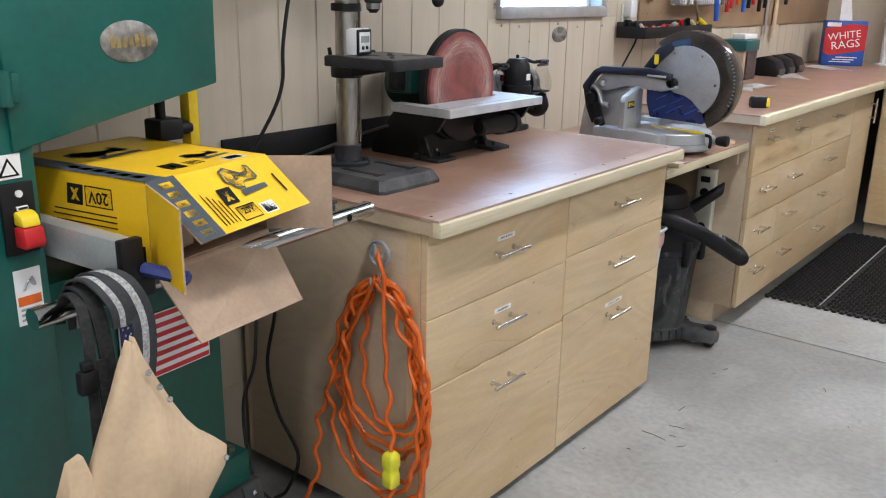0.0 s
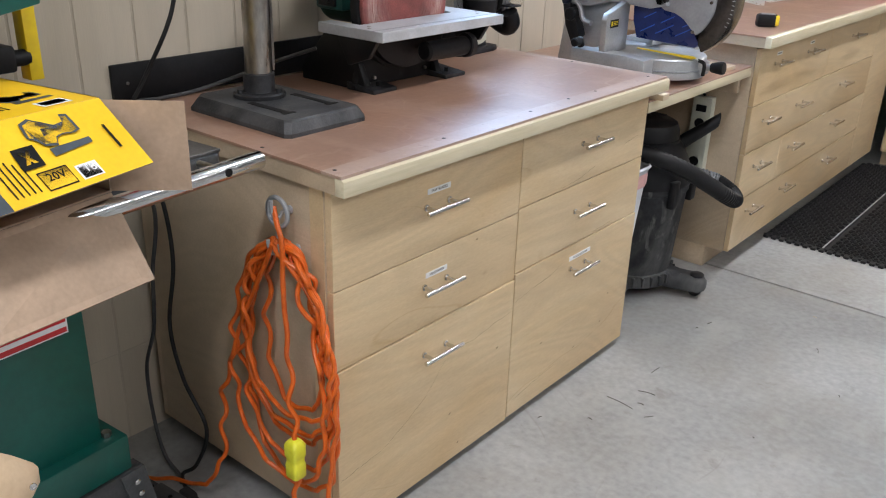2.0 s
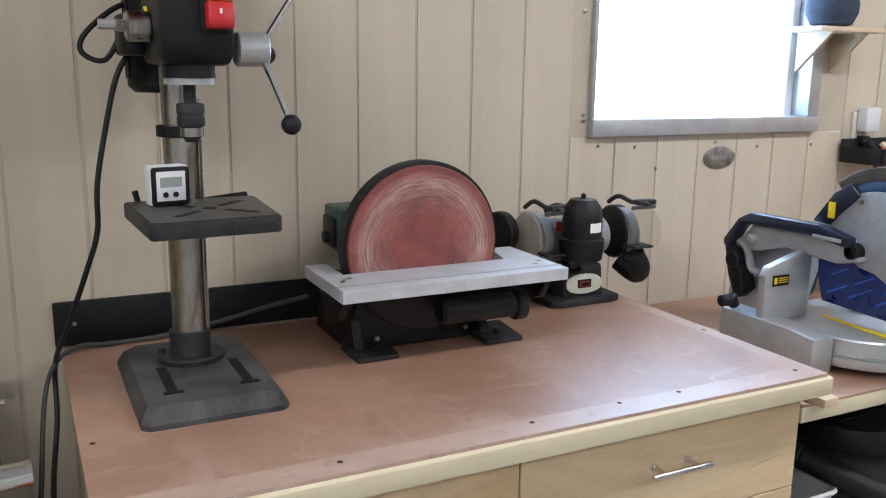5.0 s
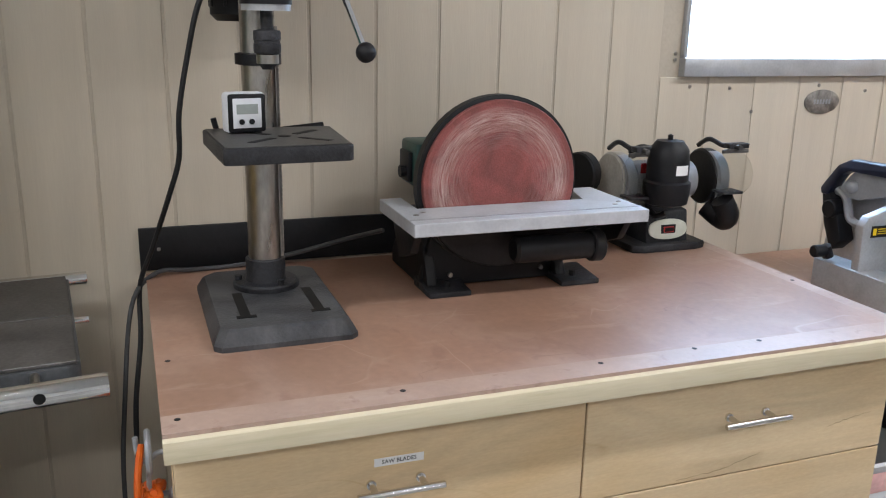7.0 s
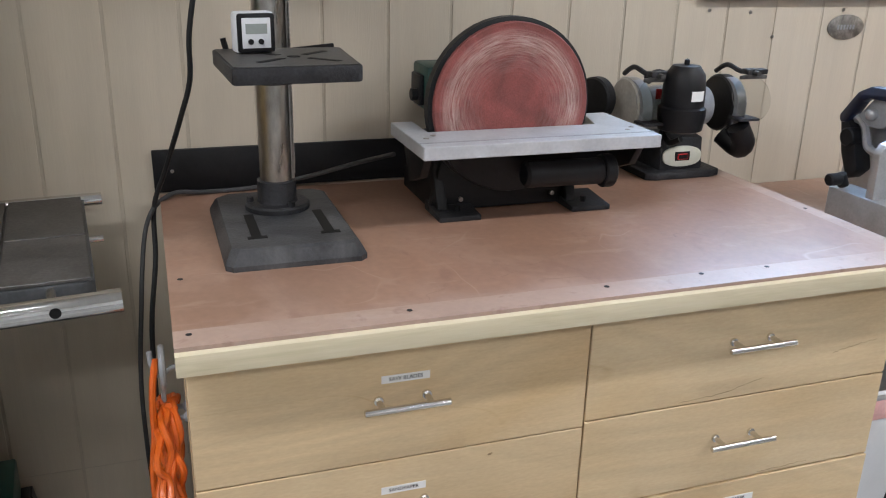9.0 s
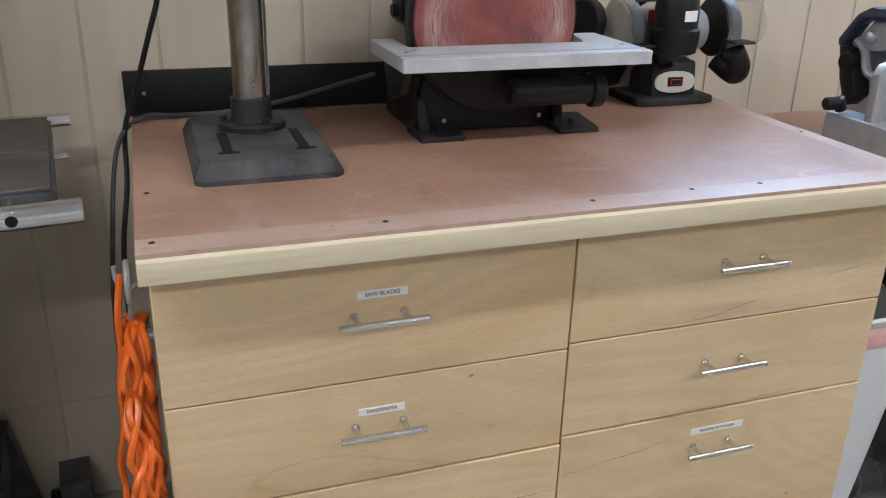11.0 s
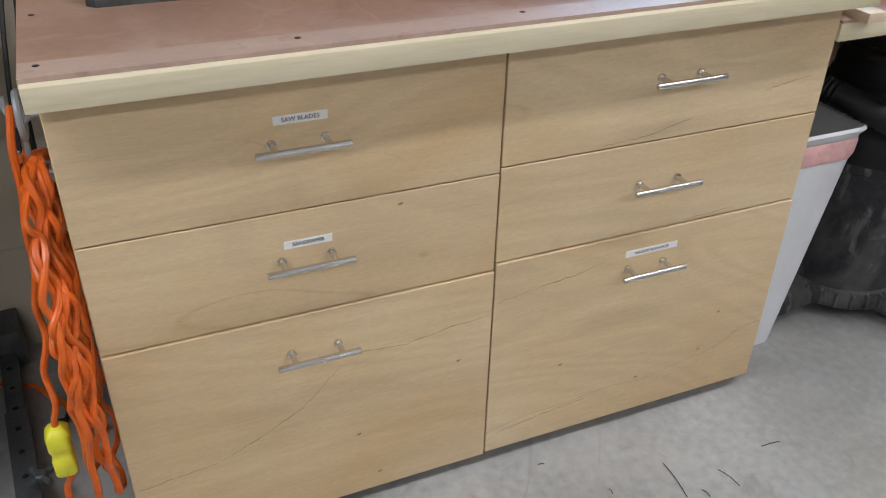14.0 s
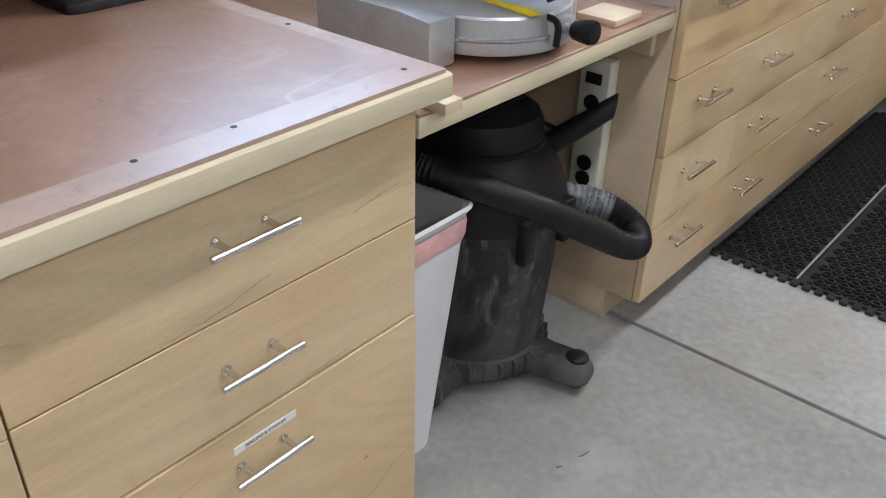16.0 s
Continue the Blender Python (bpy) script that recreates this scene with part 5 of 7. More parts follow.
def shop_vacuum():
    cx, cy = -1.425, 3.285
    t = thing("shop_vacuum", (cx, cy, 0), "dusty black workshop vacuum cleaner with hose", "vacuum cleaner")
    g = Geo()
    g.lathe([(0.10, 0.055), (0.150, 0.058), (0.155, 0.075), (0.158, 0.10), (0.178, 0.36), (0.182, 0.40), (0.188, 0.405), (0.188, 0.425), (0.180, 0.43)], (cx, cy, 0), seg=40)
    part("tank", g, DUSTY, t, "dusty black plastic tank")
    g = Geo()
    g.lathe([(0.190, 0.425), (0.193, 0.436), (0.186, 0.468), (0.168, 0.515), (0.148, 0.552), (0.136, 0.566), (0.132, 0.570), (0.132, 0.580), (0.128, 0.582), (0.126, 0.612), (0.116, 0.634), (0.096, 0.644), (0.0, 0.648)], (cx, cy, 0), seg=40)
    lid = part("lid", g, BLACK, t)
    g = Geo()
    for k in range(9):
        g.box(cx - 0.06 + k * 0.012, cx - 0.054 + k * 0.012, cy - 0.085, cy + 0.085, 0.640, 0.648, 0.001)
    part("grille", g, BLACK, lid)
    for s in (-1, 1):
        g = Geo()
        g.box(cx + 0.165, cx + 0.192, cy + s * 0.07 - 0.02, cy + s * 0.07 + 0.02, 0.36, 0.46, 0.006)
        part("latch", g, BLACK, t)
    g = Geo()
    n = 44
    g.lathe([(0.10, 0.035), (0.168, 0.04), (0.172, 0.055), (0.166, 0.085), (0.152, 0.09)], (cx, cy, 0), seg=n)
    ring = part("dolly_ring", g, DUSTY, t)
    for k in range(30):
        a = 2 * math.pi * k / 30
        g = Geo()
        g.box(-0.004, 0.004, 0.163, 0.178, 0.045, 0.085, 0.002, m=Matrix.Translation((cx, cy, 0)) @ Matrix.Rotation(a, 4, "Z"), seg=1)
        part("rib", g, DUSTY, ring)
    for a in (12, 102, 192, 282):
        d = Vector((math.cos(radians(a)), math.sin(radians(a)), 0))
        p = Vector((cx, cy, 0)) + d * 0.265
        s = Vector((-d.y, d.x, 0))
        g = Geo()
        q = Vector((cx, cy, 0)) + d * 0.15
        rings = []
        for u, w, h0, h1 in ((0.0, 0.055, 0.035, 0.09), (0.4, 0.045, 0.03, 0.085), (0.8, 0.042, 0.03, 0.085), (1.15, 0.038, 0.03, 0.08), (1.32, 0.02, 0.035, 0.065)):
            m = q.lerp(p, u)
            rings.append([m - s * w + Vector((0, 0, h0)), m - s * w + Vector((0, 0, (h0 + h1) / 2)), m - s * w * 0.6 + Vector((0, 0, h1)), m + s * w * 0.6 + Vector((0, 0, h1)), m + s * w + Vector((0, 0, (h0 + h1) / 2)), m + s * w + Vector((0, 0, h0))])
        g.loft(rings)
        arm = part("caster_arm", g, DUSTY, t, smooth=60)
        g = Geo()
        g.lathe([(0.026, 0), (0.026, 0.006), (0.020, 0.010), (0, 0.010)], p + Vector((0, 0, 0.082)), seg=18)
        part("caster_cap", g, BLACK, arm)
        g = Geo()
        g.cyl(p - s * 0.012 + Vector((0, 0, 0.025)), p + s * 0.012 + Vector((0, 0, 0.025)), 0.025, seg=18, bevel=0.004)
        part("caster", g, BLACK, arm)
    g = Geo()
    g.tube([(-1.38, 3.03, 0.60), (-1.29, 3.08, 0.575), (-1.20, 3.18, 0.52), (-1.145, 3.27, 0.458), (-1.105, 3.35, 0.405), (-1.10, 3.415, 0.378), (-1.135, 3.46, 0.388), (-1.19, 3.455, 0.415), (-1.24, 3.43, 0.428)], 0.0295, 14, 16, ridge=0.0022)
    part("hose", g, BLACK, t, "black ribbed hose")
    g = Geo()
    g.tube([(-1.192, 3.454, 0.416), (-1.243, 3.428, 0.429), (-1.29, 3.39, 0.438)], 0.0315, 14, 10, ridge=0.003)
    part("cuff", g, material("dusty_cuff", (0.16, 0.17, 0.18), 0.6, vary=0.3, scale=30), t, "grey dusty hose cuff")
    g = Geo()
    d = Vector((0.195, 0.140, 0.175))
    g.lathe([(0.030, 0.0), (0.028, 0.06), (0.025, 0.15), (0.0225, 0.24), (0.021, 0.295), (0.017, 0.295), (0.016, 0.20), (0.0, 0.20)], (-1.42, 3.345, 0.465), d, seg=18)
    # the mouth is cut off aslant
    for q in g.bm.verts:
        h = (q.co - Vector((-1.42, 3.345, 0.465))).dot(d.normalized())
        if h > 0.28:
            q.co += d.normalized() * (q.co.z - 0.645) * 1.1
    part("crevice_tool", g, BLACK, t)
    return t


shop_vacuum()

# outlet strip on the side of the far cabinet
t = thing("outlet_strip", (-1.34, 3.612, 0.36), "cream metal outlet strip on the cabinet side", "outlet strip")
g = Geo()
g.box(-1.38, -1.304, 3.574, 3.6115, 0.36, 0.685, 0.004)
part("case", g, CREAM, t)
for z in (0.395, 0.435, 0.545, 0.585):
    g = Geo()
    g.cyl((-1.342, 3.575, z), (-1.342, 3.570, z), 0.019, seg=18)
    part("socket", g, BLACK, t)
g = Geo()
g.box(-1.362, -1.322, 3.568, 3.575, 0.63, 0.655, 0.002)
part("switch", g, BLACK, t)
g = Geo()
g.tube([(-1.345, 3.60, 0.685), (-1.40, 3.58, 0.74), (-1.48, 3.57, 0.73), (-1.55, 3.56, 0.62), (-1.50, 3.565, 0.52), (-1.42, 3.565, 0.50)], 0.005, 8)
part("cable", g, RUBBER, t)


def mitre_saw():
    t = thing("mitre_saw", (-1.38, 3.16, 0.82), "silver and blue mitre saw on the shelf", "mitre saw")
    g = Geo()
    g.prism([(-1.56, 0.824), (-1.292, 0.824), (-1.292, 0.905), (-1.36, 0.912), (-1.56, 0.912)], (0, 2.958, 0), (1, 0, 0), (0, 0, 1), (0, 0.065, 0), 0.004)
    g.prism([(-1.56, 0.824), (-1.292, 0.824), (-1.292, 0.905), (-1.36, 0.912), (-1.56, 0.912)], (0, 3.325, 0), (1, 0, 0), (0, 0, 1), (0, 0.065, 0), 0.004)
    g.box(-1.56, -1.37, 3.02, 3.33, 0.83, 0.895, 0.004)
    for fx, fy in ((-1.31, 2.99), (-1.54, 2.99), (-1.31, 3.36), (-1.54, 3.36)):
        g.cyl((fx, fy, 0.8205), (fx, fy, 0.826), 0.014, seg=12)
    part("base", g, ALU, t, smooth=25)
    g = Geo()
    g.lathe([(0.03, 0.835), (0.150, 0.837), (0.155, 0.845), (0.155, 0.860), (0.150, 0.863), (0.150, 0.897), (0.146, 0.901), (0, 0.902)], (-1.345, 3.175, 0), seg=56)
    tt = part("turntable", g, ALU, t)
    g = Geo()
    pts = [(0.1512 * math.cos(radians(a)), 0.1512 * math.sin(radians(a))) for a in range(-70, 71, 7)]
    pts += [(0.1570 * math.cos(radians(a)), 0.1570 * math.sin(radians(a))) for a in range(70, -71, -7)]
    g.prism(pts, (-1.345, 3.175, 0.8625), (1, 0, 0), (0, 1, 0), (0, 0, 0.004))
    part("angle_scale", g, GREYALU, tt)
    g = Geo()
    g.box(-1.28, -1.180, 3.150, 3.205, 0.848, 0.893, 0.008)
    g.cyl((-1.19, 3.178, 0.872), (-1.155, 3.178, 0.876), 0.011, seg=14)
    part("mitre_arm", g, ALU, tt)
    g = Geo()
    g.lathe([(0.013, 0), (0.016, 0.004), (0.019, 0.02), (0.021, 0.035), (0.019, 0.043), (0, 0.045)], (-1.165, 3.178, 0.875), (1, 0, 0.08), seg=14)
    part("mitre_knob", g, BLACK, tt, "black mitre lock knob")
    g = Geo()
    g.tube([(-1.24, 3.13, 0.897), (-1.22, 3.15, 0.895), (-1.18, 3.15, 0.89), (-1.178, 3.15, 0.85)], 0.006, 8)
    part("detent_lever", g, BLACK, tt)
    g = Geo()
    g.prism([(2.965, 0.905), (3.105, 0.905), (3.106, 1.05), (3.08, 1.06), (2.975, 1.03), (2.962, 1.01)], (-1.46, 0, 0), (0, 1, 0), (0, 0, 1), (0.022, 0, 0), 0.003)
    part("fence", g, ALU, t)
    g = Geo()
    g.prism([(3.23, 0.905), (3.38, 0.905), (3.38, 0.985), (3.26, 0.985)], (-1.43, 0, 0), (0, 1, 0), (0, 0, 1), (0.022, 0, 0), 0.003)
    fence = part("fence", g, ALU, t)
    g = Geo()
    g.box(-1.438, -1.4365, 2.985, 3.035, 0.985, 1.010)
    g.slot = 1
    g.box(-1.4365, -1.4358, 2.989, 2.998, 0.990, 1.005)
    g.slot = 2
    for zz in (0.992, 0.997, 1.002):
        g.box(-1.4365, -1.4358, 3.002, 3.031, zz, zz + 0.002)
    part("warning_label", g, [BLACK, YPLASTIC, YPLASTIC], fence)
    g = Geo()
    g.cyl((-1.53, 2.958, 0.935), (-1.53, 2.925, 0.935), 0.014, seg=12, bevel=0.003)
    g.cyl((-1.53, 2.97, 0.92), (-1.53, 2.958, 0.945), 0.012, seg=12)
    part("clamp_knob", g, BLACK, t)
    # rear pivot and arm
    g = Geo()
    g.prism([(-1.72, 0.83), (-1.55, 0.83), (-1.53, 0.93), (-1.50, 1.04), (-1.52, 1.07), (-1.60, 1.07), (-1.70, 0.98)], (0, 3.13, 0), (1, 0, 0), (0, 0, 1), (0, 0.10, 0), 0.008)
    part("pivot", g, ALU, t, smooth=25)
    g = Geo()
    g.prism([(-1.66, 1.03), (-1.60, 1.10), (-1.48, 1.115), (-1.33, 1.105), (-1.30, 1.06), (-1.36, 1.045), (-1.50, 1.055), (-1.58, 1.03)], (0, 3.085, 0), (1, 0, 0), (0, 0, 1), (0, 0.05, 0), 0.006)
    part("arm", g, GREYALU, t, smooth=25)
    g = Geo()
    g.prism([(-1.32, 1.112), (-1.40, 1.128), (-1.60, 1.124), (-1.635, 1.106), (-1.680, 1.046), (-1.676, 1.030), (-1.656, 1.030), (-1.620, 1.086), (-1.60, 1.096), (-1.42, 1.100), (-1.32, 1.088)], (0, 3.066, 0), (1, 0, 0), (0, 0, 1), (0, 0.03, 0), 0.005)
    bar = part("carry_handle", g, INKBLUE, t, "dark blue flat carrying handle", smooth=25)
    g = Geo()
    g.box(-1.41, -1.335, 3.0625, 3.0665, 1.098, 1.106, 0.0015)
    part("inlay", g, ALU, bar)
    g = Geo()
    g.prism([(-1.68, 1.045), (-1.655, 1.04), (-1.625, 1.0), (-1.60, 0.93), (-1.63, 0.90), (-1.66, 0.96)], (0, 3.07, 0), (1, 0, 0), (0, 0, 1), (0, 0.045, 0), 0.006)
    g.cyl((-1.64, 3.06, 1.0), (-1.64, 3.115, 1.0), 0.022, seg=16, bevel=0.003)
    part("pivot_spring", g, BLACK, t, smooth=25)
    g = Geo()
    g.prism([(-1.445, 1.128), (-1.395, 1.198), (-1.355, 1.225), (-1.33, 1.20), (-1.38, 1.15), (-1.40, 1.125)], (0, 3.10, 0), (1, 0, 0), (0, 0, 1), (0, 0.06, 0), 0.004)
    part("guard_neck", g, INKBLUE, t, smooth=25)
    g = Geo()
    g.box(-1.402, -1.385, 3.096, 3.10, 1.142, 1.178, 0.001)
    part("warning_label", g, YPLASTIC, t, "yellow warning label")
    g = Geo()
    g.tube([(-1.66, 3.09, 1.05), (-1.62, 3.09, 1.03), (-1.60, 3.09, 0.985), (-1.57, 3.09, 0.975)], 0.010, 8)
    g.ball((-1.60, 3.085, 1.06), 0.016, 12)
    part("spring_lever", g, ALU, t)
    # blade guard
    c = Vector((-1.280, 3.15, 1.082))

    def arc(r0, r1, a0, a1, y0, y1, n=30):
        gg = Geo()
        out = [(r1 * math.cos(radians(a0 + (a1 - a0) * k / n)), r1 * math.sin(radians(a0 + (a1 - a0) * k / n))) for k in range(n + 1)]
        inn = [(r0 * math.cos(radians(a1 + (a0 - a1) * k / n)), r0 * math.sin(radians(a1 + (a0 - a1) * k / n))) for k in range(n + 1)]
        gg.prism(out + inn, (c.x, y0, c.z), (1, 0, 0), (0, 0, 1), (0, y1 - y0, 0), 0.004)
        return gg
    part("upper_guard", arc(0.120, 0.184, -58, 132, 3.118, 3.195), BLACKGLOSS, t, "dark glossy blade guard", smooth=25)
    # thin blue-grey arc laid on the guard as a painted reflection of the window
    part("guard_sheen", arc(0.130, 0.156, 88, 140, 3.114, 3.117), BLUESHEEN, t, "blue-grey strip painted as the window reflection on the guard", smooth=25)
    g = Geo()
    pts = [(0.132 * math.cos(radians(a)), 0.132 * math.sin(radians(a))) for a in range(-52, 166, 5)]
    pts += [(-0.075, -0.015), (-0.035, -0.038), (0.005, -0.045), (0.035, -0.06)]
    g.prism(pts, (c.x - 0.005, 3.108, c.z), (1, 0, 0), (0, 0, 1), (0, 0.085, 0), 0.003)
    sp = part("side_plate", g, GREYALU, t, "grey painted side plate", smooth=25)
    for a, r in ((0, 0.115), (60, 0.115), (115, 0.115), (-55, 0.115)):
        g = Geo()
        g.cyl((c.x + r * math.cos(radians(a)), 3.108, c.z + r * math.sin(radians(a))), (c.x + r * math.cos(radians(a)), 3.104, c.z + r * math.sin(radians(a))), 0.005, seg=10)
        part("screw", g, STEEL, sp)
    g = Geo()
    g.cyl((-1.325, 3.11, 1.078), (-1.325, 3.085, 1.078), 0.020, seg=20, bevel=0.003)
    part("hub", g, BLACK, t)
    g = Geo()
    g.prism([(-1.435, 1.075), (-1.43, 1.0), (-1.412, 0.945), (-1.205, 0.938), (-1.19, 0.955), (-1.195, 1.0), (-1.25, 1.06), (-1.32, 1.09)], (0, 3.118, 0), (1, 0, 0), (0, 0, 1), (0, 0.055, 0), 0.004)
    lg = part("lower_guard", g, NAVYMETAL, t, "dark blue lower blade guard", smooth=25)
    for k, (px, pz, ln) in enumerate(((-1.40, 0.965, 0.05), (-1.39, 1.01, 0.04), (-1.345, 0.965, 0.06), (-1.33, 1.0, 0.045), (-1.275, 0.965, 0.05), (-1.255, 0.995, 0.035), (-1.38, 1.04, 0.035))):
        g = Geo()
        g.prism([(px, pz), (px + ln, pz + ln * 0.55), (px + ln, pz + ln * 0.55 + 0.004), (px, pz + 0.004)], (0, 3.1178, 0), (1, 0, 0), (0, 0, 1), (0, -0.0006, 0))
        part("streak", g, BLUE, lg)
    for k in range(16):
        a = radians(-22 + k * 4.2)
        g = Geo()
        g.box(-0.0010, 0.0010, 3.1168, 3.1182, 0.1755, 0.1835, m=Matrix.Translation((c.x, 0, c.z)) @ Matrix.Rotation(math.pi / 2 - a, 4, "Y"))
        part("guard_rib", g, GREYALU, t)
    g = Geo()
    g.prism([(-1.40, 0.912), (-1.28, 0.908), (-1.205, 0.903), (-1.19, 0.909), (-1.205, 0.913), (-1.28, 0.913), (-1.40, 0.915)], (0, 3.108, 0), (1, 0, 0), (0, 0, 1), (0, 0.012, 0), 0.001)
    part("guide_strip", g, YPLASTIC, t, "yellow guide strip")
    g = Geo()
    g.cyl((-1.33, 3.195, 1.10), (-1.33, 3.33, 1.12), 0.05, seg=24, bevel=0.008)
    part("motor", g, NAVYMETAL, t)
    return t


INKBLUE = material("ink_blue_paint", (0.010, 0.015, 0.034), 0.35, vary=0.15, scale=20, bump=0.04)
BLACKGLOSS = material("smoked_guard", (0.042, 0.036, 0.033), 0.16, vary=0.2, scale=14, bump=0.02, coat=0.4)
mitre_saw()
g = Geo()
g.box(-1.24, -1.16, 2.846, 2.885, 0.8205, 0.838, 0.001)
whole("wood_block", g, PINE, (-1.20, 2.87, 0.82), "pale wooden offcut lying on the saw shelf", "offcut", "offcuts")
g = Geo()
g.box(-1.30, -1.21, 3.40, 3.50, 0.8205, 0.834, 0.001)
whole("wood_block", g, PINE, (-1.26, 3.45, 0.82), "thin pale wooden offcut on the saw shelf", "offcut", "offcuts")

# ---------------------------------------------------------------- band saw beside the bench


def band_saw():
    t = thing("band_saw", (-1.40, 1.10, 0), "green floor-standing band saw on grey stand", "band saw", rz=5)
    g = Geo()
    g.prism([(0.705, 1.135), (1.125, 1.212), (1.135, 1.80), (0.705, 1.80)], (-1.76, 0, 0), (0, 1, 0), (0, 0, 1), (0.33, 0, 0), 0.004)
    part("wheel_case", g, GREEN, t)
    g = Geo()
    g.prism([(0.700, 1.130), (1.130, 1.208), (1.140, 1.80), (0.700, 1.80)], (-1.425, 0, 0), (0, 1, 0), (0, 0, 1), (0.026, 0, 0), 0.003)
    door = part("upper_door", g, GREEN, t, "green enamelled upper wheel door")
    g = Geo()
    ov = [(0.060 * math.cos(2 * math.pi * k / 36), 0.036 * math.sin(2 * math.pi * k / 36)) for k in range(36)]
    g.prism(ov, (-1.399, 0.935, 1.295), (0, 1, 0), (0, 0, 1), (0.002, 0, 0), 0.0006)
    g.slot = 1
    for k in range(7):
        g.box(-1.3972, -1.3964, 0.895 + k * 0.0125, 0.903 + k * 0.0125, 1.285, 1.301 + (0.006 if k in (0, 4, 5) else 0))
    part("badge", g, [PLATE, DIMGOLD], door, "worn oval metal badge")
    g = Geo()
    g.box(-1.3995, -1.3985, 1.085, 1.13, 1.372, 1.45)
    g.slot = 1
    for k in range(4):
        g.box(-1.3985, -1.3980, 1.092, 1.122, 1.385 + k * 0.015, 1.391 + k * 0.015)
    part("label", g, [WHITE, NAVY], door, "white printed label")
    for z in (1.205, 1.60):
        g = Geo()
        g.cyl((-1.392, 0.695, z), (-1.392, 0.695, z + 0.055), 0.011, seg=12)
        g.box(-1.402, -1.39, 0.69, 0.72, z + 0.005, z + 0.05, 0.002)
        part("hinge", g, GREEN, t)
    g = Geo()
    g.box(-1.74, -1.405, 0.36, 0.738, 0.345, 1.80, 0.006)
    sp = part("spine", g, GREEN, t)
    g = Geo()
    g.box(-1.406, -1.398, 0.668, 0.726, 0.962, 1.082, 0.003)
    g.slot = 1
    g.prism([(0.0, 0.976), (0.030, 0.976), (0.034, 0.984), (0.030, 1.012), (0.0, 1.012)], (-1.398, 0.682, 0), (1, 0, 0), (0, 0, 1), (0, 0.036, 0), 0.004)
    g.slot = 2
    g.prism([(0.0, 1.0125), (0.029, 1.0125), (0.022, 1.030), (0.010, 1.036), (0.0, 1.036)], (-1.398, 0.684, 0), (1, 0, 0), (0, 0, 1), (0, 0.032, 0), 0.004)
    g.slot = 3
    g.box(-1.398, -1.392, 0.690, 0.710, 1.036, 1.044, 0.002)
    g.cyl((-1.398, 0.698, 1.064), (-1.394, 0.698, 1.064), 0.006, seg=10)
    part("switch", g, [BLACK, RED, YPLASTIC, WPLASTIC], sp, "red and yellow paddle switch")
    g = Geo()
    g.box(-1.4045, -1.4035, 0.668, 0.712, 1.088, 1.128)
    g.slot = 1
    g.prism([(0.672, 1.092), (0.708, 1.092), (0.690, 1.123)], (-1.4035, 0, 0), (0, 1, 0), (0, 0, 1), (0.0006, 0, 0))
    g.slot = 0
    g.prism([(0.678, 1.095), (0.702, 1.095), (0.690, 1.116)], (-1.4029, 0, 0), (0, 1, 0), (0, 0, 1), (0.0006, 0, 0))
    part("warning_label", g, [WHITE, INK_SHADE], sp)
    g = Geo()
    g.box(-1.4045, -1.4035, 0.675, 0.722, 0.838, 0.935)
    g.slot = 1
    g.box(-1.4035, -1.4029, 0.678, 0.719, 0.872, 0.888)
    g.slot = 2
    for k in range(3):
        g.box(-1.4035, -1.4029, 0.681, 0.716, 0.845 + k * 0.009, 0.849 + k * 0.009)
    g.tube([(-1.403, 0.69, 0.90), (-1.403, 0.70, 0.915), (-1.403, 0.71, 0.905), (-1.403, 0.705, 0.92)], 0.0025, 6)
    part("instruction_label", g, [WHITE, ORANGE, GREYALU], sp)
    # lower case, plinth and stand
    g = Geo()
    g.prism([(0.55, 0.345), (1.165, 0.345), (1.165, 0.80), (1.08, 0.87), (0.55, 0.87)], (-1.80, 0, 0), (0, 1, 0), (0, 0, 1), (0.325, 0, 0), 0.005)
    low = part("lower_case", g, GREEN, t)
    g = Geo()
    g.cyl((-1.55, 1.165, 0.66), (-1.55, 1.195, 0.66), 0.022, seg=16, bevel=0.004)
    part("door_latch", g, BLACK, low)
    g = Geo()
    g.cyl((-1.478, 0.70, 0.76), (-1.470, 0.70, 0.80), 0.012, seg=10)
    part("hinge", g, GREEN, low)
    g = Geo()
    g.box(-1.84, -1.445, 0.42, 1.205, 0.262, 0.345, 0.006)
    pl = part("plinth", g, GREEN, t)
    g = Geo()
    g.cyl((-1.475, 1.175, 0.345), (-1.475, 1.175, 0.356), 0.010, seg=6)
    part("bolt", g, STEEL, pl)
    g = Geo()
    g.box(-1.455, -1.440, 0.42, 1.225, 0.17, 0.262, 0.003)
    g.box(-1.85, -1.455, 1.205, 1.222, 0.17, 0.262, 0.003)
    st = part("stand_frame", g, CASTGREY, t, "grey steel stand")
    for x, dx in ((-1.455, 0.02), (-1.83, -0.02)):
        for y, dy in ((1.21, 0.035), (0.44, -0.035)):
            g = Geo()
            g.loft([[(x + dx - 0.022, y + dy - 0.022, 0.0), (x + dx + 0.022, y + dy - 0.022, 0.0), (x + dx + 0.022, y + dy + 0.022, 0.0), (x + dx - 0.022, y + dy + 0.022, 0.0)],
                    [(x - 0.02, y - 0.04, 0.26), (x + 0.018, y - 0.04, 0.26), (x + 0.018, y + 0.016, 0.26), (x - 0.02, y + 0.016, 0.26)]])
            leg = part("leg", g, CASTGREY, t, smooth=20)
            for z in (0.235, 0.205, 0.06):
                g = Geo()
                px = x + 0.02 + dx * (1 - z / 0.26)
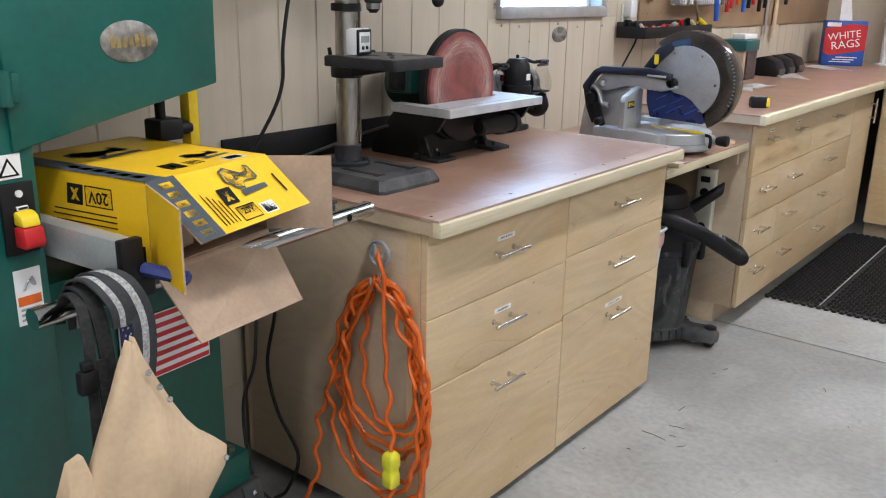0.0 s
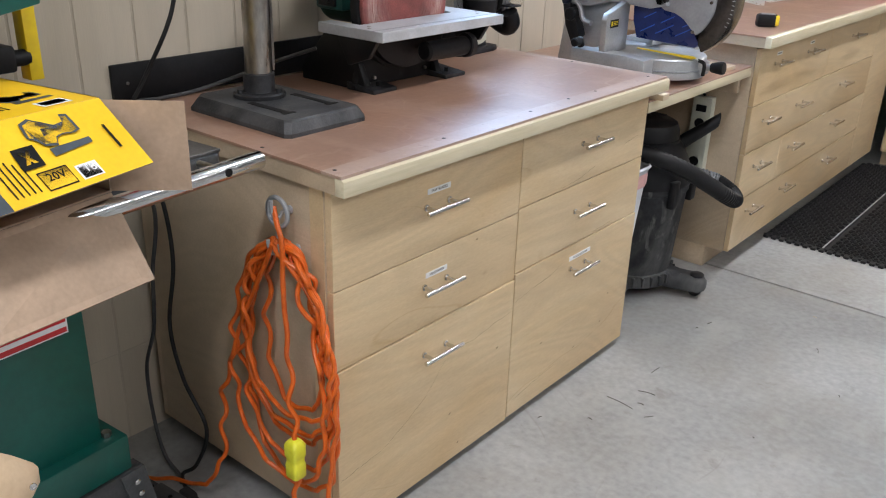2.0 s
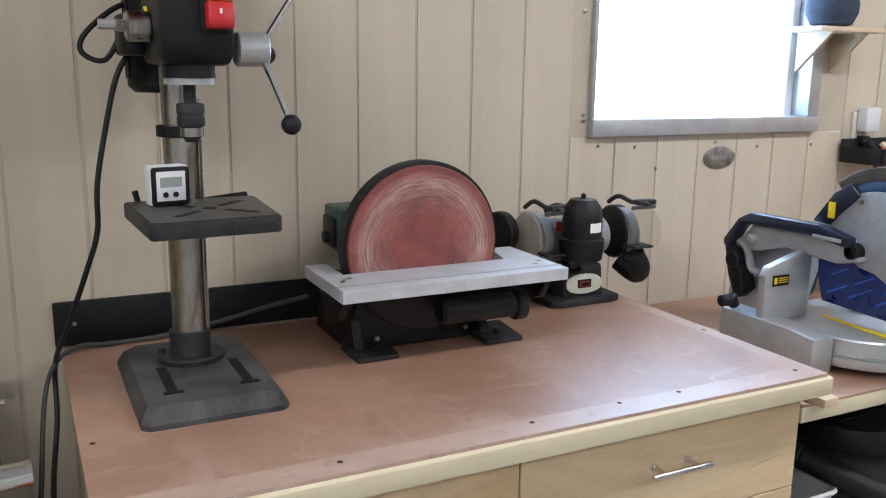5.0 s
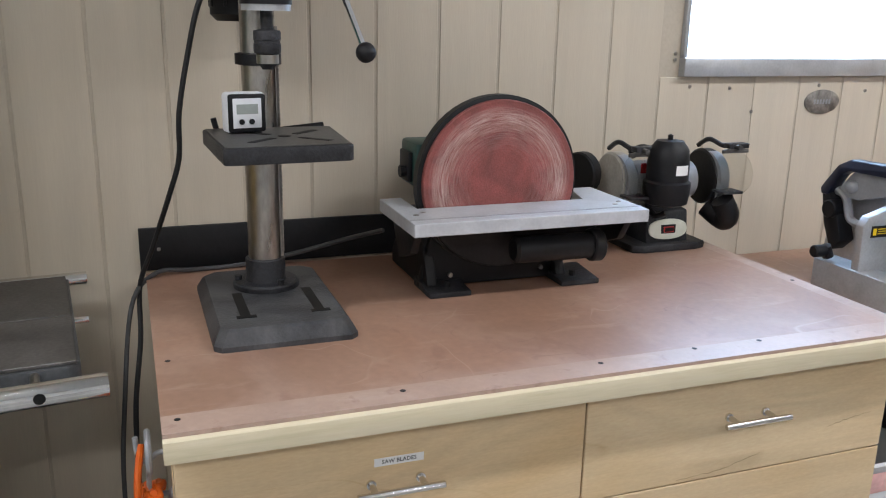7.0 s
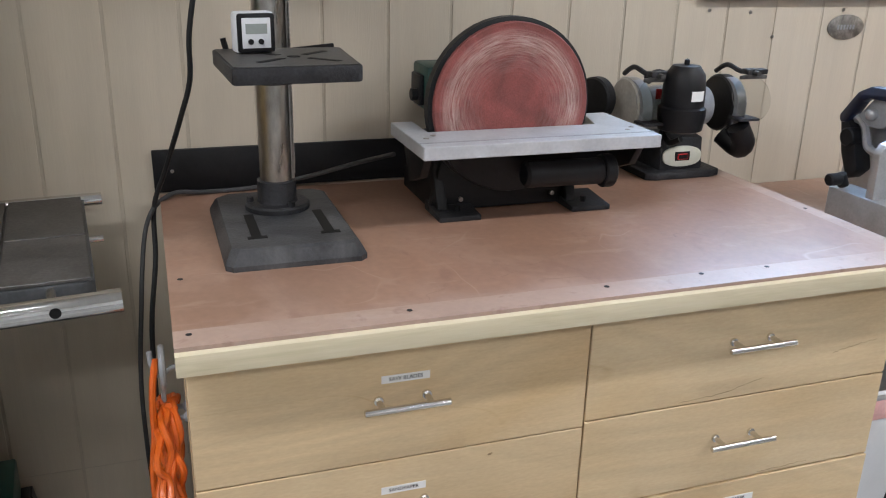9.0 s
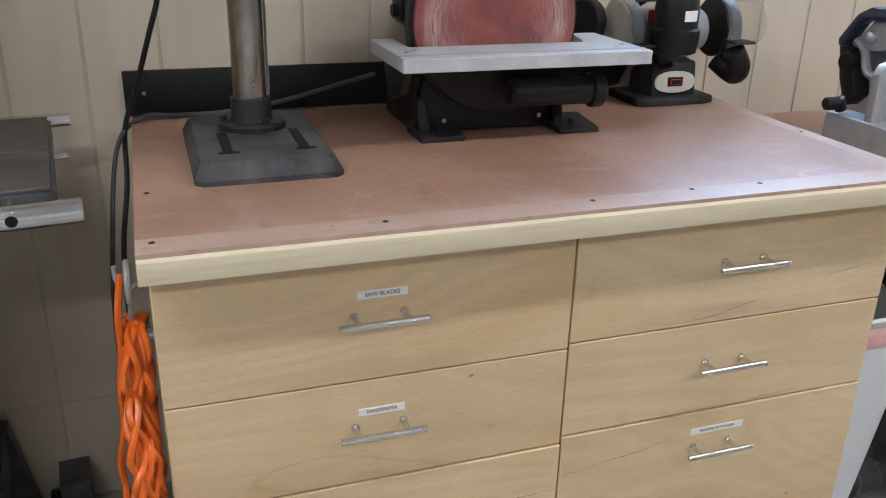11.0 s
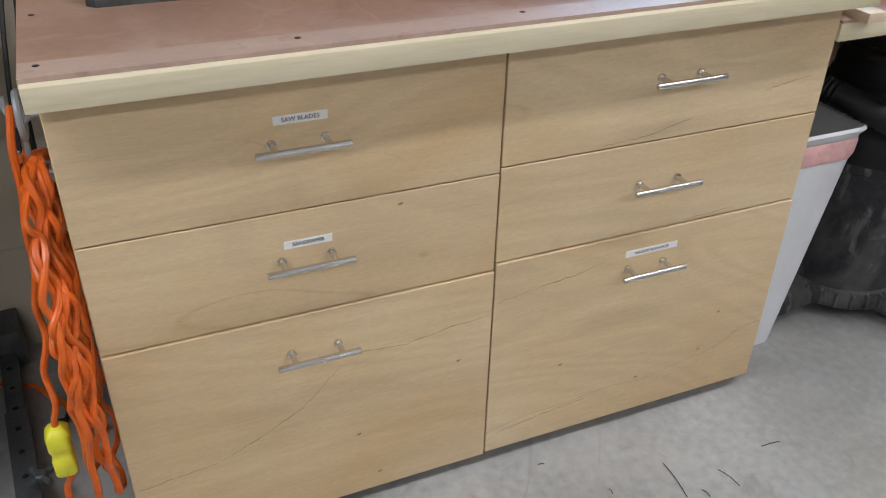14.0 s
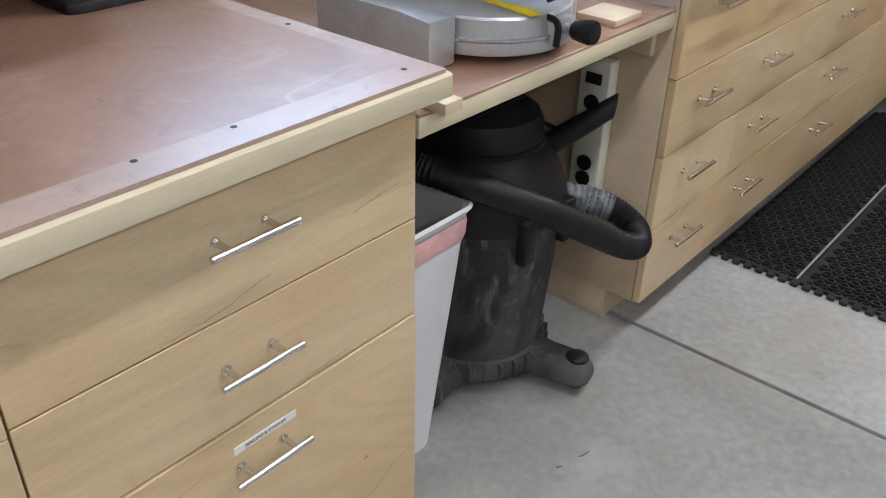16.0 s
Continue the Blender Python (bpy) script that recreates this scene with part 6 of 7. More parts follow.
                g.lathe([(0.007, 0), (0.007, 0.003), (0.004, 0.005), (0, 0.005)], (px + 0.002, y - 0.012 + dy * (1 - z / 0.26), z), (1, 0, 0), seg=10)
                part("bolt", g, CHROME, leg)
    # slotted adjusting bars and wheels of the mobile base
    for y in (1.318, 0.40):
        g = Geo()
        g.box(-1.88, -1.56, y, y + 0.035, 0.03, 0.060, 0.003)
        g.box(-1.58, -1.27, y - 0.004, y + 0.039, 0.026, 0.064, 0.003)
        g.box(-1.88, -1.78, y - 0.01, y + 0.055, 0.02, 0.11, 0.003)
        for k in range(9):
            hz = 0.0602 if k < 5 else 0.0642
            g.lathe([(0.0095, 0), (0.0095, 0.0012), (0.0065, 0.0012), (0.006, 0.0)], (-1.86 + k * 0.068, y + 0.0175, hz), seg=14)
        br = part("mobile_base_bar", g, CASTGREY, t, "grey slotted base bar")
        # each hole is a black disc, its inner shade put into the colour
        for k in range(9):
            g = Geo()
            g.lathe([(0.006, 0), (0, 0.0004)], (-1.86 + k * 0.068, y + 0.0175, 0.0603 if k < 5 else 0.0643), seg=12)
            part("hole", g, INK_SHADE, br)
        g = Geo()
        g.cyl((-1.345, y + 0.045, 0.064), (-1.345, y + 0.045, 0.095), 0.007, seg=10)
        g.cyl((-1.345, y + 0.045, 0.082), (-1.345, y + 0.045, 0.098), 0.012, seg=14, bevel=0.003)
        for k in range(4):
            d = Vector((math.cos(0.5 + k * math.pi / 2), math.sin(0.5 + k * math.pi / 2), 0))
            p = Vector((-1.345, y + 0.045, 0.09))
            g.tube([p, p + d * 0.014, p + d * 0.028], 0.0062, 8)
        part("star_knob", g, CASTGREY, br, "grey star-shaped clamping knob")
        for x in (-1.84, -1.30):
            g = Geo()
            g.cyl((x, y - 0.035, 0.03), (x, y - 0.012, 0.03), 0.03, seg=18, bevel=0.004)
            part("wheel", g, BLACK, br)
    # table with its rails and fence
    g = Geo()
    g.prism([(-1.772, 0.93), (-1.335, 0.93), (-1.319, 0.95), (-1.319, 1.385), (-1.335, 1.402), (-1.76, 1.402), (-1.772, 1.39)], (0, 0, 0.888), (1, 0, 0), (0, 1, 0), (0, 0, 0.036), 0.003)
    tb = part("table", g, CASTGREY, t, smooth=20)
    for a, b, c, d in ((-1.768, -1.535, 1.272, 1.397), (-1.530, -1.324, 1.272, 1.397), (-1.768, -1.535, 0.935, 1.267), (-1.530, -1.324, 0.935, 1.267)):
        g = Geo()
        g.box(a, b, c, d, 0.924, 0.930, 0.001, seg=1)
        part("table_plate", g, CASTTOP, tb, "ground cast-iron table top")
    g = Geo()
    g.tube([(-1.262, 0.618, 0.903), (-1.262, 1.0, 0.907), (-1.262, 1.434, 0.912)], 0.0175, 18, 3)
    rail = part("front_rail", g, CHROME, t, "chrome tubular fence rail")
    # the rail's hole is a black disc that paints its shaded inside
    g = Geo()
    g.cyl((-1.2450, 1.345, 0.912), (-1.2440, 1.345, 0.912), 0.008, seg=14)
    part("hole", g, INK_SHADE, rail)
    for y in (1.0, 1.34):
        g = Geo()
        g.cyl((-1.319, y, 0.915), (-1.262, y, 0.915), 0.007, seg=10)
        part("rail_bolt", g, STEEL, rail)
    g = Geo()
    g.cyl((-1.795, 0.80, 0.915), (-1.795, 1.435, 0.915), 0.0125, seg=16)
    part("rear_rail", g, CHROME, t, "chrome rear rail")
    g = Geo()
    g.cyl((-1.56, 1.402, 0.91), (-1.56, 1.425, 0.91), 0.006, seg=10)
    part("table_pin", g, CHROME, tb)
    g = Geo()
    g.box(-1.68, -1.215, 0.742, 0.775, 0.945, 1.005, 0.002)
    fe = part("fence", g, ALU, t, "aluminium fence bar")
    g = Geo()
    g.box(-1.215, -1.198, 0.738, 0.779, 0.940, 1.008, 0.003)
    part("end_cap", g, BLACK, fe)
    g = Geo()
    g.box(-1.29, -1.20, 0.71, 0.80, 0.905, 0.945, 0.006)
    part("fence_block", g, BLACK_PAINT, fe)
    g = Geo()
    g.cyl((-1.20, 0.775, 0.955), (-1.125, 0.805, 0.945), 0.0115, seg=6, bevel=0.002)
    part("fence_lever", g, NAVYMETAL, fe, "dark blue fence lever grip")
    # blade guide post and guard
    g = Geo()
    g.cyl((-1.56, 1.115, 1.10), (-1.56, 1.115, 1.26), 0.011, seg=12)
    g.box(-1.585, -1.53, 1.09, 1.15, 1.08, 1.125, 0.006)
    g.cyl((-1.55, 1.15, 1.10), (-1.55, 1.18, 1.10), 0.014, seg=14)
    part("blade_guide", g, BLACK_PAINT, t)
    g = Geo()
    g.box(-1.57, -1.54, 1.175, 1.20, 1.06, 1.30, 0.002)
    part("blade_guard", g, YPLASTIC, t, "yellow blade guard")
    return t


CASTGREY = material("grey_hammered_steel", (0.075, 0.08, 0.085), 0.42, metal=0.3, vary=0.18, scale=14, fine=150, bump=0.1, spots=0.2)
band_saw().location += Vector((-0.012, 0.022, 0.0))

# flag print fixed to the lower case
fl = thing("flag_print", (-1.46, 1.03, 0.61), "small striped flag print on the saw case", "flag", rz=5)
FX, FY0, FY1, FZ0, FZ1 = -1.462, 0.895, 1.118, 0.612, 0.752
g = Geo()
g.box(FX - 0.001, FX, FY0, FY1, FZ0, FZ1)
sheet = part("sheet", g, WHITE, fl)
n = 13
h = (FZ1 - FZ0 - 0.006) / n
for k in range(0, n, 2):
    g = Geo()
    a = FY0 + 0.003 if k < 6 else FY0 + 0.075
    g.box(FX, FX + 0.0006, a, FY1 - 0.003, FZ0 + 0.003 + k * h, FZ0 + 0.003 + (k + 1) * h)
    part("stripe", g, RED, fl)
g = Geo()
g.box(FX, FX + 0.0006, FY0 + 0.003, FY0 + 0.075, FZ0 + 0.003 + 6 * h, FZ1 - 0.003)
g.slot = 1
for r in range(5):
    for c in range(6):
        yy, zz = FY0 + 0.010 + c * 0.0118 + (r % 2) * 0.005, FZ0 + 0.010 + 6 * h + r * 0.0145
        star = [((0.0034 if q % 2 == 0 else 0.0014) * math.sin(q * math.pi / 5), (0.0034 if q % 2 == 0 else 0.0014) * math.cos(q * math.pi / 5)) for q in range(10)]
        if zz < FZ1 - 0.006 and yy < FY0 + 0.072:
            g.prism(star, (FX + 0.0006, yy, zz), (0, 1, 0), (0, 0, 1), (0.0004, 0, 0))
fl.location += Vector((-0.014, 0.026, -0.004))
part("canton", g, [FLAGBLUE := material("flag_blue", (0.02, 0.035, 0.17), 0.5, vary=0.1, bump=0), WHITE], fl)

# ---------------------------------------------------------------- open yellow box on the saw table


def open_box():
    """Built lying along y: mouth towards +x, then turned."""
    W, Hh, D = 0.305, 0.152, 0.36
    A = Vector((-1.225, 0.858, 0.931))
    t = thing("cardboard_box", A, "open yellow printed cardboard box on its side", "box", rz=11)
    x0, y0, z0 = A
    th = 0.003

    def panel(nm, corners, outer, inner, lab="", prints=()):
        """A sheet of card from four corners; its first side is printed."""
        c = [Vector(p) for p in corners]
        nrm = (c[1] - c[0]).cross(c[3] - c[0]).normalized()
        g = Geo()
        va = [g.bm.verts.new(p) for p in c]
        vb = [g.bm.verts.new(p - nrm * th) for p in c]
        f = g.bm.faces.new(va)
        f.material_index = 0
        f = g.bm.faces.new(list(reversed(vb)))
        f.material_index = 1
        for k in range(4):
            j = (k + 1) % 4
            f = g.bm.faces.new((va[j], va[k], vb[k], vb[j]))
            f.material_index = 1
        p = part(nm, g, [outer, inner], t, lab, smooth=0)
        u, v = c[1] - c[0], c[3] - c[0]
        for name, mat, poly in prints:
            g = Geo()
            g.prism(poly, c[0] + nrm * 0.0004, u, v, nrm * 0.0004)
            part(name, g, mat, p, smooth=0)
        return p, c, nrm

    def rect(a, b, c, d):
        return [(a, b), (c, b), (c, d), (a, d)]

    zt = z0 + Hh
    def mark(ox, oy, w, h):
        """A slanted black badge with a yellow cross in it."""
        q = [(0.0, 0.0), (0.9, 0.0), (1.0, 1.0), (0.1, 1.0)]
        x1 = [(0.25, 0.2), (0.42, 0.2), (0.75, 0.8), (0.58, 0.8)]
        x2 = [(0.58, 0.2), (0.75, 0.2), (0.42, 0.8), (0.25, 0.8)]
        return [("badge", INK_SHADE, [(ox + w * p, oy + h * r) for p, r in q])] + [("badge_mark", YELLOW, [(ox + w * p, oy + h * r) for p, r in x]) for x in (x1, x2)]

    def nailer(ox, oy, w, h):
        """A line drawing of a cordless nailer: dark contour, yellow inside, dark magazine."""
        body = [(0.0, 0.55), (0.05, 0.92), (0.25, 1.0), (0.42, 0.86), (0.62, 0.70), (0.80, 0.72), (0.84, 0.92), (0.98, 0.88), (1.0, 0.45), (0.86, 0.40), (0.66, 0.44), (0.50, 0.40), (0.42, 0.22), (0.20, 0.28), (0.12, 0.45)]
        mag = [(0.22, 0.0), (1.04, 0.08), (1.04, 0.22), (0.22, 0.20)]
        grip = [(0.30, 0.50), (0.60, 0.56), (0.60, 0.64), (0.34, 0.70)]
        cx_, cy_ = 0.5, 0.6
        inner = [(cx_ + (p - cx_) * 0.9, cy_ + (r - cy_) * 0.84) for p, r in body]
        return [(nm, mt, [(ox + w * p, oy + h * r) for p, r in poly]) for nm, mt, poly in (("picture", NAVY, body), ("picture_field", YELLOW, inner), ("picture", NAVY, mag), ("picture", NAVY, grip))]
    top_prints = [("band", NAVY, rect(0.0, 0.0, 0.15, 1.0))] + [("lettering", YELLOW, rect(0.045, 0.08 + 0.085 * k, 0.11, 0.145 + 0.085 * k)) for k in range(6)]
    top_prints += nailer(0.62, 0.16, 0.26, 0.17) + mark(0.32, 0.10, 0.14, 0.12) + [("badge", WHITE, rect(0.72, 0.04, 0.88, 0.12)), ("badge", INK_SHADE, rect(0.735, 0.05, 0.865, 0.11))]
    top_prints += nailer(0.25, 0.58, 0.40, 0.26) + [("print", INK_SHADE, rect(0.50 + 0.03 * k, 0.11, 0.508 + 0.03 * k, 0.19)) for k in range(4)]
    # body: corner, then along the mouth, then into the depth
    panel("top_panel", [(x0, y0, zt), (x0, y0 + W, zt), (x0 - D, y0 + W, zt), (x0 - D, y0, zt)], YELLOW, CARD, prints=top_prints)
    panel("bottom_panel", [(x0, y0, z0), (x0 - D, y0, z0), (x0 - D, y0 + W, z0), (x0, y0 + W, z0)], YELLOW, CARD)
    side_prints = mark(0.47, 0.62, 0.12, 0.24) + [("frame", INK_SHADE, rect(0.60, 0.62, 0.78, 0.86)), ("field", YELLOW, rect(0.606, 0.635, 0.774, 0.845)), ("slot", INK_SHADE, rect(0.09, 0.30, 0.15, 0.88))]
    side_prints += [("banner", INK_SHADE, rect(0.22, 0.02, 0.97, 0.27)), ("banner_field", YELLOW, rect(0.245, 0.05, 0.95, 0.24)), ("lettering", INK_SHADE, rect(0.30, 0.07, 0.56, 0.22))]
    side_prints += [("print", INK_SHADE, rect(0.34 + 0.012 * k, 0.34 + 0.065 * k, 0.80, 0.355 + 0.065 * k)) for k in range(4)]
    sp, c, nrm = panel("side_panel", [(x0 - D, y0, z0), (x0, y0, z0), (x0, y0, zt), (x0 - D, y0, zt)], YELLOW, CARD, prints=side_prints)
    g = Geo()
    m = Matrix.Translation((x0 - D * 0.31, y0 - 0.0012, z0 + Hh * 0.74)) @ Matrix(((1, 0, 0, 0), (0, 0, -1, 0), (0, 1, 0, 0), (0, 0, 0, 1))) @ Matrix.Rotation(math.pi, 4, "Z")
    g.text("20V", 0.030, m, 0.0006)
    part("lettering", g, INK_SHADE, sp)
    panel("side_panel", [(x0, y0 + W, z0), (x0 - D, y0 + W, z0), (x0 - D, y0 + W, zt), (x0, y0 + W, zt)], YELLOW, CARD)
    panel("back_panel", [(x0 - D, y0, z0), (x0 - D, y0, zt), (x0 - D, y0 + W, zt), (x0 - D, y0 + W, z0)], YELLOW, CARD)
    # flaps round the mouth
    fp = [("band", NAVY, rect(0.0, 0.0, 0.20, 1.0))] + [("lettering", YELLOW, rect(0.055, 0.06 + 0.155 * k, 0.145, 0.155 + 0.155 * k)) for k in range(6)]
    fp += [("letter_gap", NAVY, rect(0.085, 0.085 + 0.155 * k, 0.118, 0.125 + 0.155 * k)) for k in range(6)]
    fp += nailer(0.50, 0.42, 0.28, 0.50) + mark(0.37, 0.36, 0.13, 0.26) + [("badge", WHITE, rect(0.60, 0.07, 0.72, 0.25)), ("badge", INK_SHADE, rect(0.61, 0.085, 0.71, 0.235)), ("frame", INK_SHADE, rect(0.41, 0.07, 0.57, 0.30)), ("field", YELLOW, rect(0.415, 0.085, 0.565, 0.285))]
    fp += [("print", INK_SHADE, rect(0.25 + 0.03 * k, 0.10, 0.257 + 0.03 * k, 0.62 - 0.05 * k)) for k in range(5)]
    fp += [("print", INK_SHADE, rect(0.90, 0.30, 0.915, 0.62))]
    tp, c, nrm = panel("top_flap", [(x0 + 0.108, y0 + 0.006, zt - 0.088), (x0 + 0.108, y0 + W - 0.006, zt - 0.082), (x0 + 0.001, y0 + W - 0.002, zt), (x0 + 0.001, y0 + 0.002, zt)], YELLOW, CARD, "yellow printed flap", prints=fp)
    u, v = (c[1] - c[0]).normalized(), (c[3] - c[0]).normalized()
    g = Geo()
    m = Matrix.Translation(c[0] + (c[1] - c[0]) * 0.67 + (c[3] - c[0]) * 0.185 + nrm * 0.0014) @ Matrix((( *u, 0), (*v, 0), (*nrm, 0), (0, 0, 0, 1))).transposed()
    g.text("18", 0.020, m)
    m = Matrix.Translation(c[0] + (c[1] - c[0]) * 0.49 + (c[3] - c[0]) * 0.21 + nrm * 0.0014) @ Matrix((( *u, 0), (*v, 0), (*nrm, 0), (0, 0, 0, 1))).transposed()
    part("lettering", g, [WHITE], tp)
    g = Geo()
    g.text("20V", 0.018, m, 0.0003)
    part("lettering", g, [INK_SHADE], tp)
    panel("side_flap", [(x0 + 0.14, y0 - 0.070, z0 + 0.006), (x0 + 0.14, y0 - 0.070, zt - 0.012), (x0 + 0.001, y0, zt - 0.003), (x0 + 0.001, y0, z0 + 0.003)], YELLOW, CARD, "yellow flap folded outwards")
    panel("side_flap", [(x0 + 0.001, y0 + W, z0 + 0.003), (x0 + 0.001, y0 + W, zt - 0.003), (x0 + 0.105, y0 + W + 0.070, zt - 0.004), (x0 + 0.105, y0 + W + 0.070, z0 + 0.004)], CARD, CARD, "bare brown cardboard flap")
    panel("bottom_flap", [(x0 + 0.001, y0 + 0.002, z0), (x0 + 0.115, y0 - 0.015, z0 - 0.10), (x0 + 0.085, y0 + W - 0.008, z0 - 0.128), (x0 + 0.001, y0 + W - 0.002, z0)], CARD, CARD, "bare brown cardboard flap hanging down")
    panel("inner_flap", [(x0 - 0.01, y0 + 0.01, z0 + 0.012), (x0 - 0.03, y0 + 0.13, z0 + 0.012), (x0 - 0.03, y0 + 0.13, z0 + 0.10), (x0 - 0.01, y0 + 0.01, z0 + 0.11)], CARD, CARD)
    panel("inner_flap", [(x0 - 0.02, y0 + 0.17, z0 + 0.03), (x0 + 0.01, y0 + W - 0.01, z0 + 0.03), (x0 + 0.01, y0 + W - 0.01, z0 + 0.10), (x0 - 0.02, y0 + 0.17, z0 + 0.10)], CARD, CARD)


open_box()

# ---------------------------------------------------------------- suede tool pouch with straps on the rail


def ribbon(g, pts, width, thick=0.003, twist=0.0):
    """A strap: a flat band through the points, its width along y mostly."""
    raw = [Vector(p) for p in pts]
    pts = []
    for i in range(len(raw) - 1):
        a, b, c, d = raw[max(i - 1, 0)], raw[i], raw[i + 1], raw[min(i + 2, len(raw) - 1)]
        for k in range(5):
            u = k / 5
            pts.append(0.5 * (2 * b + (c - a) * u + (2 * a - 5 * b + 4 * c - d) * u * u + (3 * b - a - 3 * c + d) * u ** 3))
    pts.append(raw[-1])
    rings = []
    for i, p in enumerate(pts):
        d = (pts[min(i + 1, len(pts) - 1)] - pts[max(i - 1, 0)]).normalized()
        s = Vector((math.sin(twist), math.cos(twist), 0))
        s = (s - d * s.dot(d)).normalized()
        nn = d.cross(s)
        rings.append([p - s * width / 2 - nn * thick / 2, p + s * width / 2 - nn * thick / 2, p + s * width / 2 + nn * thick / 2, p - s * width / 2 + nn * thick / 2])
    g.loft(rings)


pouch = thing("tool_pouch", (-1.12, 0.74, 0.5), "tan suede tool pouch hung by black straps", "tool pouch")
rowsP = [(0.872, 0.716, 0.738), (0.84, 0.700, 0.748), (0.80, 0.684, 0.766), (0.75, 0.662, 0.790), (0.705, 0.643, 0.815), (0.675, 0.634, 0.838), (0.648, 0.626, 0.868), (0.622, 0.620, 0.893), (0.598, 0.614, 0.892), (0.57, 0.607, 0.868),
         (0.53, 0.598, 0.832), (0.48, 0.592, 0.79), (0.44, 0.59, 0.75)]
NU = 16
g = Geo()
front, back = [], []
for j, (z, a, b) in enumerate(rowsP):
    fr, bk = [], []
    for k in range(NU + 1):
        u = k / NU
        y = a + (b - a) * u
        lim = min(1, j / 4)
        bul = 0.045 * math.sin(math.pi * u) ** 0.7 * lim + 0.008 * math.sin(9 * u + 1.3 * j * 0.5) * lim * math.sin(math.pi * u)
        fr.append(g.bm.verts.new((-1.115 + bul - 0.02 * u, y, z + 0.006 * math.sin(7 * u))))
        bk.append(g.bm.verts.new((-1.130 - 0.35 * bul - 0.02 * u, y, z + 0.006 * math.sin(7 * u))))
    front.append(fr)
    back.append(bk)
for sheet_, flip in ((front, False), (back, True)):
    for r0, r1 in zip(sheet_, sheet_[1:]):
        for k in range(NU):
            q = (r0[k], r0[k + 1], r1[k + 1], r1[k])
            g.bm.faces.new(q if flip else tuple(reversed(q)))
for k in (0, NU):
    for j in range(len(rowsP) - 1):
        q = (front[j][k], back[j][k], back[j + 1][k], front[j + 1][k])
        g.bm.faces.new(q if k else tuple(reversed(q)))
for r, fl_ in ((0, False), (-1, True)):
    for k in range(NU):
        q = (front[r][k], front[r][k + 1], back[r][k + 1], back[r][k])
        g.bm.faces.new(q if fl_ else tuple(reversed(q)))
bmesh.ops.recalc_face_normals(g.bm, faces=g.bm.faces[:])
part("bag", g, SUEDE, pouch, "soft tan suede bag", smooth=70)
for y, z in ((0.745, 0.825), (0.762, 0.795), (0.778, 0.768), (0.877, 0.620)):
    g = Geo()
    g.lathe([(0.0055, 0), (0.005, 0.002), (0.002, 0.003), (0, 0.002)], (-1.108, y - 0.006, z), (1, -0.1, 0.1), seg=12)
    part("rivet", g, CHROME, pouch)
g = Geo()
g.loft([[(-1.14, 0.610, 0.715), (-1.125, 0.610, 0.715), (-1.125, 0.632, 0.722), (-1.14, 0.632, 0.722)], [(-1.15, 0.596, 0.66), (-1.11, 0.596, 0.66), (-1.11, 0.642, 0.668), (-1.15, 0.642, 0.668)],
        [(-1.15, 0.590, 0.61), (-1.10, 0.590, 0.61), (-1.10, 0.636, 0.61), (-1.15, 0.636, 0.61)]])
part("side_pocket", g, SUEDE, pouch, smooth=70)
WEBPALE = material("pale_woven_stripe", (0.42, 0.42, 0.42), 0.8, vary=0.25, scale=220, fine=300, bump=0.3)
for nm, mat, w, pts, tw in (("strap", WEB, 0.036, [(-1.165, 0.766, 0.79), (-1.160, 0.770, 0.84), (-1.158, 0.768, 0.895), (-1.168, 0.756, 0.940), (-1.195, 0.742, 0.962), (-1.235, 0.732, 0.958), (-1.265, 0.726, 0.92), (-1.27, 0.723, 0.86)], 0.15),
                            ("strap", WEB, 0.030, [(-1.162, 0.736, 0.888), (-1.160, 0.732, 0.920), (-1.175, 0.720, 0.950), (-1.205, 0.712, 0.962), (-1.245, 0.708, 0.945), (-1.265, 0.706, 0.89)], 0.1),
                            ("strap", WEBDARK, 0.024, [(-1.175, 0.718, 0.73), (-1.178, 0.716, 0.80), (-1.180, 0.712, 0.88), (-1.195, 0.706, 0.935), (-1.235, 0.700, 0.945), (-1.265, 0.696, 0.90)], 0.0),
                            ("strap", WEBDARK, 0.016, [(-1.170, 0.680, 0.70), (-1.172, 0.683, 0.78), (-1.176, 0.686, 0.87), (-1.195, 0.688, 0.93), (-1.235, 0.688, 0.935), (-1.262, 0.688, 0.88)], 0.2),
                            ("strap", WEBDARK, 0.014, [(-1.165, 0.696, 0.70), (-1.170, 0.700, 0.78), (-1.175, 0.702, 0.84)], 0.0)):
    g = Geo()
    ribbon(g, pts, w, 0.004, tw)
    band = part(nm, g, mat, pouch, smooth=60)
    if mat == WEB:
        g = Geo()
        ribbon(g, pts, w * 0.30, 0.0054, tw)
        part("stripe", g, WEBPALE, band, "pale woven stripe")
g = Geo()
g.box(-1.178, -1.158, 0.658, 0.688, 0.795, 0.835, 0.006)
g.box(-1.172, -1.158, 0.664, 0.682, 0.835, 0.850, 0.004)
part("buckle", g, BLACK, pouch)

pouch.location += Vector((0.020, 0.012, 0.0))

# orange handle of a tool standing by the stand
g = Geo()
g.tube([(-1.27, 1.02, 0.02), (-1.28, 1.03, 0.12), (-1.30, 1.05, 0.20), (-1.33, 1.06, 0.235), (-1.38, 1.05, 0.24)], 0.012, 10)
whole("clamp_handle", g, ORANGE, (-1.27, 1.02, 0), "orange clamp handle standing by the saw stand", "clamp")

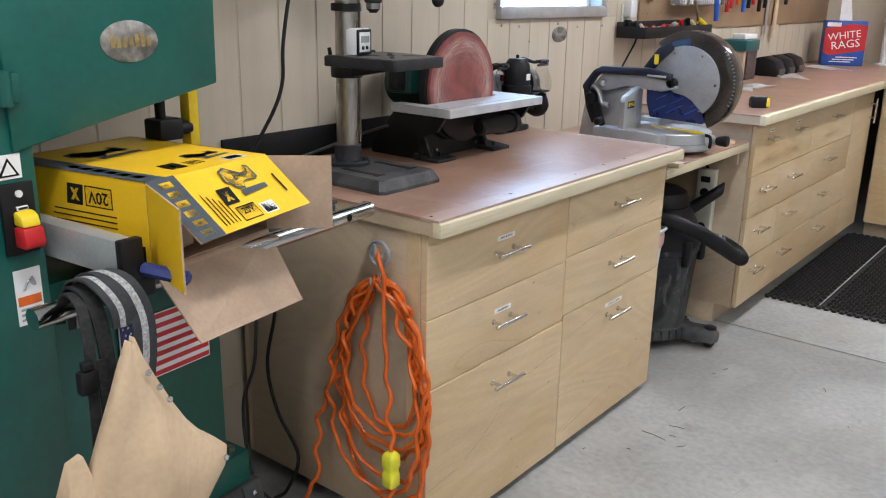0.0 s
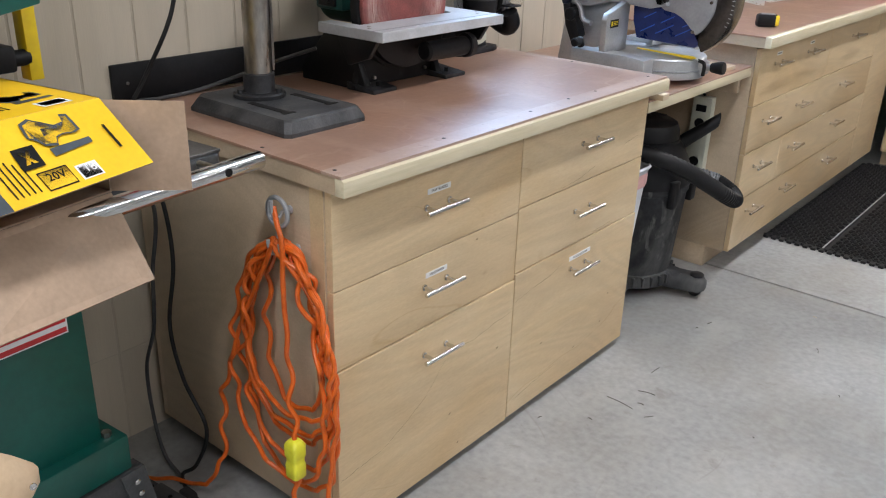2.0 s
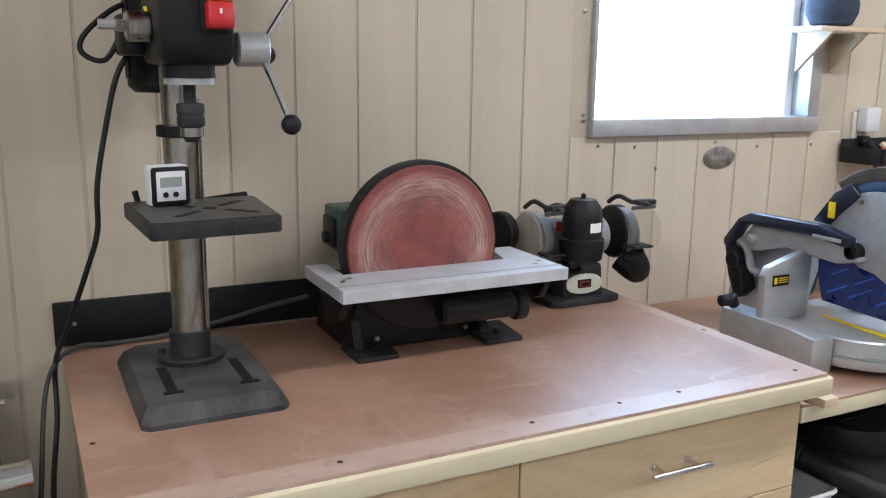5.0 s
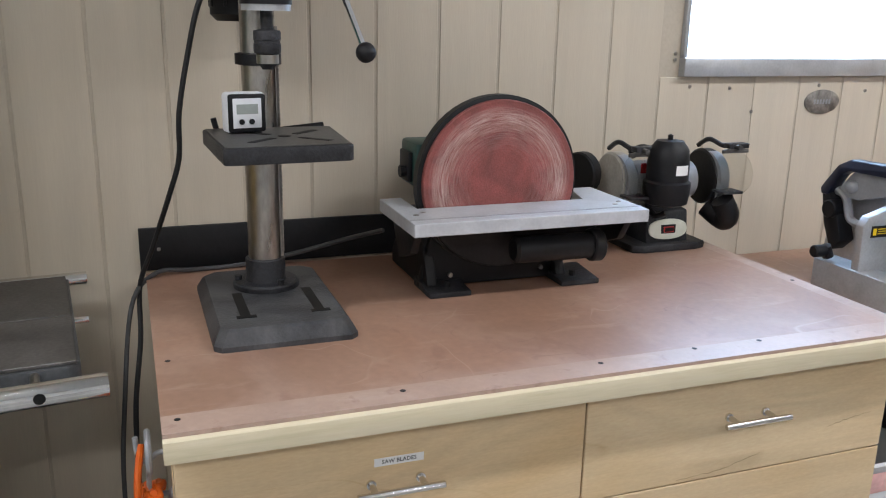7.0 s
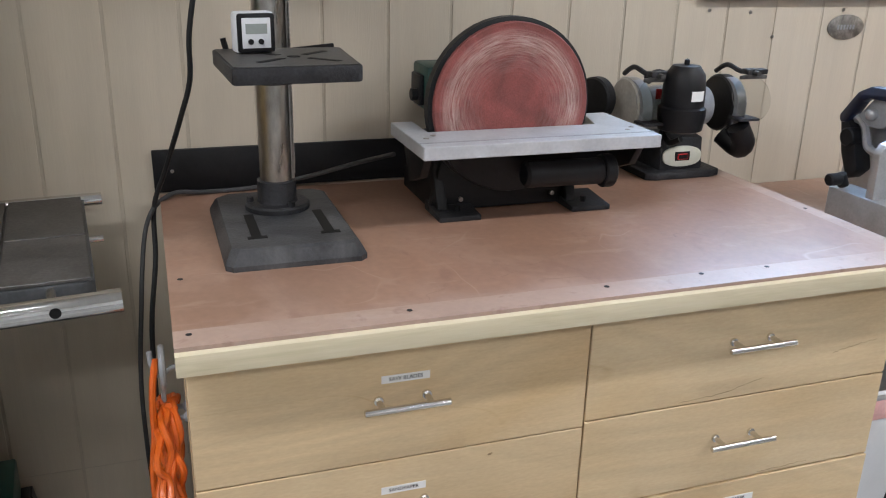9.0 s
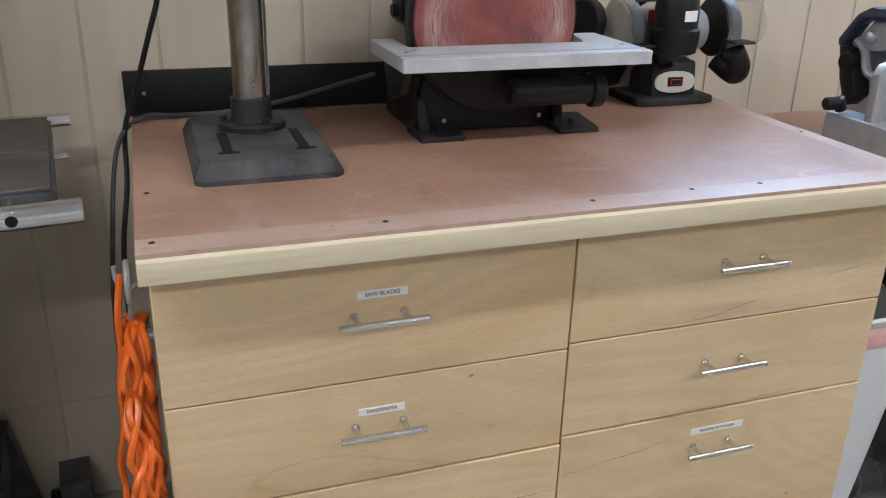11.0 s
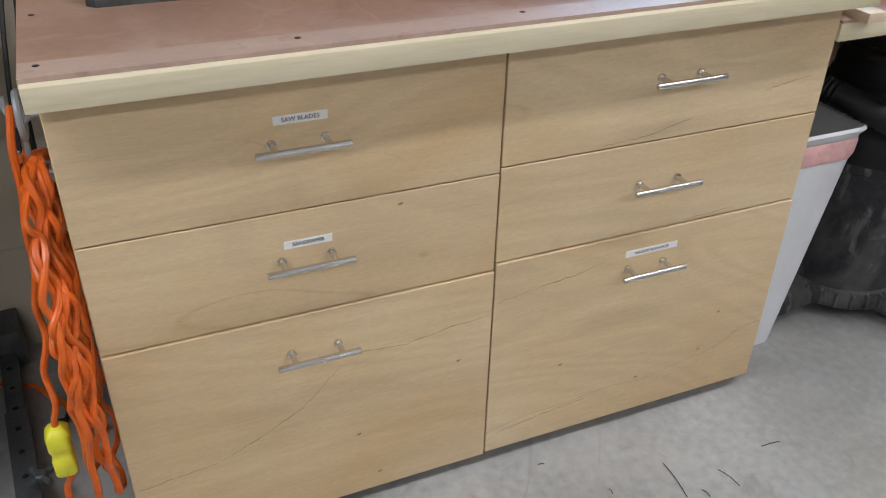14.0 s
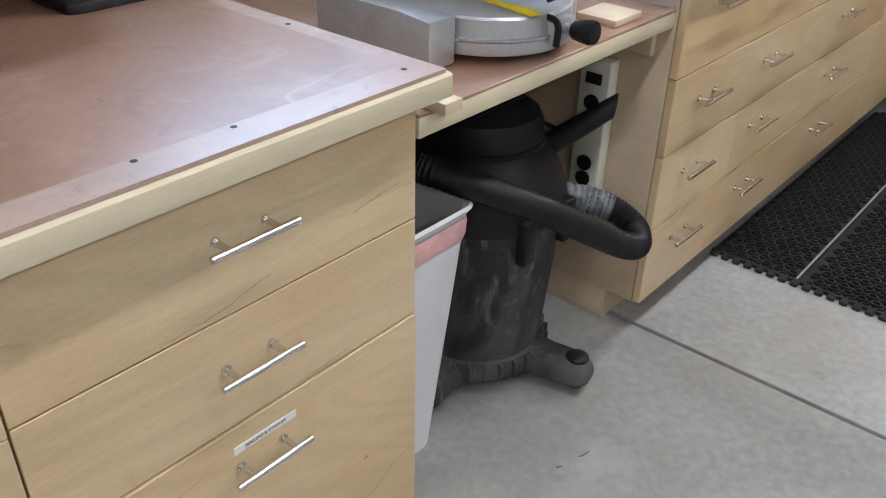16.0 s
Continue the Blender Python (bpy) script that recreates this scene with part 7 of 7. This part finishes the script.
# ---------------------------------------------------------------- wall things
g = Geo()
ov = [(0.058 * math.cos(2 * math.pi * k / 36), 0.032 * math.sin(2 * math.pi * k / 36)) for k in range(36)]
g.prism(ov, (XW + 0.0006, 3.255, 1.222), (0, 1, 0), (0, 0, 1), (0.003, 0, 0), 0.001)
g.slot = 1
for k in range(6):
    g.box(XW + 0.0036, XW + 0.0042, 3.227 + k * 0.0098, 3.233 + k * 0.0098, 1.216, 1.228)
whole("wall_badge", g, [PLATE, GREYALU], (XW, 3.255, 1.222), "worn oval metal badge on the wall", "badge")
for y, z in ((2.785, 1.33), (2.785, 1.345), (2.835, 1.265), (2.955, 1.26), (3.24, 1.265), (3.40, 1.25), (3.62, 1.25), (3.03, 1.20), (2.775, 1.60)):
    g = Geo()
    g.lathe([(0.005, 0), (0.0045, 0.002), (0, 0.003)], (XW + 0.0002, y, z), (1, 0, 0), seg=10)
    whole("screw", g, STEEL, (XW, y, z), "steel screw head in the wall boards", "screw", "wall screws")

t = thing("wall_outlet", (XW, 3.82, 1.28), "cream wall outlet with a white adapter", "outlet")
g = Geo()
g.box(XW + 0.0005, XW + 0.008, 3.785, 3.855, 1.225, 1.345, 0.003)
part("plate", g, CREAM, t)
g = Geo()
g.box(XW + 0.008, XW + 0.045, 3.80, 3.862, 1.285, 1.36, 0.006)
part("adapter", g, WPLASTIC, t)
g = Geo()
g.box(XW + 0.008, XW + 0.035, 3.805, 3.84, 1.245, 1.272, 0.005)
part("plug", g, BLACK, t)
g = Geo()
g.tube([(XW + 0.03, 3.83, 1.255), (XW + 0.06, 3.85, 1.24), (XW + 0.06, 3.84, 1.18), (XW + 0.05, 3.78, 1.10), (XW + 0.05, 3.70, 1.02), (XW + 0.08, 3.62, 0.95), (XW + 0.12, 3.55, 0.84), (XW + 0.16, 3.45, 0.828)], 0.0045, 8, 8)
part("cable", g, RUBBER, t)

t = thing("bracket_shelf", (XW, 3.64, 1.50), "small pale wooden bracket shelf by the window", "shelf")
g = Geo()
g.box(XW + 0.001, XW + 0.15, 3.52, 3.80, 1.512, 1.524, 0.001)
part("board", g, PINE, t)
for y in (3.60, 3.74):
    g = Geo()
    g.prism([(0.001, 1.512), (0.12, 1.512), (0.001, 1.40)], (XW, y, 0), (1, 0, 0), (0, 0, 1), (0, 0.012, 0), 0.001)
    part("bracket", g, PINE, t)
t.location += Vector((0.0, -0.08, 0.06))
t = thing("round_speaker", (XW + 0.085, 3.63, 1.524), "dark blue round speaker on the bracket shelf", "speaker")
g = Geo()
g.lathe([(0.035, 0), (0.055, 0.008), (0.068, 0.035), (0.070, 0.06), (0.062, 0.095), (0.04, 0.118), (0.0, 0.126)], (XW + 0.085, 3.63, 1.5245), seg=28)
part("shell", g, material("dark_blue_fabric", (0.03, 0.045, 0.075), 0.8, vary=0.15, scale=60, fine=300, bump=0.3), t)
g = Geo()
g.lathe([(0.040, -0.0), (0.040, 0.008)], (XW + 0.085, 3.63, 1.524), seg=20)
part("foot", g, BLACK, t)

t.location += Vector((0.0, -0.08, 0.06))

g = Geo()
g.box(XW + 0.001, XW + 0.011, 3.955, 7.05, 1.215, 2.35, 0.001)
peg = whole("pegboard", g, PEG, (XW, 3.955, 1.2), "brown hardboard tool panel on the wall", "pegboard")
# peg holes are flat black dots painted as shade, not cut through
g = Geo()
for a in range(24):
    for b in range(14):
        g.lathe([(0.003, 0), (0, 0.0003)], (XW + 0.0112, 3.99 + a * 0.05, 1.25 + b * 0.05), (1, 0, 0), seg=6)
ob = part("holes", g, INK_SHADE, peg)
ob["kind"] = "stuff"


def wrench(y, z_top, length, big=1.0):
    x = XW + 0.022
    w = (0.0075 + 0.020 * length) * big
    t = thing("wrench", (x, y, z_top), "chromed combination wrench hanging on the panel", "wrench", "wrenches on the panel")
    g = Geo()
    g.prism([(-w * 0.5, -length * 0.92), (w * 0.5, -length * 0.92), (w * 0.62, -length * 0.1), (-w * 0.62, -length * 0.1)], (x, y, z_top), (0, 1, 0), (0, 0, 1), (0.005, 0, 0), 0.0012)
    r = w * 1.55
    jaw = [(r * math.cos(radians(a)), r * math.sin(radians(a))) for a in range(-235, 56, 20)] + [(r * 0.45, r * 0.1), (0, -r * 0.25), (-r * 0.45, r * 0.1)]
    g.prism(jaw, (x, y, z_top - length * 0.08), (0, 1, 0), (0, 0, 1), (0.007, 0, 0), 0.001)
    ring = [(r * 0.95 * math.cos(2 * math.pi * k / 14), r * 0.95 * math.sin(2 * math.pi * k / 14)) for k in range(14)]
    g.prism(ring, (x, y, z_top - length), (0, 1, 0), (0, 0, 1), (0.008, 0, 0), 0.001)
    part("body", g, CHROME, t)
    # black disc painted as the shade within the wrench ring
    g = Geo()
    g.cyl((x + 0.008, y, z_top - length), (x + 0.0086, y, z_top - length), r * 0.5, seg=12)
    part("ring_hole", g, INK_SHADE, t)
    g = Geo()
    g.cyl((XW + 0.011, y, z_top - 0.03), (x + 0.02, y, z_top - 0.02), 0.002, seg=6)
    part("peg", g, STEEL, t)


for k in range(12):
    wrench(4.035 + k * 0.042, 1.70 - 0.003 * k, 0.325 - 0.017 * k)
for k in range(4):
    wrench(4.545 + k * 0.038, 1.685, 0.155 - 0.006 * k)
for k, L in enumerate((0.26, 0.25, 0.235)):
    wrench(4.69 + k * 0.035, 1.72, L, 1.5)

t = thing("wire_basket", (XW + 0.05, 4.52, 1.34), "wire basket of loose bits on the panel", "basket")
g = Geo()
for z in (1.34, 1.375, 1.415):
    g.tube([(XW + 0.013, 4.22, z), (XW + 0.10, 4.22, z), (XW + 0.10, 4.84, z), (XW + 0.013, 4.84, z)], 0.0022, 6, 3)
for k in range(22):
    y = 4.225 + k * 0.029
    g.cyl((XW + 0.10, y, 1.34), (XW + 0.10, y, 1.415), 0.0016, seg=6)
    g.cyl((XW + 0.013, y, 1.34), (XW + 0.10, y, 1.34), 0.0016, seg=6)
part("wire", g, CHROME, t)
r9 = random.Random(9)
for k in range(14):
    g = Geo()
    y = 4.26 + 0.04 * k
    g.box(XW + 0.03, XW + 0.085, y - 0.018, y + 0.018, 1.343, 1.365 + 0.03 * r9.random(), 0.004, m=None)
    part("packet", g, r9.choice([GLASSY, WHITE, GREYALU, WPLASTIC, ALU]), t)

t = thing("tool_tray", (XW + 0.09, 4.12, 1.2), "black tool tray full of small hand tools", "tray")
g = Geo()
TY0, TY1 = 3.735, 4.50
for b in ((XW + 0.012, XW + 0.018, TY0, TY1, 1.20, 1.265), (XW + 0.15, XW + 0.156, TY0, TY1, 1.20, 1.245), (XW + 0.012, XW + 0.156, TY0, TY1, 1.195, 1.201), (XW + 0.012, XW + 0.156, TY0, TY0 + 0.006, 1.2, 1.245), (XW + 0.012, XW + 0.156, TY1 - 0.006, TY1, 1.2, 1.245)):
    g.box(*b, 0.002)
part("tray", g, BLACK, t)
for k in range(20):
    y = TY0 + 0.045 + k * 0.035
    g = Geo()
    p = Vector((XW + 0.05 + 0.07 * r9.random(), y, 1.215))
    d = Vector((r9.uniform(-0.04, 0.04), r9.uniform(-0.06, 0.06), r9.uniform(0.02, 0.06)))
    g.cyl(p, p + d, 0.009 + 0.004 * r9.random(), seg=8, bevel=0.002)
    tl = part("hand_tool", g, r9.choice([RED, ORANGE, YPLASTIC, WPLASTIC, BLACK, GREYALU, PINE, PINK, STEEL]), t)


def hanging(nm, lab, cat, y, z0, z1, mat, w=0.02, x=XW + 0.05, lean=0.0, tip=None):
    t = thing(nm, (x, y, z0), lab, cat, "tools on the panel")
    g = Geo()
    g.tube([(x, y, z1), (x + 0.004, y + lean * 0.3, z1 * 0.6 + z0 * 0.4), (x, y + lean, z0)], w / 2, 10, 4)
    part("handle", g, mat, t)
    g = Geo()
    g.cyl((x, y, z1 - 0.005), (x, y - lean * 0.6, z1 + 0.09), w * 0.22, seg=8)
    part("shaft", g, tip or STEEL, t)


hanging("marker", "blue plastic handle tool leaning in the tray", "hand tool", 4.60, 1.26, 1.40, BLUE, 0.026, XW + 0.12, 0.03, BLUE)
hanging("screwdriver", "yellow handled screwdriver in the tray", "screwdriver", 4.40, 1.235, 1.27, YPLASTIC, 0.03, XW + 0.12, 0.10)
for k, (y, mat, lab) in enumerate(((4.95, RED, "red handled pliers hanging on the panel"), (5.00, RED, "red handled pliers hanging on the panel"), (5.10, ORANGE, "orange handled tool hanging on the panel"),
                                   (5.20, BLUE, "blue handled tool hanging on the panel"), (5.28, BLACK, "black handled pliers hanging on the panel"), (5.36, RED, "red handled cutter hanging on the panel"), (5.46, BLACK, "black handled pliers hanging on the panel"), (5.56, BLACK, "black handled shears hanging on the panel"), (5.95, BLACK, "black scraper hanging on the panel"))):
    hanging("pliers", lab, "pliers", y, 1.30 + 0.02 * (k % 3), 1.42 + 0.02 * (k % 3), mat, 0.024, XW + 0.045, 0.012)
hanging("cutter", "orange handled cutter hanging on the panel", "cutter", 5.02, 1.58, 1.76, ORANGE, 0.03, XW + 0.04, 0.015)
g = Geo()
g.box(XW + 0.02, XW + 0.024, 5.68, 5.72, 1.16, 1.60, 0.001)
whole("steel_rule", g, ALU, (XW + 0.02, 5.70, 1.16), "steel rule hanging on the tool panel", "ruler")
g = Geo()
g.prism([(5.82, 1.13), (5.87, 1.13), (5.88, 1.6), (5.84, 1.6)], (XW + 0.02, 0, 0), (0, 1, 0), (0, 0, 1), (0.012, 0, 0), 0.002)
whole("wood_strip", g, PINE, (XW + 0.02, 5.85, 1.13), "pale wooden strip hanging on the panel", "wood strip")
t = thing("hex_key_set", (XW + 0.03, 4.90, 1.58), "dark rack of hex keys on the panel", "hex keys")
g = Geo()
g.box(XW + 0.012, XW + 0.035, 4.82, 4.99, 1.60, 1.635, 0.003)
part("rack", g, BLACK, t)
for k in range(8):
    g = Geo()
    g.tube([(XW + 0.03, 4.835 + k * 0.02, 1.665), (XW + 0.03, 4.835 + k * 0.02, 1.60), (XW + 0.03, 4.835 + k * 0.02, 1.55 - 0.004 * k)], 0.003, 6, 2)
    part("key", g, CAST, t)
g = Geo()
ringp = [(XW + 0.03, 4.34 + 0.065 * math.cos(2 * math.pi * k / 24), 1.80 + 0.065 * math.sin(2 * math.pi * k / 24)) for k in range(25)]
g.tube(ringp, 0.018, 12, 2)
whole("green_ring", g, GREENTAPE, (XW + 0.03, 4.34, 1.73), "green plastic ring hanging on the panel", "ring")
g = Geo()
g.tube([(XW + 0.03, 4.14, 1.95), (XW + 0.03, 4.12, 1.75), (XW + 0.03, 4.15, 1.62), (XW + 0.03, 4.19, 1.58)], 0.008, 8)
g.tube([(XW + 0.03, 4.29, 1.95), (XW + 0.03, 4.30, 1.75), (XW + 0.03, 4.30, 1.64)], 0.008, 8)
whole("black_strap", g, BLACK, (XW + 0.03, 4.2, 1.6), "black curved tool hanging on the panel", "tool")
g = Geo()
g.box(XW + 0.012, XW + 0.13, 4.78, 5.2, 1.76, 1.80, 0.004)
g.box(XW + 0.012, XW + 0.13, 4.78, 5.2, 1.80, 1.90, 0.004)
whole("blue_case", g, [BLUE], (XW, 5.0, 1.76), "blue plastic case high on the panel", "case")

# ---------------------------------------------------------------- on the far worktop
t = thing("tape_measure", (-1.24, 3.83, 0.93), "black and yellow tape measure on the worktop", "tape measure", rz=35)
g = Geo()
g.box(-1.285, -1.205, 3.81, 3.85, 0.9305, 0.978, 0.010)
part("case", g, BLACK, t)
g = Geo()
g.box(-1.222, -1.2035, 3.808, 3.852, 0.934, 0.976, 0.008)
part("side", g, YPLASTIC, t)
g = Geo()
g.box(-1.27, -1.22, 3.812, 3.848, 0.9775, 0.9795, 0.001)
part("grip", g, GREYALU, t)


def paper(x, y, w, h, rz, lab):
    t = Geo()
    m = Matrix.Translation((x, y, 0.9308)) @ Matrix.Rotation(radians(rz), 4, "Z")
    n = 8
    vs = [[t.bm.verts.new(m @ Vector((w * (a / n - 0.5), h * (b / n - 0.5), 0.004 + 0.005 * math.sin(5 * a / n + 3 * b / n)))) for b in range(n + 1)] for a in range(n + 1)]
    for a in range(n):
        for b in range(n):
            t.bm.faces.new((vs[a][b], vs[a + 1][b], vs[a + 1][b + 1], vs[a][b + 1]))
    r = bmesh.ops.solidify(t.bm, geom=t.bm.faces[:], thickness=0.0006)
    whole("paper_sheet", t, WHITE, (x, y, 0.93), lab, "paper", "papers on the worktop")


paper(-1.60, 4.55, 0.14, 0.24, 20, "white paper sheet lying on the worktop")
paper(-1.55, 4.72, 0.12, 0.20, -15, "white paper sheet lying on the worktop")
paper(-1.62, 5.42, 0.16, 0.30, 35, "curled white paper sheet on the worktop")
g = Geo()
ringp = [(-1.70 + 0.07 * math.cos(2 * math.pi * k / 24), 4.40 + 0.09 * math.sin(2 * math.pi * k / 24), 0.985) for k in range(25)]
g.tube(ringp, 0.024, 12, 2)
whole("yellow_ring", g, YPLASTIC, (-1.70, 4.40, 0.93), "yellow plastic ring on a white tub", "ring")
g = Geo()
g.lathe([(0.06, 0), (0.066, 0.004), (0.07, 0.06), (0.066, 0.062)], (-1.70, 4.58, 0.9305), seg=24)
g.lathe([(0.06, 0), (0.075, 0.012), (0.07, 0.028)], (-1.70, 4.40, 0.9305), seg=24)
whole("white_tub", g, WPLASTIC, (-1.70, 4.58, 0.93), "white plastic tubs on the worktop", "tub")
t = thing("parts_box", (-1.76, 4.95, 0.93), "cardboard box with teal lid on the worktop", "box")
g = Geo()
g.box(-1.84, -1.69, 4.86, 5.02, 0.9305, 1.09, 0.002)
part("carton", g, CARD, t)
g = Geo()
g.box(-1.692, -1.680, 4.90, 5.05, 0.9305, 1.09, 0.002)
part("picture_side", g, material("dim_print", (0.09, 0.06, 0.06), 0.5, vary=0.4, scale=40, bump=0), t)
g = Geo()
g.box(-1.85, -1.675, 4.85, 5.06, 1.091, 1.15, 0.004)
part("lid", g, TEAL, t)
g = Geo()
g.box(-1.80, -1.72, 4.95, 5.14, 1.151, 1.18, 0.006)
part("packet", g, WHITE, t)
t.location += Vector((-0.05, 0.10, 0.0))
for k in range(3):
    y = 5.42 + k * 0.19
    t = thing("battery_charger", (-1.74, y, 0.93), "black battery charger on the worktop", "charger", "chargers on the worktop")
    g = Geo()
    g.prism([(-1.82, 0.9305), (-1.67, 0.9305), (-1.66, 0.96), (-1.69, 1.02), (-1.76, 1.045), (-1.82, 1.03)], (0, y - 0.07, 0), (1, 0, 0), (0, 0, 1), (0, 0.14, 0), 0.006)
    part("case", g, BLACK, t)
    g = Geo()
    g.box(-1.675, -1.66, y - 0.05, y + 0.05, 0.94, 0.975, 0.003)
    part("battery_face", g, CASTTOP, t)
t = thing("rag_box", (-1.62, 6.3800, 0.93), "blue and red box of white rags", "box", rz=22)
g = Geo()
g.box(-1.75, -1.48, 6.3000, 6.4600, 0.9305, 1.235, 0.003)
bx = part("carton", g, material("blue_print", (0.02, 0.08, 0.36), 0.4, vary=0.08, scale=20, bump=0), t)
g = Geo()
g.prism([(-1.748, 1.02), (-1.70, 1.00), (-1.482, 1.04), (-1.482, 1.205), (-1.58, 1.215), (-1.748, 1.18)], (0, 6.2995, 0), (1, 0, 0), (0, 0, 1), (0, -0.001, 0))
part("red_band", g, RED, bx)
g = Geo()
g.box(-1.4795, -1.4785, 6.3050, 6.4550, 1.03, 1.21)
part("red_side", g, RED, bx)
g = Geo()
up = Matrix(((1, 0, 0, 0), (0, 0, -1, 0), (0, 1, 0, 0), (0, 0, 0, 1)))
lean = up @ Matrix.Rotation(radians(9), 4, "Z")
g.text("WHITE", 0.068, Matrix.Translation((-1.622, 6.2975, 1.135)) @ lean)
g.text("RAGS", 0.076, Matrix.Translation((-1.608, 6.2975, 1.075)) @ lean)
part("lettering", g, WHITE, bx, "bold white lettering")
g = Geo()
g.box(-1.74, -1.65, 6.2970, 6.2985, 1.195, 1.222)
g.box(-1.66, -1.52, 6.2970, 6.2985, 0.985, 0.992)
g.box(-1.68, -1.54, 6.2970, 6.2985, 0.970, 0.976)
g.box(-1.70, -1.56, 6.2970, 6.2985, 0.955, 0.961)
part("print", g, WHITE, bx)
g = Geo()
g.loft([[(-1.66, 6.3500, 1.235), (-1.58, 6.3500, 1.235), (-1.58, 6.4000, 1.235), (-1.66, 6.4000, 1.235)], [(-1.66, 6.3600, 1.29), (-1.59, 6.3500, 1.28), (-1.58, 6.4000, 1.29), (-1.65, 6.4000, 1.30)],
        [(-1.66, 6.3700, 1.36), (-1.61, 6.3500, 1.37), (-1.60, 6.3800, 1.39), (-1.65, 6.3900, 1.38)]])
part("rag", g, WHITE, t, "white rag pulled out")
t.location += Vector((-0.05, 0.30, 0.0))
paper(-1.66, 6.25, 0.20, 0.34, 60, "crumpled clear plastic bag on the worktop")
g = Geo()
g.lathe([(0.06, 0), (0.06, 0.012), (0.024, 0.016), (0.024, 0.29), (0.036, 0.30), (0.036, 0.33), (0, 0.335)], (-1.44, 6.93, 0.9305), seg=24)
whole("paper_towel_stand", g, WPLASTIC, (-1.44, 6.93, 0.93), "white upright roll stand on the worktop", "stand")
t = thing("corner_shelf", (-1.1, 6.95, 1.2), "pale wooden wall shelf with yellow tools", "shelf")
g = Geo()
g.box(-1.35, -0.6, 6.80, 7.098, 1.18, 1.20, 0.002)
part("board", g, PINE, t)
g = Geo()
g.box(-1.35, -1.33, 6.80, 7.098, 1.20, 1.70, 0.002)
part("side", g, PINE, t)
for k in range(3):
    g = Geo()
    g.box(-1.27 + k * 0.2, -1.13 + k * 0.2, 6.85, 6.97, 1.2005, 1.26, 0.01)
    whole("power_tool", g, YPLASTIC, (-1.2 + k * 0.2, 6.91, 1.2), "yellow power tool lying on the shelf", "power tool", "power tools on the shelf")
    g = Geo()
    g.box(-1.25 + k * 0.2, -1.15 + k * 0.2, 6.87, 6.95, 0.9305, 0.99, 0.01)
    whole("tool_battery", g, BLACK, (-1.2 + k * 0.2, 6.91, 0.93), "black tool battery on the corner worktop", "battery", "batteries")

# ---------------------------------------------------------------- bits lying on the floor
for x, y, dx, dy in ((-1.054, 2.508, 0.088, -0.008), (-0.970, 2.537, 0.020, 0.004), (-1.019, 2.723, 0.003, 0.045), (-1.145, 2.275, 0.004, 0.012), (-1.046, 3.095, 0.006, 0.010), (-1.00, 2.60, 0.05, 0.012)):
    g = Geo()
    g.tube([(x, y, 0.0015), (x + dx * 0.5, y + dy * 0.5 + 0.002, 0.003), (x + dx, y + dy, 0.0012)], 0.0010, 5, 2)
    whole("wood_splinter", g, JOINT, (x, y, 0), "small dark splinter on the concrete floor", "splinter", "splinters on the floor")
r5 = random.Random(5)
for k in range(18):
    x, y = r5.uniform(-1.05, 0.1), r5.uniform(1.5, 3.6)
    a = r5.uniform(0, 3.1)
    L = r5.choice([0.006, 0.010, 0.014, 0.02, 0.03])
    g = Geo()
    g.tube([(x, y, 0.0015), (x + L * 0.5 * math.cos(a), y + L * 0.5 * math.sin(a), 0.003), (x + L * math.cos(a + 0.2), y + L * math.sin(a + 0.2), 0.0012)], 0.0009, 5, 2)
    whole("wood_splinter", g, r5.choice([JOINT, PINE, JOINT]), (x, y, 0), "small dark splinter on the concrete floor", "splinter", "splinters on the floor")
